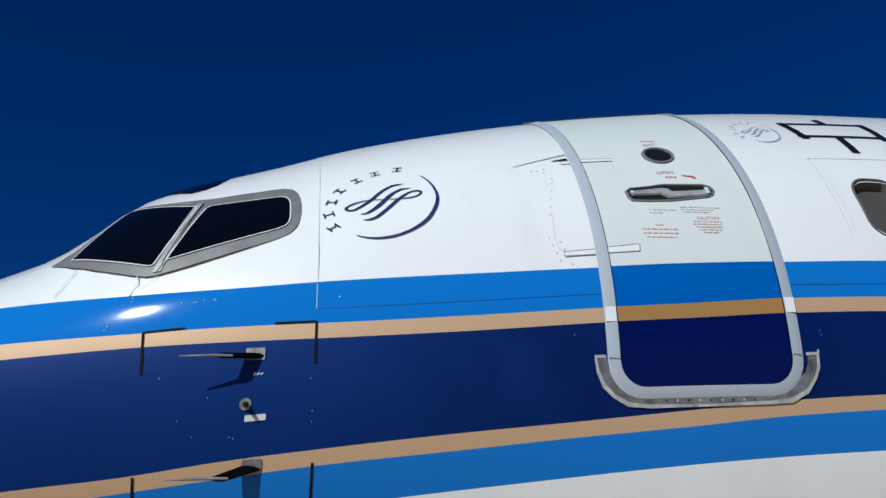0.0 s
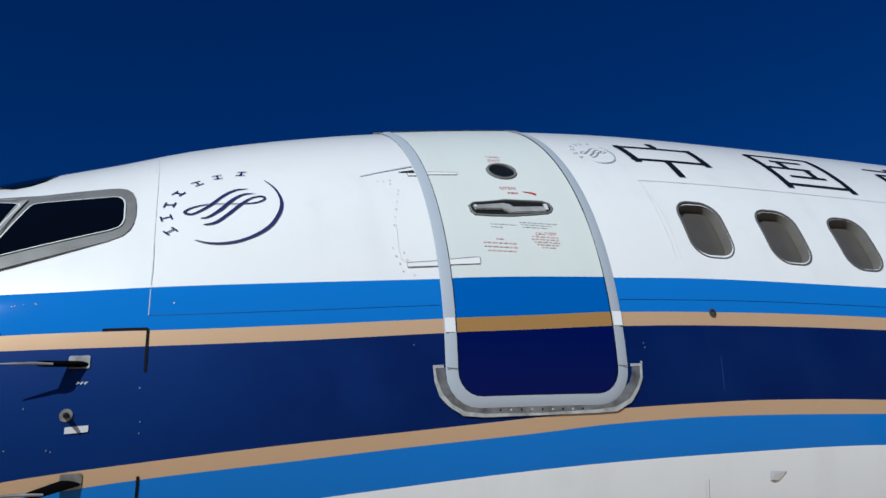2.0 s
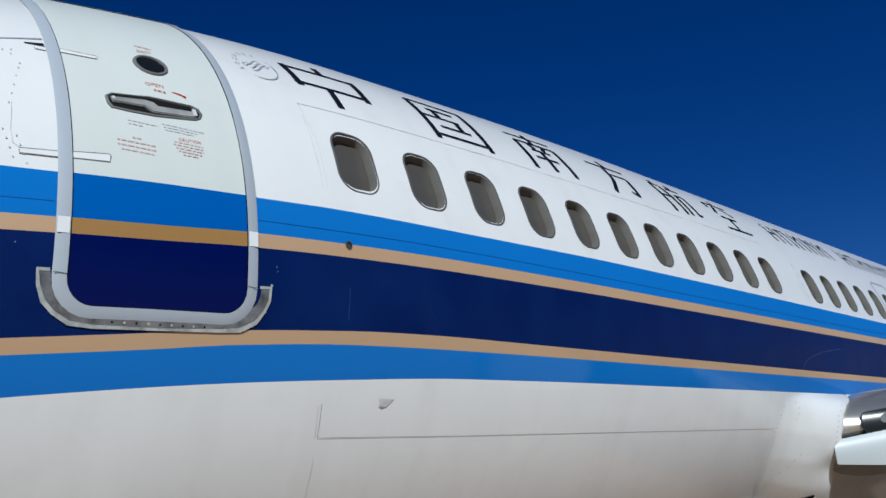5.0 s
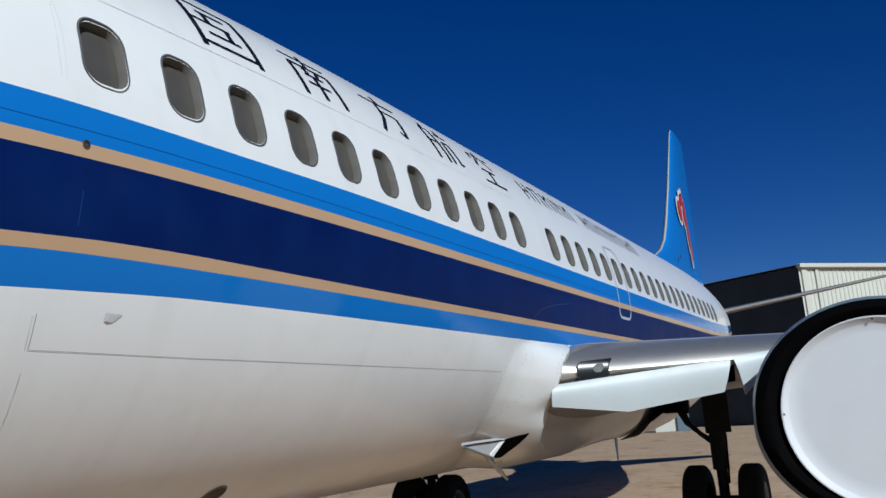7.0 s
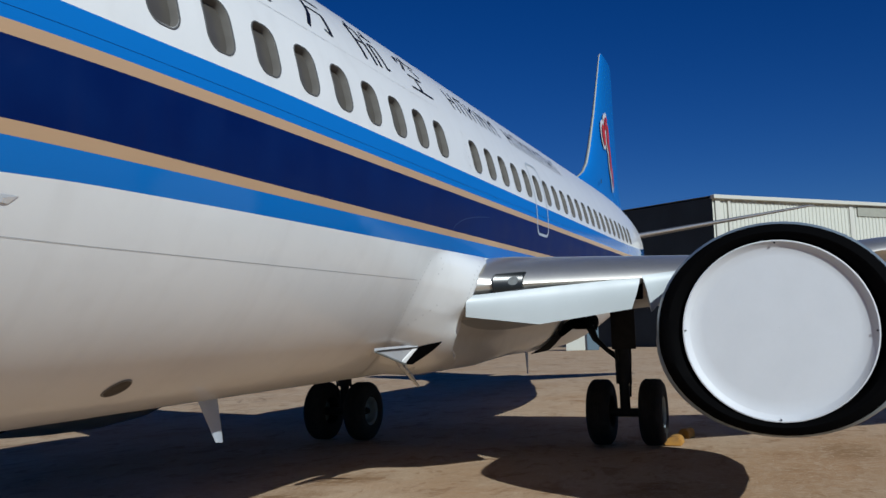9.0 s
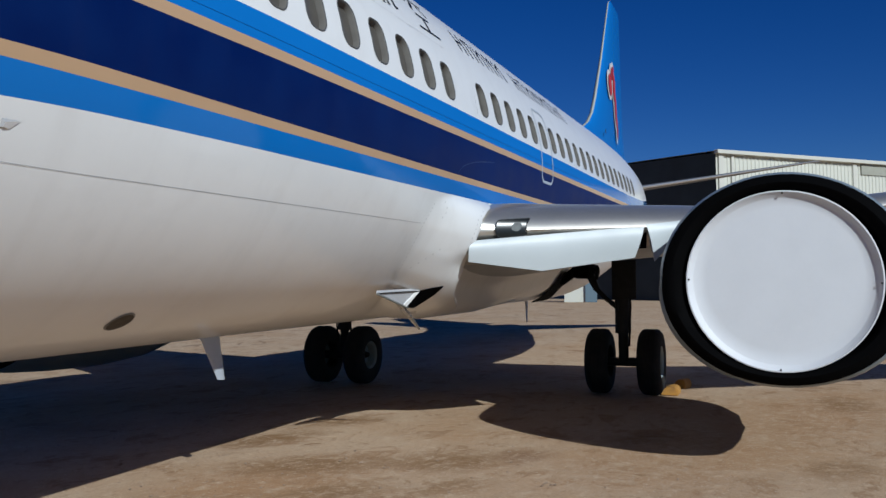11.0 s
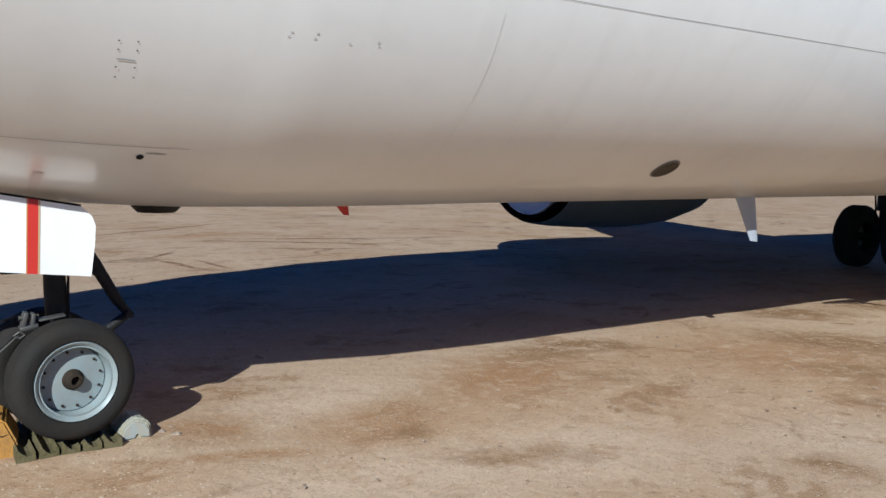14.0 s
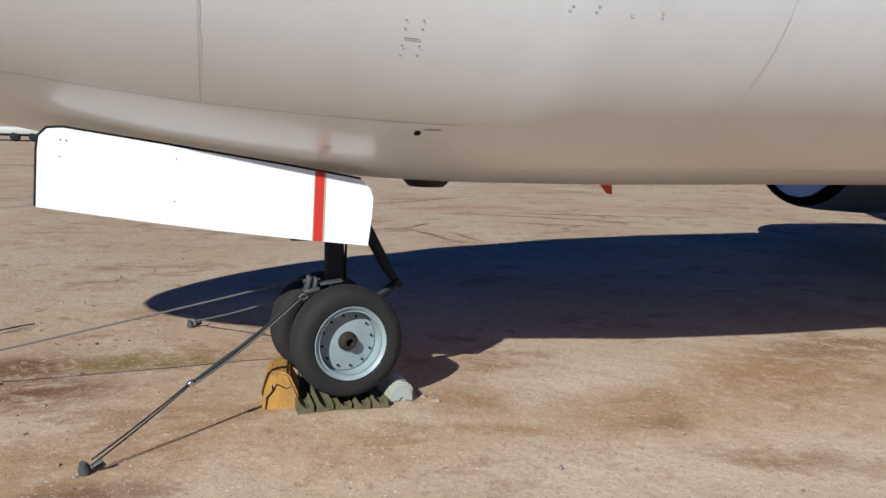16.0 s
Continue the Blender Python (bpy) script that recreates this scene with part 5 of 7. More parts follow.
stroke_group(4, [((-0.42, 0.36), (-0.10, 0.36)), ((-0.42, 0.36), (-0.46, -0.48)), ((-0.10, 0.36), (-0.10, -0.48)), ((-0.5, 0.0), (-0.02, 0.0)), ((-0.26, 0.52), (-0.3, 0.36)), ((0.06, 0.32), (0.5, 0.32)), ((0.26, 0.52), (0.28, 0.34)), ((0.14, 0.12), (0.1, -0.46)), ((0.14, 0.12), (0.38, 0.12)), ((0.38, 0.12), (0.38, -0.42)), ((0.38, -0.42), (0.5, -0.38))])
stroke_group(5, [((-0.44, 0.34), (0.46, 0.34)), ((0, 0.52), (0.02, 0.36)), ((-0.44, 0.34), (-0.46, 0.16)), ((-0.14, 0.26), (-0.36, 0.0)), ((0.14, 0.26), (0.4, 0.04)), ((-0.3, -0.1), (0.3, -0.1)), ((0, -0.1), (0, -0.44)), ((-0.48, -0.46), (0.48, -0.46))])
for k in range(14):
    if k == 5:
        continue
    cx, cv, first = 6.05 + 0.36 * k, 1.16, None
    for (u0, v0), (u1, v1) in (((-0.4, -0.5), (-0.4, 0.5)), ((0.4, -0.5), (0.4, 0.5)), ((-0.4, 0.45 if k % 2 else 0.0), (0.4, 0.45 if k % 3 else 0.0))):
        bm = bmesh.new()
        ribbon(bm, [(cx + 0.24 * u0, cv + 0.30 * v0), (cx + 0.24 * u1, cv + 0.30 * v1)], 0.03, 0.003 + 0.0006 * (u0 == u1), girth=True)
        ob = part("name_bar", bm, M_INK, first or airplane, angle=None)
        first = first or ob

# ---- joints, brackets and small fittings on the hull ----
def line(pts, width=0.006, mat=None, off=0.0013, name="joint"):
    bm = bmesh.new()
    ribbon(bm, pts, width, off)
    return part(name, bm, mat or M_LINE, airplane, angle=None)


line([(-2.785, 4.35), (-2.785, 4.1), (-2.79, 3.6), (-2.79, 3.27)], 0.003, M_FAINT)
line([(-2.79, 3.25), (-2.79, 3.14)], 0.003, M_BAND)
line(edge_line(EDGE_2, -2.79, DX0 - 0.06, 0.062), 0.0015, M_DBLUEJOINT)
line(edge_line(EDGE_2, DX1 + 0.06, 14, 0.062, 0.5), 0.0022, M_DBLUEJOINT)
for pts in ([(-3.30, 3.077), (-3.462, 3.068), (-3.462, 3.068), (-3.452, 2.90)], [(-2.95, 3.083), (-2.788, 3.085), (-2.788, 3.085), (-2.787, 2.92)], [(-3.455, 2.53), (-3.45, 2.36)], [(-2.78, 2.555), (-2.78, 2.38)]):
    bm = bmesh.new()
    for a, b in zip(pts[::2], pts[1::2]):
        ribbon(bm, [a, b], 0.010, 0.003)
    part("corner_bracket", bm, M_DARKLINE, airplane, "painted black corner bracket", angle=None)
bm = bmesh.new()
for x, z in [(-1.817, 3.890), (-1.790, 3.894), (-1.756, 3.906), (-1.761, 3.876), (-1.732, 3.830)] + [(-1.812 + 0.006 * k + 0.042 * (k % 2), 3.47 - 0.019 * k) for k in range(8)] + [(-1.74 - 0.012 * k, 3.80 - 0.05 * k) for k in range(5)]:
    disc(bm, x, z, 0.0042, 0.0042, 0.0025, n=6)
for x, z in [(-4.10 + 0.024 * k, 3.42 - 0.028 * k) for k in range(7)] + [(-4.06 + 0.03 * k, 3.50 - 0.02 * k) for k in range(4)]:
    disc(bm, x, z, 0.004, 0.004, 0.0025, n=6)
tagged(part("rivets", bm, M_RIVET, airplane, angle=None), "small grey flush rivets by the entry door", kind="stuff")
line([(-1.777, 3.61), (-1.784, 3.47), (-1.777, 3.416), (-1.75, 3.40)], 0.002, M_FAINT)
# small pale specks and one thin pale arc on the navy band
bm = bmesh.new()
for x, z in [(-3.19, 2.80), (-3.30, 2.72), (-3.24, 2.66), (-2.79, 2.74), (-2.79, 2.70), (-2.80, 2.86), (-3.38, 2.88), (-0.66, 3.05), (-0.655, 3.03), (-1.75, 3.02), (-3.10, 2.655), (-3.085, 2.65)]:
    disc(bm, x, z, 0.0028, 0.0038, 0.0025, n=6)
ribbon(bm, [(5.20, 2.82), (5.25, 2.86), (5.35, 2.91), (5.50, 2.95), (5.71, 2.99), (5.98, 3.023), (6.25, 3.05)], 0.0022, 0.0015)
part("paint_specks", bm, M_CHIP, airplane, "small pale chips and one thin pale arc on the navy paint", angle=None)
# hold door joint and its scoop
line([(-0.347, 2.46), (-0.335, 2.312), (0.6, 2.303), (4.75, 2.29)], 0.0032, M_LINE, name="hold_door_joint")
line([(-0.363, 2.45), (-0.350, 2.310)], 0.002, M_FAINT, name="hold_door_joint")
line([(-0.36, 4.05), (0.2, 4.075), (1.16, 4.10), (5.2, 4.10)], 0.004, M_FAINT)
line([(-0.36, 4.05), (-0.33, 3.75), (-0.335, 3.5)], 0.0018, M_FAINT)
line([(-4.4, 1.87), (-3.44, 1.755), (-2.68, 1.654), (-1.87, 1.594), (-1.55, 1.582)], 0.003, M_LINE)
line([(-2.70, 2.3), (-2.70, 2.0), (-2.685, 1.655)], 0.004, M_FAINT)
line([(-0.33, 2.22), (-0.318, 2.11), (-0.305, 1.97), (-0.30, 1.6), (-0.25, 1.40)], 0.003, M_GHOST, 0.001)
for x, z in ((-1.314, 2.040), (-1.305, 2.055), (-1.205, 2.040), (-1.198, 2.058), (-1.047, 2.033), (-0.918, 2.050), (-0.912, 2.035)):
    line([(x, z), (x + 0.012, z + 0.001)], 0.006, M_RIVET, 0.0013, "stencil_line")
line([(-0.24, 3.0), (-0.245, 2.84)], 0.004, M_DBLUEJOINT)
line([(-3.80, 3.41), (-3.86, 3.27)], 0.004)
for x, z in [(-2.86 + 0.03 * (k % 3), 3.98 + 0.035 * (k // 3)) for k in range(12)] + [(-2.7, 3.19)]:
    bm = bmesh.new()
    disc(bm, x, z, 0.004, 0.004, 0.0025, n=6)
    part("rivet", bm, M_FAINT, airplane, angle=None)
for k in range(8):
    bm = bmesh.new()
    disc(bm, -1.930 + 0.067 * (k % 2) + 0.003 * (k // 2), 2.005 - (0.045, 0.075, 0.135, 0.17)[k // 2] + 0.02, 0.004, 0.0036, 0.0014, n=8)
    part("port_plug", bm, M_FRAMEGREY, airplane, angle=None)
line([(-1.926, 1.918), (-1.860, 1.914)], 0.006, M_LINE, name="stencil_line")
bm = bmesh.new()
disc(bm, -1.74, 1.545, 0.016, 0.02, 0.003, n=12)
part("drain_hole", bm, M_SEAL, airplane, angle=None)
line([(-1.72, 1.56), (-1.64, 1.558)], 0.008, M_LINE, name="stencil_line")
bm = bmesh.new()
disc(bm, -0.243, 3.212, 0.021, 0.021, 0.004, n=18)
disc(bm, -0.240, 3.216, 0.014, 0.013, 0.005, 1, n=12)
disc(bm, -0.243, 3.208, 0.009, 0.007, 0.006, 0, n=10)
part("drain_port", bm, [M_FITTING, M_STRUT], airplane, "small dark flush port", angle=None)
bm = bmesh.new()
disc(bm, 1.55, 1.518, 0.090, 0.10, 0.004, n=28)
hatch = part("round_hatch", bm, material("bronze_brown_hatch", (0.0382, 0.0281, 0.0187), rough=0.6, blotch=0.4, blotch_scale=20), airplane, "round bronze-brown access hatch", angle=None)
bm = bmesh.new()
c = flat(1.55, 1.518)
circ = lambda r: [(c.x + r * math.cos(math.tau * k / 28), c.y + r * 1.08 * math.sin(math.tau * k / 28)) for k in range(28)]
ring_between(bm, circ(0.086), circ(0.098), [(0, 0.004), (0.3, 0.008), (1, 0.001)])
part("hatch_rim", bm, M_FRAMEGREY, hatch, angle=None)
# outflow scoop, shade on its mouth and top edge put in as grey faces
bm = bmesh.new()
vv = [bm.verts.new(skin(x, z, o)) for x, z, o in ((0.0, 2.486, 0.002), (0.0, 2.448, 0.002), (0.050, 2.446, 0.002), (0.095, 2.486, 0.002), (0.011, 2.453, 0.010), (0.013, 2.473, 0.011))]
for f, m in (((0, 1, 4, 5), 1), ((1, 2, 4), 0), ((2, 3, 5, 4), 0), ((3, 0, 5), 1)):
    bm.faces.new([vv[k] for k in f]).material_index = m
part("air_scoop", bm, [M_WHITE, M_LINE], airplane, "small white wedge scoop, its mouth and top edge painted grey for shade", smooth=False)
# overwing exit outline
bm = bmesh.new()
ring_between(bm, [tuple(flat(*p))[:2] for p in rounded(8.285, 8.815, 3.065, 4.04, 0.10)], [tuple(flat(*p))[:2] for p in rounded(8.25, 8.85, 3.03, 4.07, 0.13)], [(0, 0.004), (1, 0.004)])
part("exit_outline", bm, M_BAND, airplane, "pale painted outline of the overwing exit", angle=None)


# ---- probes ----
def probe(x, z, reach, length, name):
    foot, tip = skin(x, z), skin(x - 0.10, z - 0.012, reach)
    bm = bmesh.new()
    decal(bm, rounded(x - 0.040, x + 0.034, z - 0.018, z + 0.030, 0.006), 0.004)
    base = part(name, bm, M_SCUFF, airplane, "bare-metal pitot probe on a square base plate, its blade black for shade", angle=None)
    # swept blade, the shade on its underside put in as black
    bm = bmesh.new()
    out = (skin(x, z, 1.0) - foot).normalized()
    rows = []
    for f in np.linspace(0, 1, 6):
        p = foot.lerp(tip, f)
        chord = 0.098 * (1 - 0.25 * f)
        rows.append([bm.verts.new(p + Vector((math.cos(a) * chord / 2, 0, 0)) + Vector((0, 0, 1)) * math.sin(a) * 0.012) for a in [math.tau * k / 12 for k in range(12)]])
    for u, v in zip(rows, rows[1:]):
        for k in range(12):
            bm.faces.new((u[k], u[(k + 1) % 12], v[(k + 1) % 12], v[k]))
    part("blade", bm, M_BLACK, base)
    bm = bmesh.new()
    tube(bm, [tip + Vector((0.03, 0, 0)), tip + Vector((-0.03, 0, 0.0)), tip + Vector((-length * 0.6, 0, -0.004)), tip + Vector((-length, 0, -0.008))], [0.005, 0.0065, 0.0045, 0.002], 10)
    part("tube", bm, M_SCUFF, base)


probe(-3.015, 2.955, 0.085, 0.17, "pitot_probe")
probe(-3.005, 2.545, 0.085, 0.20, "pitot_probe")
bm = bmesh.new()
disc(bm, -3.045, 2.772, 0.023, 0.026, 0.004, n=20)
vane = part("vane_probe", bm, M_SCUFF, airplane, "round probe base with a short dark vane", angle=None)
bm = bmesh.new()
tube(bm, [skin(-3.045, 2.772, 0.0), skin(-3.035, 2.768, 0.05)], [0.012, 0.006], 8)
part("vane", bm, M_SEAL, vane)
bm = bmesh.new()
decal(bm, [(-3.045, 2.708), (-2.965, 2.712), (-2.965, 2.735), (-3.045, 2.731)], 0.003)
part("placard", bm, M_COVER, vane, "white placard", angle=None)
for k in range(3):
    line([(-3.022 + 0.014 * k, 2.880), (-3.012 + 0.014 * k, 2.888)], 0.007, M_BAND, name="stencil_line")


# ---- belly masts ----
def blade(name, pts, thick, mat, label, y=0.0):
    """A tapered blade: root front, root back, tip back, tip front in x and z."""
    bm = bmesh.new()
    (ax, az), (bx, bz), (cx, cz), (dx, dz) = pts
    rows = []
    for f in (0, 0.5, 1):
        x0, z0, x1, z1 = ax + (dx - ax) * f, az + (dz - az) * f, bx + (cx - bx) * f, bz + (cz - bz) * f
        rows.append([bm.verts.new((x0 + (x1 - x0) * (1 - math.cos(a)) / 2, y + thick * (1 - 0.5 * f) * math.sin(a) / 2, z0 + (z1 - z0) * (1 - math.cos(a)) / 2)) for a in [math.tau * k / 14 for k in range(14)]])
    for u, v in zip(rows, rows[1:]):
        for k in range(14):
            bm.faces.new((u[k], u[(k + 1) % 14], v[(k + 1) % 14], v[k]))
    bm.faces.new(rows[-1])
    return part(name, bm, mat, airplane, label)


blade("antenna", [(3.10, 1.36), (3.38, 1.36), (3.46, 0.94), (3.36, 0.95)], 0.05, M_BAND, "pale grey blade antenna under the belly", -0.3)
blade("antenna", [(-0.38, 1.27), (-0.28, 1.27), (-0.27, 1.19), (-0.31, 1.195)], 0.03, M_RED, "small red blade antenna under the belly", 0.0)
blade("antenna", [(13.72, 1.45), (13.92, 1.45), (13.86, 0.96), (13.81, 0.96)], 0.04, M_COVER, "white blade antenna under the belly", 0.0)
bm = bmesh.new()
tube(bm, [(5.29, -1.1, 1.61), (5.35, -1.15, 1.49), (5.50, -1.18, 1.38), (5.64, -1.2, 1.27)], [0.035, 0.03, 0.026, 0.012], 10)
part("drain_mast", bm, M_ALU, airplane, "shiny curved drain mast")
bm = bmesh.new()
lathe(bm, [(0.02, 0.0001), (0.0, 0.10), (0.04, 0.14)], (-1.45, 0, 1.225), "z", 24)
part("belly_beacon", bm, M_STRUT, airplane, "flat dark fitting under the belly")


# ---- wing root: body fairing, scoop, lamp and Krueger flaps ----
ROLL_Z = (1.50, 1.62, 1.69, 1.78, 1.86, 1.96, 2.06, 2.16, 2.30, 2.45, 2.52, 2.60)
ROLL_X = (6.90, 6.70, 6.34, 6.02, 5.88, 5.85, 5.78, 5.69, 5.66, 5.70, 5.84, 6.20)


def ease(t):
    t = min(1.0, max(0.0, t))
    return t * t * (3 - 2 * t)


def fairing_lead(z):
    return float(np.interp(z, (1.33, 1.50, 1.67, 1.86, 2.06, 2.28, 2.49, 2.55, 2.60), (5.55, 5.20, 4.97, 4.78, 4.69, 4.68, 4.76, 4.86, 5.10)))


def fairing_point(x, z, side, off=0.0):
    """The fairing's skin: swells aft of its seam, then rolls in at the wing's leading edge and behind the flap."""
    x, z = float(x), float(z)
    g = (2.60 - z) / 1.27
    lead = fairing_lead(z)
    edge = min(1, max(0, g) / 0.24, max(0, 1 - g) / 0.40)
    f = min(1, max(0, (x - lead) / (12.4 - lead))) ** (1 / 1.7)
    grow = 0.004 + 0.275 * ease((x - lead) / 1.25) * math.sqrt(edge * (2 - edge)) * (1 - max(0, f - 0.6) / 0.4)
    grow *= 1 - 0.18 * math.exp(-(((z - 2.04) / 0.10) ** 2)) * ease((x - 5.3) / 0.5)
    roll = float(np.interp(z, ROLL_Z, ROLL_X))
    deep = 0.97 if z > 2.15 else 0.97 - 0.22 * ease((2.15 - z) / 0.1)
    grow *= 1 - deep * ease((z - 1.52) / 0.24) * ease((x - roll) / 0.14)
    return skin(x, z, grow + off, side)


def fairing(side):
    bm = bmesh.new()
    rows = []
    for j in range(53):
        z = 2.60 - 1.27 * j / 52
        lead, roll = fairing_lead(z), float(np.interp(z, ROLL_Z, ROLL_X))
        xs = [lead + (roll - lead) * k / 26 for k in range(26)] + [roll + 0.16 * k / 12 for k in range(12)]
        xs += [roll + 0.16 + (12.4 - roll - 0.16) * (k / 24) ** 1.3 for k in range(25)]
        rows.append([bm.verts.new(fairing_point(x, z, side)) for x in xs])
    for u, v in zip(rows, rows[1:]):
        for k in range(len(u) - 1):
            bm.faces.new((u[k], u[k + 1], v[k + 1], v[k]))
    bmesh.ops.recalc_face_normals(bm, faces=bm.faces)
    shell = part("wing_fairing", bm, M_WHITE, airplane, "white blended fairing at the wing root", angle=None)
    if side > 0:
        return
    # rivet rows along the seam, down the face and round the collar
    dots = [(fairing_lead(z) + 0.05, z) for z in np.linspace(1.72, 2.48, 22)]
    dots += [(5.02 + 0.05 * math.sin(k), 2.52 - 0.047 * k) for k in range(4)] + [(5.20 - 0.05 * k, 2.11 - 0.055 * k) for k in range(5)]
    dots += [(float(np.interp(z, ROLL_Z, ROLL_X)) - 0.08, z) for z in np.linspace(2.2, 2.52, 9)]
    bm = bmesh.new()
    for x, z in dots:
        ring = []
        for k in range(7):
            a = math.tau * k / 7
            ring.append(bm.verts.new(fairing_point(x + 0.009 * math.cos(a), z + 0.008 * math.sin(a), side, 0.003)))
        bm.faces.new(ring)
    tagged(part("rivets", bm, M_RIVET, shell, angle=None), "small grey flush rivets", kind="stuff")


fairing(-1)
fairing(1)


def scoop(side):
    """Ram-air inlet on the body fairing: a grey ramp, a bright lip standing proud and a black face painted for the
    shaded mouth.
    """
    def sheet(pts, name, mat, parent, label="", deep=0.0):
        bm = bmesh.new()
        front = [bm.verts.new((x, side * y, z)) for x, y, z in pts]
        bm.faces.new(front)
        if deep:
            back = [bm.verts.new((x + deep, side * (y - 0.4 * deep), z + deep)) for x, y, z in pts]
            for k in range(len(pts)):
                n = (k + 1) % len(pts)
                bm.faces.new((front[k], front[n], back[n], back[k]))
        bmesh.ops.recalc_face_normals(bm, faces=bm.faces)
        return part(name, bm, mat, parent, label, smooth=False)

    root = sheet([(4.64, 1.19, 1.667), (4.90, 1.20, 1.672), (5.25, 1.23, 1.678), (5.46, 1.275, 1.682), (5.27, 1.20, 1.535)], "air_inlet", M_LINE, airplane, "ram-air inlet with a bright lip and a mouth painted black for shade", 0.03)
    sheet([(5.47, 1.285, 1.680), (5.40, 1.262, 1.674), (5.235, 1.205, 1.545), (5.29, 1.205, 1.512)], "lip", M_WHITE, root, "bright white lip", 0.02)
    # closed black face stands in for the shaded opening
    sheet([(5.29, 1.20, 1.510), (5.475, 1.285, 1.678), (5.555, 1.380, 1.705), (5.67, 1.475, 1.722), (5.70, 1.360, 1.640), (5.72, 1.240, 1.572), (5.60, 1.16, 1.500)], "mouth", M_BLACK, root, "", 0.03)
    bm = bmesh.new()
    tube(bm, [(4.632, side * 1.205, 1.664), (5.27, side * 1.235, 1.512)], 0.011, 6)
    part("lower_edge", bm, M_RIMGREY, root)
    bm = bmesh.new()
    tube(bm, [(4.64, side * 1.200, 1.668), (4.90, side * 1.212, 1.674), (5.25, side * 1.243, 1.680), (5.46, side * 1.287, 1.684)], 0.006, 6)
    part("upper_edge", bm, M_STRUT, root, "dark joint over the ramp")


scoop(-1)
scoop(1)


def krueger(side):
    """Pale curved flap panels hung under the leading edge between the body and the engine."""
    inner = ([(5.625, 1.778, 2.205), (6.18, 2.605, 2.290), (6.740, 3.440, 2.370)], [(5.625, 1.780, 1.985), (6.075, 2.450, 1.884), (6.675, 3.345, 2.022)])
    outer = ([(6.752, 3.460, 2.388), (6.990, 3.815, 2.436), (7.20, 4.10, 2.47)], [(6.805, 3.540, 1.982), (6.935, 3.735, 2.20), (7.16, 4.06, 2.32)])
    for head, foot in (inner, outer):
        bm = bmesh.new()
        kink = 0.42
        at = lambda row, f: Vector(row[0]).lerp(Vector(row[1]), f / kink) if f < kink else Vector(row[1]).lerp(Vector(row[2]), (f - kink) / (1 - kink))
        faces = []
        for back in (0, 1):
            rows = []
            for i in range(20):
                row = []
                for j in range(9):
                    g = j / 8
                    p = at(head, i / 19).lerp(at(foot, i / 19), g)
                    bulge = 0.03 * math.sin(math.pi * g**0.75)
                    p += Vector((-0.83, 0.55, 0)) * (bulge - back * (0.012 + 0.03 * math.sin(math.pi * g)))
                    row.append(bm.verts.new((p.x, side * p.y, p.z)))
                rows.append(row)
            for u, v in zip(rows, rows[1:]):
                for k in range(8):
                    bm.faces.new((u[k], v[k], v[k + 1], u[k + 1]))
            faces.append(rows)
        f, b = faces
        rim = [r[0] for r in f] + f[-1][1:] + [r[-1] for r in f[-2::-1]] + f[0][-2:0:-1]
        rib = [r[0] for r in b] + b[-1][1:] + [r[-1] for r in b[-2::-1]] + b[0][-2:0:-1]
        for k in range(len(rim)):
            n = (k + 1) % len(rim)
            bm.faces.new((rim[k], rim[n], rib[n], rib[k]))
        bmesh.ops.recalc_face_normals(bm, faces=bm.faces)
        # black sheets put shade behind the panels and close the gaps to light
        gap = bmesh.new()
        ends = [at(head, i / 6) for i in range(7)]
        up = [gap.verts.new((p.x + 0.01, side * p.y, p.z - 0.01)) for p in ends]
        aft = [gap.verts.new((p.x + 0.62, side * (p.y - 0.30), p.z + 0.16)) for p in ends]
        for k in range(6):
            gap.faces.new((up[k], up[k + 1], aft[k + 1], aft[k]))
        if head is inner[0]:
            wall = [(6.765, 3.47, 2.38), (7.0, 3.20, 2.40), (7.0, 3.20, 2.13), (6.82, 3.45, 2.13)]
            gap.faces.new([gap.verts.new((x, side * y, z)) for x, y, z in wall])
        part("flap_shade", gap, M_BLACK, airplane, "black sheet painted as shade behind the flap panel", smooth=False)
        part("leading_edge_flap", bm, M_FLAP, airplane, "pale grey-blue flap panel hung below the leading edge", angle=35)


krueger(-1)
krueger(1)


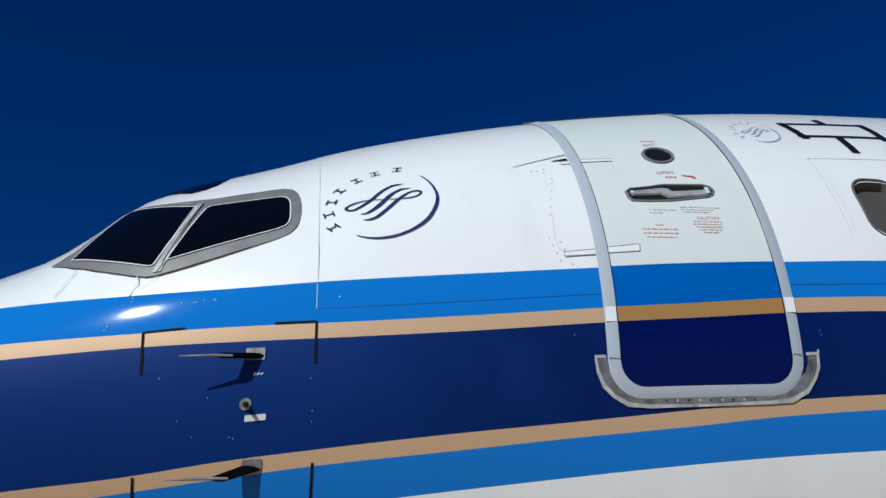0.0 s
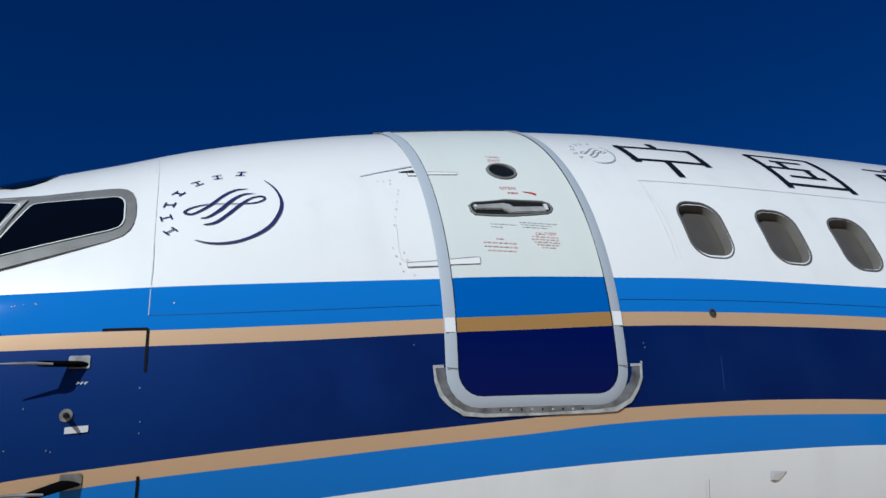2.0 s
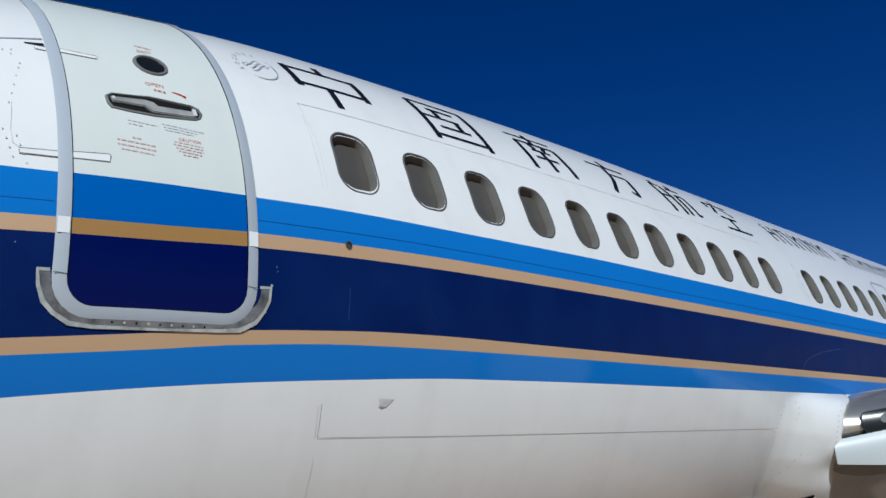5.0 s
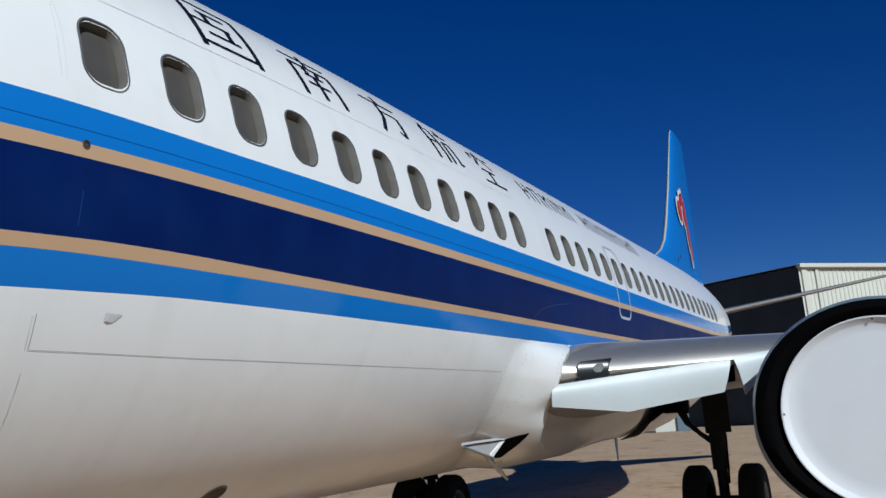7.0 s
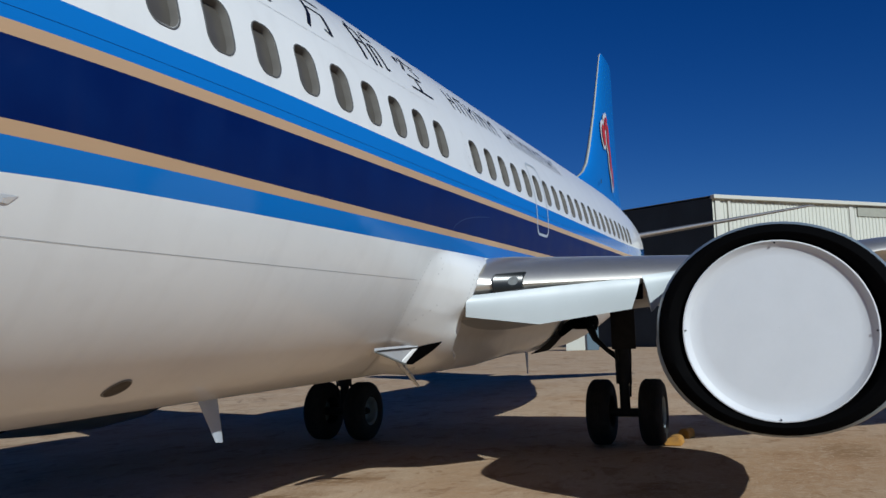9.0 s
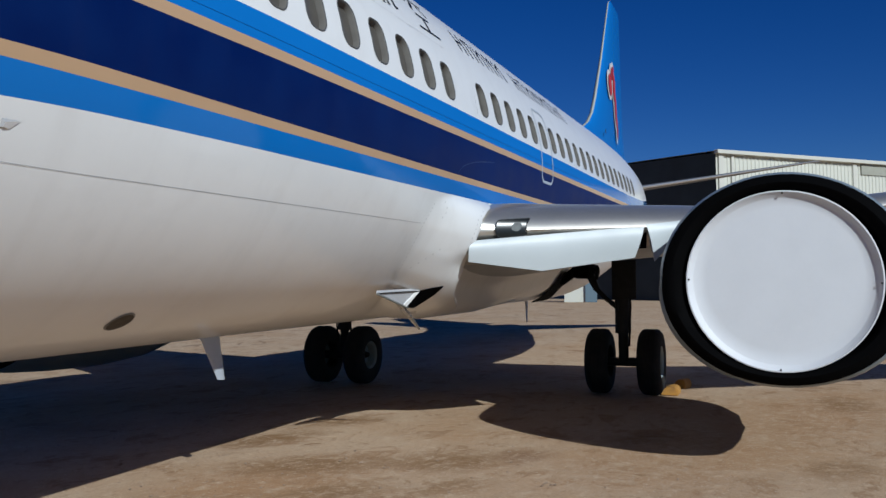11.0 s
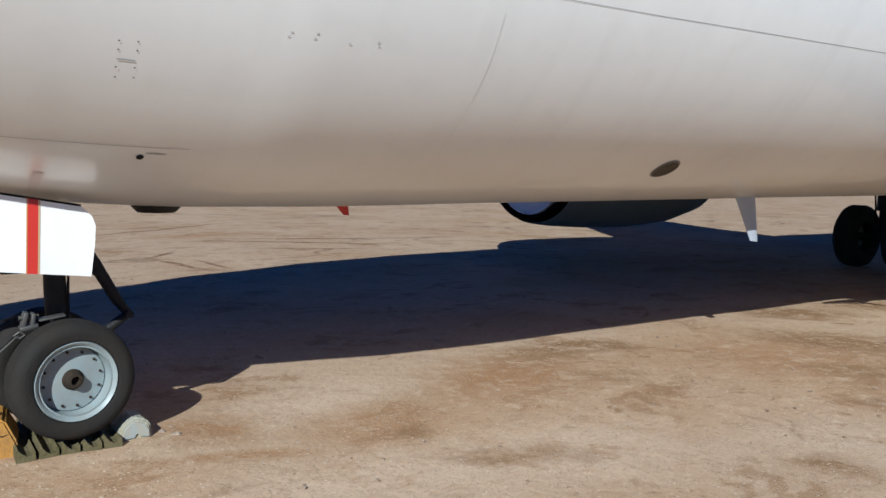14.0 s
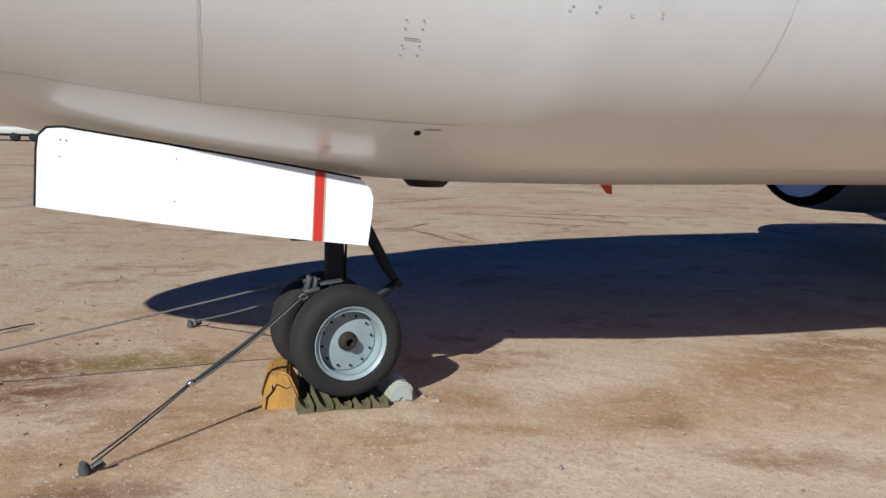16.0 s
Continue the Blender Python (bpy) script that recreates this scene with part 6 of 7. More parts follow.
def wing_lamp(side):
    q = [(5.800, 2.025, 2.432), (5.985, 2.305, 2.456), (5.995, 2.325, 2.272), (5.806, 2.045, 2.236)]
    corner = [Vector((x, side * y, z)) for x, y, z in q]
    aft = Vector((0.84, side * 0.54, 0)).normalized()

    def spot(u, v, proud=0.012):
        p = corner[0].lerp(corner[1], u).lerp(corner[3].lerp(corner[2], u), v)
        dz = p.z - 2.315
        return p + aft * (0.15 - math.sqrt(max(0.0, 0.15**2 - dz * dz)) - proud)

    bm = bmesh.new()
    grid = [[bm.verts.new(spot(0.02 + 0.96 * i / 8, 0.02 + 0.96 * j / 8)) for j in range(9)] for i in range(9)]
    for u, v in zip(grid, grid[1:]):
        for k in range(8):
            bm.faces.new((u[k], u[k + 1], v[k + 1], v[k]))
    lamp = part("landing_lamp", bm, M_LENS, airplane, "dark glazed landing lamp in the wing root")
    ring = rounded(0.0, 1.0, 0.0, 1.0, 0.10)
    bm = bmesh.new()
    path = []
    for (u0, v0), (u1, v1) in zip(ring, ring[1:] + ring[:1]):
        path += [spot(u0 + (u1 - u0) * k / 4, v0 + (v1 - v0) * k / 4) for k in range(4)]
    tube(bm, path + path[:1], 0.0045, 8, caps=False)
    part("lamp_frame", bm, M_STRUT, lamp)
    bm = bmesh.new()
    lens = [bm.verts.new(spot(0.70 + 0.17 * math.cos(a), 0.48 + 0.26 * math.sin(a), 0.020)) for a in [math.tau * k / 20 for k in range(20)]]
    bm.faces.new(lens)
    part("reflector", bm, M_REFLECT, lamp)


wing_lamp(-1)


# ---- nose gear: doors, brace, links ----
def nose_door(s):
    y = s * 0.385
    top = lambda x: float(np.interp(x, (-3.33, -2.67, -2.11, -1.85), (1.502, 1.405, 1.318, 1.272)))
    low = lambda x: 1.135 + (0.945 - 1.135) * (x + 3.40) / (3.40 - 1.86) - 0.012 * math.sin(math.pi * (x + 3.4) / 1.55)
    outline = [(-3.40, low(-3.40)), (-3.0, low(-3.0)), (-2.6, low(-2.6)), (-2.2, low(-2.2)), (-1.865, low(-1.865)), (-1.845, 1.10), (-1.84, 1.19), (-1.855, 1.235), (-1.90, top(-1.90))]
    outline += [(-2.3, top(-2.3)), (-2.8, top(-2.8)), (-3.28, top(-3.28)), (-3.345, 1.490), (-3.380, 1.455), (-3.388, 1.40)]
    bm = bmesh.new()
    near, far = [], []
    for x, z in outline:
        lean = 0.02 * (1 - (z - 0.95) / 0.5)
        near.append(bm.verts.new((x, y + s * lean, z)))
        far.append(bm.verts.new((x, y + s * lean - s * 0.035, z)))
    bm.faces.new(near)
    bm.faces.new(far[::-1])
    for k in range(len(near)):
        a, b = k, (k + 1) % len(near)
        bm.faces.new((near[a], near[b], far[b], far[a])).material_index = 1
    bmesh.ops.recalc_face_normals(bm, faces=bm.faces)
    door = part("gear_door", bm, [M_WHITE, M_STRUT], airplane, "open white nose gear door with a red stripe", smooth=False)
    for x0, x1, mat in ((-2.135, -2.092, M_RED), (-2.141, -2.136, M_ORANGE), (-2.091, -2.083, M_GOLD)):
        bm = bmesh.new()
        lean = lambda z: y + s * (0.02 * (1 - (z - 0.95) / 0.5) + 0.002)
        q = [(x0 - 0.008, low(x0)), (x1 - 0.008, low(x1)), (x1 + 0.004, top(x1)), (x0 + 0.004, top(x0))]
        v = [bm.verts.new((x, lean(z), z)) for x, z in q]
        w = [bm.verts.new((x, lean(z) - s * 0.001, z)) for x, z in q]
        bm.faces.new(v)
        part("stripe", bm, mat, door, smooth=False)
    for x, z in ((-3.29, 1.44), (-3.265, 1.437), (-3.295, 1.365), (-2.79, 1.365), (-2.80, 1.165)):
        bm = bmesh.new()
        lathe(bm, [(-0.001, 0.0001), (-0.001, 0.0035), (0.0, 0.004)], (x, y + s * 0.02 * (1 - (z - 0.95) / 0.5), z), "y", 8)
        part("fastener", bm, M_STRUT, door)
    # front edge seal; its run along the top paints in the shadowed gap
    bm = bmesh.new()
    edge = outline[10::1] + outline[:1]
    tube(bm, [(x - 0.004, y + s * 0.02 * (1 - (z - 0.95) / 0.5) - s * 0.012, z + 0.003) for x, z in [(-1.90, top(-1.90)), (-2.3, top(-2.3))] + edge], 0.008, 8)
    part("edge_seal_shade", bm, M_SEAL, door, "black rubber edge seal, carried along the top to paint the shadowed gap")
    bm = bmesh.new()
    box(bm, (-2.2, y - s * 0.05, 0.985), (0.10, 0.03, 0.04), bevel=0.008)
    part("link_lug", bm, M_STRUT, door)
    return door


nose_door(-1)
nose_door(1)
# red band carried on across the hull
bm = bmesh.new()
ribbon(bm, [(-2.112, 1.36), (-2.112, 1.47)], 0.040, 0.0025)
part("stripe", bm, material("faded_red_marking", (0.6332, 0.6035, 0.5865), rough=0.4), airplane, angle=None)
bm = bmesh.new()
tube(bm, [(-1.60, 0.02, 0.672), (-1.66, 0.02, 0.755), (-1.768, 0.02, 0.952), (-1.84, 0.02, 1.06)], [0.024, 0.030, 0.034, 0.04], 10)
tube(bm, [(-1.88, 0.02, 0.50), (-1.719, 0.02, 0.585), (-1.60, 0.02, 0.672)], [0.034, 0.028, 0.022], 10)
lathe(bm, [(-0.05, 0.0001), (-0.05, 0.022), (0.05, 0.022), (0.05, 0.0001)], (-1.60, 0.02, 0.672), "y", 12)
for x, z in ((-1.79, 0.955), (-1.765, 0.905)):
    box(bm, (x, 0.02, z), (0.03, 0.07, 0.03), (0, 60, 0), bevel=0.006)
part("torque_link", bm, M_STRUT, nose_strut)
bm = bmesh.new()
box(bm, (-2.125, -0.10, 0.705), (0.022, 0.07, 0.075), (0, 12, 0), bevel=0.006)
box(bm, (-2.088, -0.10, 0.700), (0.020, 0.07, 0.065), (0, 8, 0), bevel=0.006)
box(bm, (-2.106, -0.10, 0.665), (0.085, 0.08, 0.022), (0, -10, 0), bevel=0.006)
tube(bm, [(-2.15, -0.10, 0.71), (-2.06, -0.10, 0.715)], 0.012, 10)
tube(bm, [(-2.15, -0.12, 0.645), (-2.175, -0.12, 0.628), (-2.15, -0.12, 0.612), (-2.125, -0.12, 0.628), (-2.15, -0.12, 0.645)], 0.007, 8)
box(bm, (-2.0, -0.10, 0.704), (0.125, 0.07, 0.010), (0, -8, 0), bevel=0.003)
part("tow_lug", bm, M_FITTING, nose_strut, "bare-metal tow fitting")
bm = bmesh.new()
lathe(bm, [(-0.17, 0.0001), (-0.17, 0.046), (-0.02, 0.052), (0.10, 0.052), (0.12, 0.0001)], (NX - 0.035, 0.0, 0.86), "z", 18)
part("collar", bm, M_STRUT, nose_strut)
bm = bmesh.new()
tube(bm, [(NX + 0.02, 0.0, 1.1), (NX - 0.6, 0.0, 1.5)], 0.035, 10)
part("drag_brace", bm, M_STRUT, nose_strut)
bm = bmesh.new()
tube(bm, [(NX + 0.03, -0.03, 1.05), (NX + 0.025, -0.035, 0.75), (NX + 0.03, -0.04, 0.5)], 0.007, 6)
part("hose", bm, M_SEAL, nose_strut)
# bolts round the near rim
for k in range(12):
    a = math.tau * (k + 0.3) / 12
    bm = bmesh.new()
    lathe(bm, [(-0.010, 0.0001), (-0.010, 0.006), (0.0, 0.0075)], (NX - 0.026 + 0.140 * math.cos(a), -0.205 - 0.008, NZ - 0.004 + 0.140 * math.sin(a)), "y", 8)
    bmesh.ops.rotate(bm, verts=bm.verts, cent=(NX - 0.026, 0, NZ - 0.004), matrix=Matrix.Rotation(radians(9), 3, "Z"))
    part("rim_bolt", bm, M_HUB, nose_strut)

# ---- main gear braces ----
for s in (-1, 1):
    bm = bmesh.new()
    tube(bm, [(MX, s * 1.80, 1.98), (MX, s * 2.00, 1.86), (MX, s * 2.09, 1.64)], [0.075, 0.07, 0.05], 10)
    tube(bm, [(MX, s * 2.08, 1.66), (MX, s * 2.26, 1.48), (MX + 0.02, s * 2.44, 1.34)], [0.045, 0.036, 0.05], 10)
    tube(bm, [(MX, s * 1.93, 2.02), (MX - 0.05, s * 2.12, 1.95), (MX - 0.05, s * 2.10, 1.80)], 0.03, 10)
    part("side_brace", bm, M_STRUT, airplane, "dark main gear side brace")
    bm = bmesh.new()
    tube(bm, [(MX + 0.13, s * 2.50, 1.05), (MX + 0.38, s * 2.50, 0.80), (MX + 0.12, s * 2.50, 0.55)], 0.03, 8)
    part("torque_link", bm, M_STRUT, airplane)
    bm = bmesh.new()
    tube(bm, [(MX - 0.12, s * 2.62, 2.1), (MX - 0.10, s * 2.64, 1.4), (MX - 0.06, s * 2.6, 0.75)], 0.016, 6)
    part("hose", bm, M_SEAL, airplane)
# the wheel well's shade under the wing root, put in as a black box and arm
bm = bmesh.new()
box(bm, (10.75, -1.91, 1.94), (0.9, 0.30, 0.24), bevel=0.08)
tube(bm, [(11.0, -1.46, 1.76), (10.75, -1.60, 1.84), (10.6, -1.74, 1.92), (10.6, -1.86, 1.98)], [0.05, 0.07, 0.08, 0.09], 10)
part("well_shade", bm, M_BLACK, airplane, "black box painted in for the shaded wheel well")
# black patch on the skin stands in for the shaded wheel bay
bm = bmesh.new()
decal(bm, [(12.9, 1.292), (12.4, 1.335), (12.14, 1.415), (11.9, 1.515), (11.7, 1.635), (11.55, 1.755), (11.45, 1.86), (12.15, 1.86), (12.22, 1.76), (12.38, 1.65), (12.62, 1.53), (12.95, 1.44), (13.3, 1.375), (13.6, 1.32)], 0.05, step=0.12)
part("bay_shade", bm, M_BLACK, airplane, "black patch painted for the shaded wheel bay behind the fairing", angle=None)
for s in (-1, 1):
    bm = bmesh.new()
    box(bm, (MX - 0.14, s * 2.55, 1.80), (0.03, 0.38, 0.62), (0, 0, 0), 0.012)
    tube(bm, [(MX - 0.1, s * 2.40, 1.9), (MX - 0.12, s * 2.44, 1.3)], 0.02, 8)
    part("leg_door", bm, M_STRUT, airplane, "dark plate door fixed to the main gear leg")
# ---- emblem on the fin ----
def fin_sheet(pts, mat, off, name, label=""):
    bm = bmesh.new()
    out = []
    for x, z in pts:
        f = (z - 6.35) / (10.45 - 6.35)
        le, ch = 20.2 + (23.45 - 20.2) * f, 5.4 + (2.3 - 5.4) * f
        c = max(0.02, min(0.98, (x - le) / ch))
        y = 5 * 0.09 * (0.2969 * math.sqrt(c) - 0.126 * c - 0.3516 * c**2 + 0.2843 * c**3 - 0.1036 * c**4) * ch * 0.75
        out.append(bm.verts.new((x, -y - off, z + TILT * 22)))
    bm.faces.new(out)
    return part(name, bm, mat, fin, label, smooth=False)


def petal(cx, cz, rx, rz, tilt=0.0, n=16, grow=0.0):
    return [(cx + (rx + grow) * math.cos(a) * math.cos(tilt) - (rz + grow) * math.sin(a) * math.sin(tilt), cz + (rx + grow) * math.cos(a) * math.sin(tilt) + (rz + grow) * math.sin(a) * math.cos(tilt)) for a in [math.tau * k / n for k in range(n)]]


fin_sheet(petal(21.52, 6.161 - TILT * 22, 0.075, 0.075), M_STRUT, 0.03, "drain_plug", "dark round plug in the fin")
for cx, cz, rx, rz, ti in ((22.55, 7.55, 0.24, 0.34, 0.3), (22.85, 7.95, 0.11, 0.22, -0.1), (23.1, 8.05, 0.10, 0.22, -0.2), (23.25, 7.6, 0.20, 0.42, 0.0), (23.5, 6.95, 0.16, 0.5, 0.2), (23.8, 6.4, 0.10, 0.36, 0.15)):
    fin_sheet(petal(cx, cz, rx, rz, ti, grow=0.13), M_COVER, 0.02, "emblem_edge")
    fin_sheet(petal(cx, cz, rx, rz, ti), M_RED, 0.045, "emblem_petal", "red petal-shaped emblem")

# ---- chocks, pad, tie-downs ----
def chock(name, label, mat, at, size, turn, round_top):
    bm = bmesh.new()
    w, d, h = size
    if round_top:
        prof = [(-w / 2, 0)] + [(-w / 2 * math.cos(math.pi * k / 10), h * 0.25 + h * 0.75 * math.sin(math.pi * k / 10)) for k in range(11)] + [(w / 2, 0)]
    else:
        prof = [(-w / 2, 0), (-w / 2, h * 0.55), (-w * 0.34, h * 0.95), (-w * 0.05, h), (w * 0.22, h * 0.9), (w / 2, h * 0.42), (w / 2, 0)]
    a, b = [bm.verts.new((x, -d / 2, z)) for x, z in prof], [bm.verts.new((x, d / 2, z)) for x, z in prof]
    bm.faces.new(a)
    bm.faces.new(b[::-1])
    for k in range(len(prof)):
        bm.faces.new((a[k], b[k], b[(k + 1) % len(prof)], a[(k + 1) % len(prof)]))
    bmesh.ops.recalc_face_normals(bm, faces=bm.faces)
    bmesh.ops.bevel(bm, geom=bm.edges[:], offset=0.012, segments=2, affect="EDGES")
    for v in bm.verts:
        v.co += 0.006 * noise.noise_vector(v.co * 14 + Vector((at[0], at[1], 0)))
    ob = link(name, bm, mat, None, "", True, 40)
    ob.matrix_world = pose(*at, 0, 0, turn)
    return tagged(ob, label, "chock", group="wheel chocks")


GZ = 0.045
front_chock = chock("wheel_chock", "weathered yellow wooden chock against the nose wheel", M_YELLOW, (-2.255, -0.03, GZ - 0.03), (0.19, 0.28, 0.225), -8, False)
bm = bmesh.new()
tube(bm, [(-0.078, -0.139, 0.0), (-0.070, -0.141, 0.075), (-0.038, -0.141, 0.115), (-0.020, -0.141, 0.150), (0.030, -0.140, 0.125), (0.060, -0.139, 0.135)], [0.005, 0.006, 0.005, 0.004, 0.003, 0.001], 6)
tube(bm, [(-0.038, -0.141, 0.115), (-0.055, -0.12, 0.20), (-0.045, 0.0, 0.217)], [0.006, 0.007, 0.003], 6)
part("crack", bm, M_SEAL, front_chock, "dark split in the wood")
pale_chock = chock("wheel_chock", "pale weathered rounded chock behind the nose wheel", M_CHOCK, (-1.625, -0.13, GZ - 0.02), (0.18, 0.16, 0.13), 4, True)
bm = bmesh.new()
face = [(-0.066, 0.020)] + [(-0.066 * math.cos(math.pi * k / 12), 0.035 + 0.068 * math.sin(math.pi * k / 12)) for k in range(13)] + [(0.066, 0.020), (0.020, 0.026), (0.004, 0.044), (-0.012, 0.024)]
front, rear = [bm.verts.new((x, -0.090, z)) for x, z in face], [bm.verts.new((x, -0.070, z)) for x, z in face]
bm.faces.new(front)
for k in range(len(face)):
    n = (k + 1) % len(face)
    bm.faces.new((front[k], rear[k], rear[n], front[n]))
bmesh.ops.recalc_face_normals(bm, faces=bm.faces)
part("end_face", bm, material("flaking_blue_grey_paint", (0.27, 0.33, 0.345), rough=0.75, grain=0.3, blotch=0.7, blotch_scale=16, tint=(0.36, 0.30, 0.20)), pale_chock, "flaking blue-grey paint")
chock("wheel_chock", "yellow wooden chock beside the main wheel", M_YELLOW, (10.92, -3.19, -0.01), (0.26, 0.40, 0.14), 90, False)
chock("wheel_chock", "yellow wooden chock beside the main wheel", M_YELLOW, (11.75, -3.28, -0.01), (0.20, 0.25, 0.16), 70, False)


def pad():
    root = new("wheel_pad")
    root.location = (-1.965, -0.15, GZ)
    tagged(root, "dusty olive ribbed pad under the nose wheels", "pad")
    for k in range(5):
        bm = bmesh.new()
        x0 = -0.232 + k * 0.101
        prof = [(0, -0.03), (0.0, 0.040), (0.010, 0.052), (0.026, 0.030), (0.048, 0.012), (0.068, 0.014), (0.084, 0.034), (0.087, -0.03)]
        a, b = [bm.verts.new((x0 + x, -0.145, z)) for x, z in prof], [bm.verts.new((x0 + x, 0.5, z)) for x, z in prof]
        bm.faces.new(a)
        bm.faces.new(b[::-1])
        for j in range(len(prof)):
            bm.faces.new((a[j], b[j], b[(j + 1) % len(prof)], a[(j + 1) % len(prof)]))
        bmesh.ops.recalc_face_normals(bm, faces=bm.faces)
        for v in bm.verts:
            v.co += 0.008 * noise.noise_vector(v.co * 9 + Vector((k * 3.7, 0, 0)))
        link("rib", bm, M_PAD, root, "", True, 40)


pad()


def sag(a, b, drop, n=10):
    a, b = Vector(a), Vector(b)
    return [a.lerp(b, k / n) - Vector((0, 0, drop * 4 * (k / n) * (1 - k / n))) for k in range(n + 1)]


def tie_down(anchor, end, label, stout, drop=0.02):
    root = new("tie_down")
    tagged(root, label, "tie-down strap", group="nose gear tie-downs")
    ax, ay = anchor
    bm = bmesh.new()
    tube(bm, [(ax, ay, -0.06), (ax - 0.01, ay, 0.03), (ax - 0.015, ay - 0.01, 0.055)], [0.024, 0.027, 0.016], 10)
    tube(bm, [(ax + 0.02, ay, 0.03), (ax + 0.06, ay, 0.055), (ax + 0.07, ay + 0.02, 0.03), (ax + 0.03, ay + 0.02, 0.015)], 0.010, 8)
    link("stake", bm, M_FITTING, root, "bent steel ground stake", True, 40)
    start = Vector((ax + 0.02, ay, 0.05))
    e = Vector(end)
    if stout:
        midp = start.lerp(e, 0.42)
        for d in (-0.008, 0.010):
            bm = bmesh.new()
            tube(bm, sag(start + Vector((0, d, d)), midp + Vector((0, d * 0.4, d * 0.5)), 0.006), 0.0045, 6)
            link("strap", bm, M_STRAP, root)
        bm = bmesh.new()
        tube(bm, [midp - (e - start) * 0.012, midp + (e - start) * 0.012], 0.014, 10)
        link("buckle", bm, M_CHROME, root, "steel buckle")
        upper = sag(midp, e, drop)
        bm = bmesh.new()
        tube(bm, upper, [0.006, 0.010, 0.013, 0.014, 0.011, 0.012, 0.009, 0.006, 0.005, 0.005, 0.005], 7)
        link("webbing", bm, M_STRAP, root, "bunched dark webbing")
        bm = bmesh.new()
        tube(bm, [p + Vector((0.006, -0.012, -0.01)) for p in upper], 0.005, 6)
        link("strap", bm, M_ROPE, root)
    else:
        bm = bmesh.new()
        tube(bm, sag(start, e, drop, 16), 0.006, 6)
        link("rope", bm, M_ROPE, root)
    return root


tie_down((-3.175, -0.775), (NX - 0.22, -0.10, 0.64), "dark webbing strap staked to the sand beside the nose wheel", True)
far_rope = tie_down((-4.60, 0.60), (NX - 0.16, 0.12, 0.69), "thin rope from the nose gear to a far stake", False, 0.01)
bm = bmesh.new()
tube(bm, [(-4.035, 0.482, 0.150), (-4.010, 0.475, 0.172), (-3.985, 0.468, 0.158), (-4.0, 0.462, 0.140), (-4.03, 0.47, 0.152)], 0.009, 7)
link("knot", bm, M_ROPE, far_rope)
tie_down((-2.72, 1.86), (NX - 0.12, 0.18, 0.62), "short rope from the nose gear to a stake in shadow", False, 0.02)

# thin dark strand lying across the sand
bm = bmesh.new()
tube(bm, [(-4.25, 1.78, 0.008), (-4.10, 1.89, 0.010), (-4.03, 1.93, 0.014), (-3.93, 2.05, 0.010), (-3.84, 2.13, 0.006)], 0.0055, 7)
tagged(link("dark_strand", bm, M_STRAP, None, "", True, 40), "thin dark strand lying on the sand", "rope")

# ---- loose stones and clods, too many to count ----
def link_clods():
    """Small crumbled clods of brown earth, in loose drifts."""
    rng = random.Random(11)
    verts, faces = [], []
    base = bmesh.new()
    bmesh.ops.create_icosphere(base, subdivisions=1, radius=1)
    base.verts.ensure_lookup_table()
    shape = [v.co.copy() for v in base.verts]
    tris = [[v.index for v in f.verts] for f in base.faces]
    base.free()
    while len(verts) < 42 * 760:
        cx, cy = rng.uniform(-5.5, 6), rng.uniform(-3.4, 6)
        spread = rng.uniform(0.1, 0.5)
        for k in range(rng.randint(3, 16)):
            x, y = cx + rng.gauss(0, spread), cy + rng.gauss(0, spread * 0.7)
            if abs(x - NX) < 0.5 and abs(y) < 0.5:
                continue
            r = 0.003 + 0.014 * rng.random() ** 5
            n = len(verts)
            turn = Matrix.Rotation(rng.uniform(0, 6.3), 3, "Z")
            for p in shape:
                q = turn @ Vector((p.x * 1.3, p.y * 0.9, p.z * 0.42)) * r * (1 + 0.35 * noise.noise(p * 2 + Vector((x, y, 0)) * 9))
                verts.append((x + q.x, y + q.y, r * 0.1 + q.z))
            faces += [[n + i for i in t] for t in tris]
    me = bpy.data.meshes.new("clods")
    me.from_pydata(verts, [], faces)
    me.materials.append(material("brown_clod", (0.34, 0.2507, 0.1742), rough=0.95, grain=0.4, blotch=0.8, blotch_scale=5, tint=(0.2125, 0.1487, 0.102)))
    return tagged(new("clods", me), "crumbled brown clods of earth scattered on the sand", "clods", kind="stuff")


def stones():
    rng = random.Random(5)
    bm = bmesh.new()
    for k in range(900):
        x, y = (rng.uniform(-6, 12), rng.uniform(-4.2, 9)) if k % 2 else (rng.gauss(-1.5, 1.8), rng.uniform(-2.2, 2.5))
        if abs(x - NX) < 0.5 and abs(y) < 0.5:
            continue
        r = 0.0035 + 0.010 * rng.random() ** 4
        made = bmesh.ops.create_icosphere(bm, subdivisions=1, radius=r, matrix=pose(x, y, r * 0.25 + 0.0, 0, 0, rng.uniform(0, 360)) @ Matrix.Diagonal((1.2, 0.85, 0.6, 1)))
        for v in made["verts"]:
            v.co += 0.3 * r * noise.noise_vector(v.co * 60)
    for k in range(16):
        x, y, r = rng.uniform(-1.53, -1.40), rng.uniform(-0.24, 0.0), rng.uniform(0.010, 0.026)
        made = bmesh.ops.create_icosphere(bm, subdivisions=1, radius=r, matrix=pose(x, y, r * 0.3 + 0.02, 0, 0, rng.uniform(0, 360)) @ Matrix.Diagonal((1.2, 0.9, 0.7, 1)))
        for v in made["verts"]:
            v.co += 0.3 * r * noise.noise_vector(v.co * 60)
    link_clods()
    ob = link("pebbles", bm, M_STONE, None, "", False)
    return tagged(ob, "scattered small pale pebbles on the sand", "pebbles", kind="stuff")


stones()

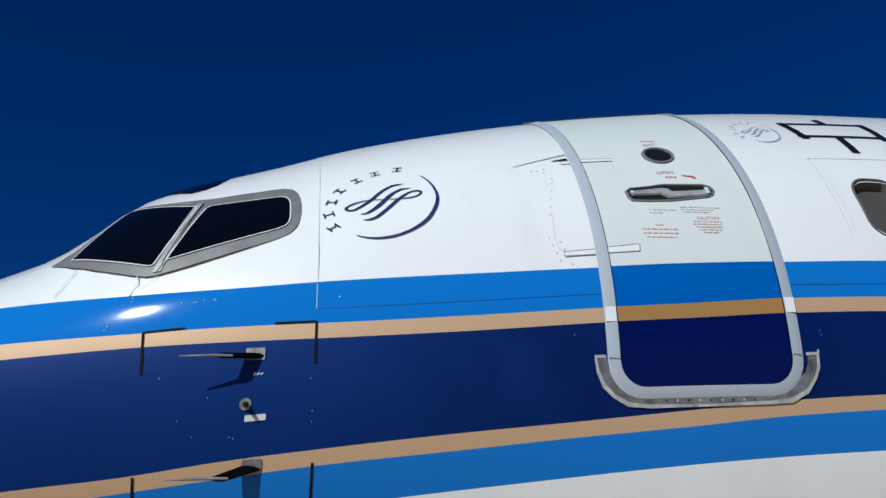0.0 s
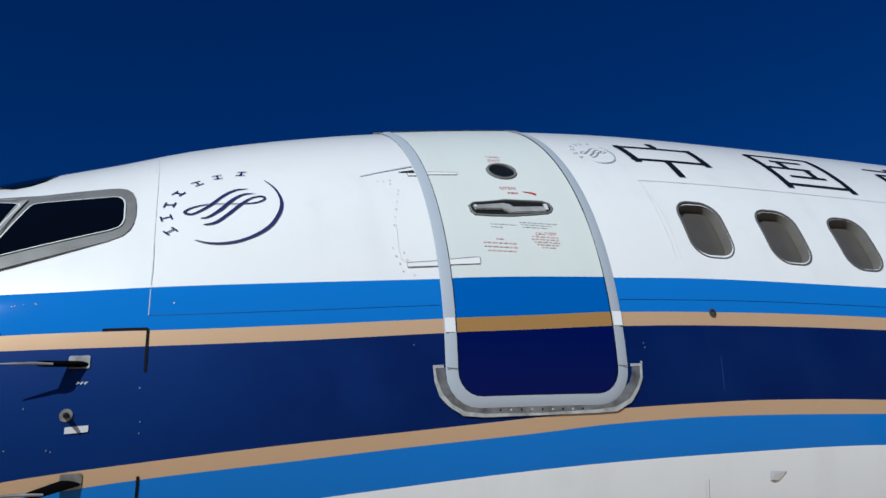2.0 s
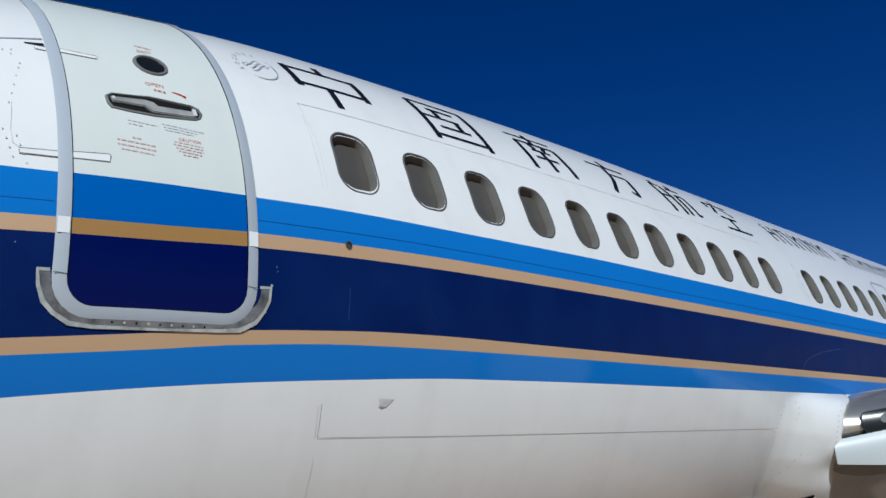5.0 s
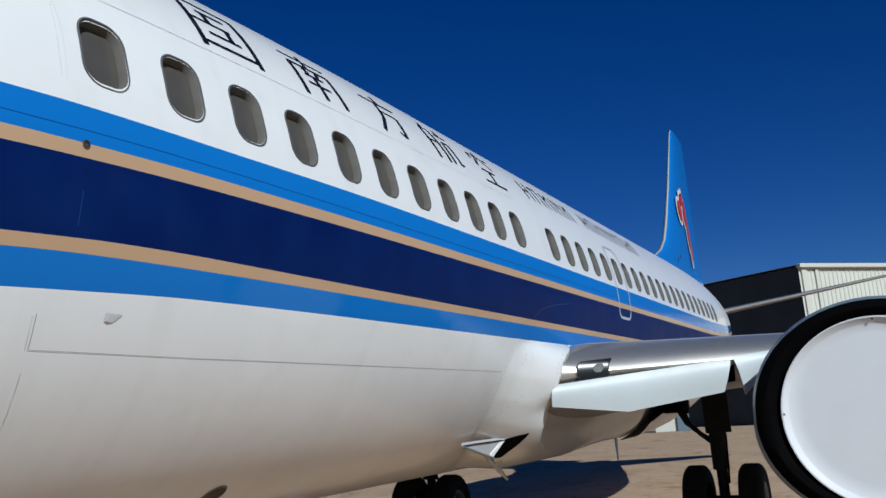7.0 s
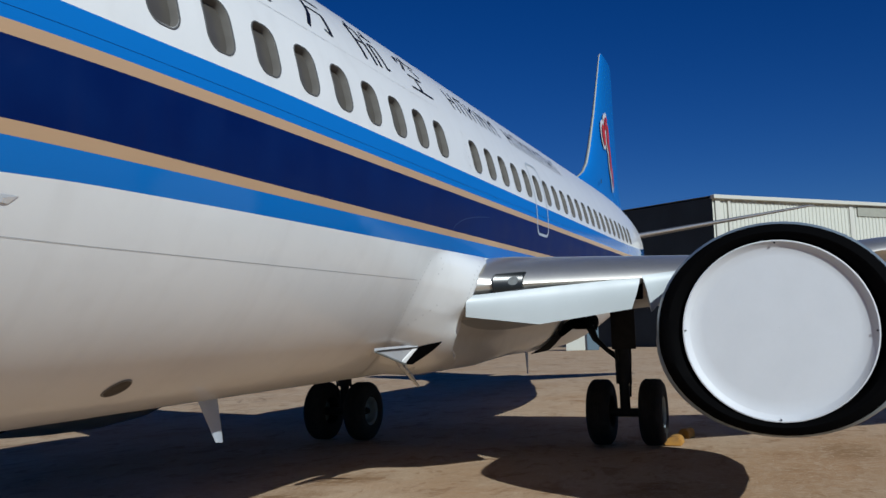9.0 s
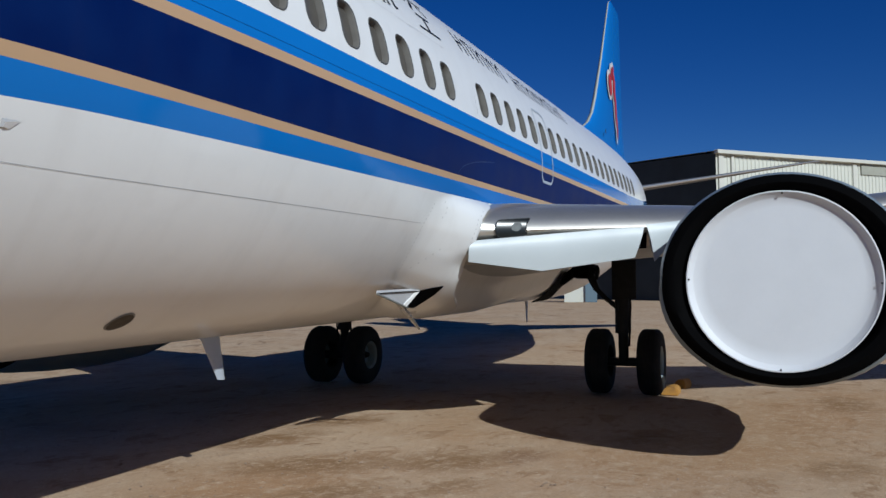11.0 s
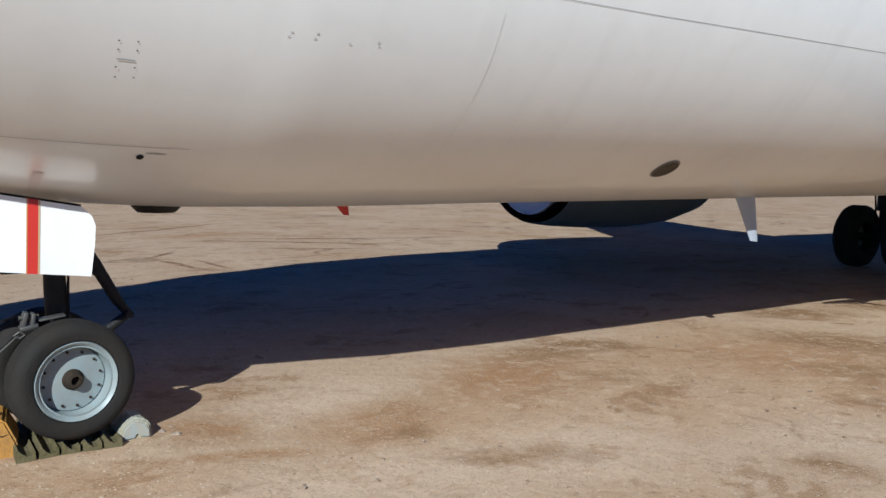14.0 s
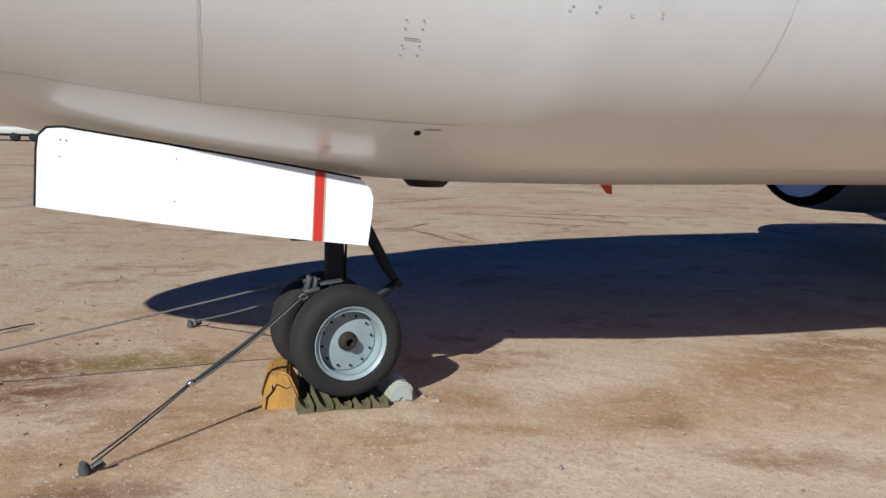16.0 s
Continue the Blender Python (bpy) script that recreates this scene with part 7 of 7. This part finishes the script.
# ---- far edge of the field ----
def far_line():
    rng = random.Random(9)
    root = bmesh.new()
    for k in range(420):
        a = rng.uniform(math.pi * 0.05, math.pi * 0.95)
        d = rng.uniform(420, 560)
        h = rng.uniform(1.5, 4.5)
        for j in range(3):
            bmesh.ops.create_icosphere(root, subdivisions=1, radius=1, matrix=Matrix.Translation((d * math.cos(a) + rng.uniform(-6, 6), d * math.sin(a) + rng.uniform(-6, 6), h * 0.4)) @ Matrix.Diagonal((rng.uniform(2, 6), rng.uniform(2, 6), h * rng.uniform(0.5, 1), 1)))
    for v in root.verts:
        v.co += 0.8 * noise.noise_vector(v.co * 0.4)
    ob = link("distant_scrub", root, material("dusty_scrub", (0.0595, 0.0638, 0.0382), rough=0.95, blotch=0.6, blotch_scale=0.2), None, "", False)
    tagged(ob, "low dark desert scrub along the far edge of the field", "scrub", kind="stuff")


far_line()


# ---- things far across the field ----
def shed():
    root = new("shed")
    root.location = (72.5, 12.6, 0)
    tagged(root, "small cream shed with a grey-blue door beside the hangar", "shed")
    bm = bmesh.new()
    box(bm, (0, 0, 1.15), (2.4, 1.9, 2.3), (0, 0, 12), 0.03)
    link("wall", bm, M_SIDING, root, "", False)
    bm = bmesh.new()
    box(bm, (0, 0, 2.36), (2.7, 2.2, 0.12), (0, 0, 12), 0.02)
    link("roof", bm, M_TRIM, root, "", False)
    bm = bmesh.new()
    box(bm, (-0.05, -1.5, 1.0), (2.2, 1.05, 2.0), (0, 0, 12), 0.03)
    link("door", bm, material("grey_blue_paint", (0.10, 0.145, 0.18), rough=0.5), root, "grey-blue door", False)


shed()


def far_trailer():
    root = new("flatbed_trailer")
    root.location = (-14.5, 49.5, 0)
    tagged(root, "low pale flatbed trailer on dark wheels, far across the sand", "trailer")
    bm = bmesh.new()
    box(bm, (0, 0, 0.62), (11.0, 2.2, 0.42), (0, 0, -6), 0.12)
    link("bed", bm, M_TRIM, root, "pale bed", True, 40)
    bm = bmesh.new()
    box(bm, (0, 0, 0.36), (10.4, 1.6, 0.12), (0, 0, -6), 0.02)
    link("chassis", bm, M_STRUT, root, "", False)
    for x in (-4.0, -3.0, 2.4, 3.4, 4.6):
        bm = bmesh.new()
        lathe(bm, [(-0.15, 0.0001), (-0.15, 0.22), (-0.11, 0.28), (0.11, 0.28), (0.15, 0.22), (0.15, 0.0001)], (x, -0.95 - 0.1 * x, 0.28), "y", 18)
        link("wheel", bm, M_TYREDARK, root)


far_trailer()
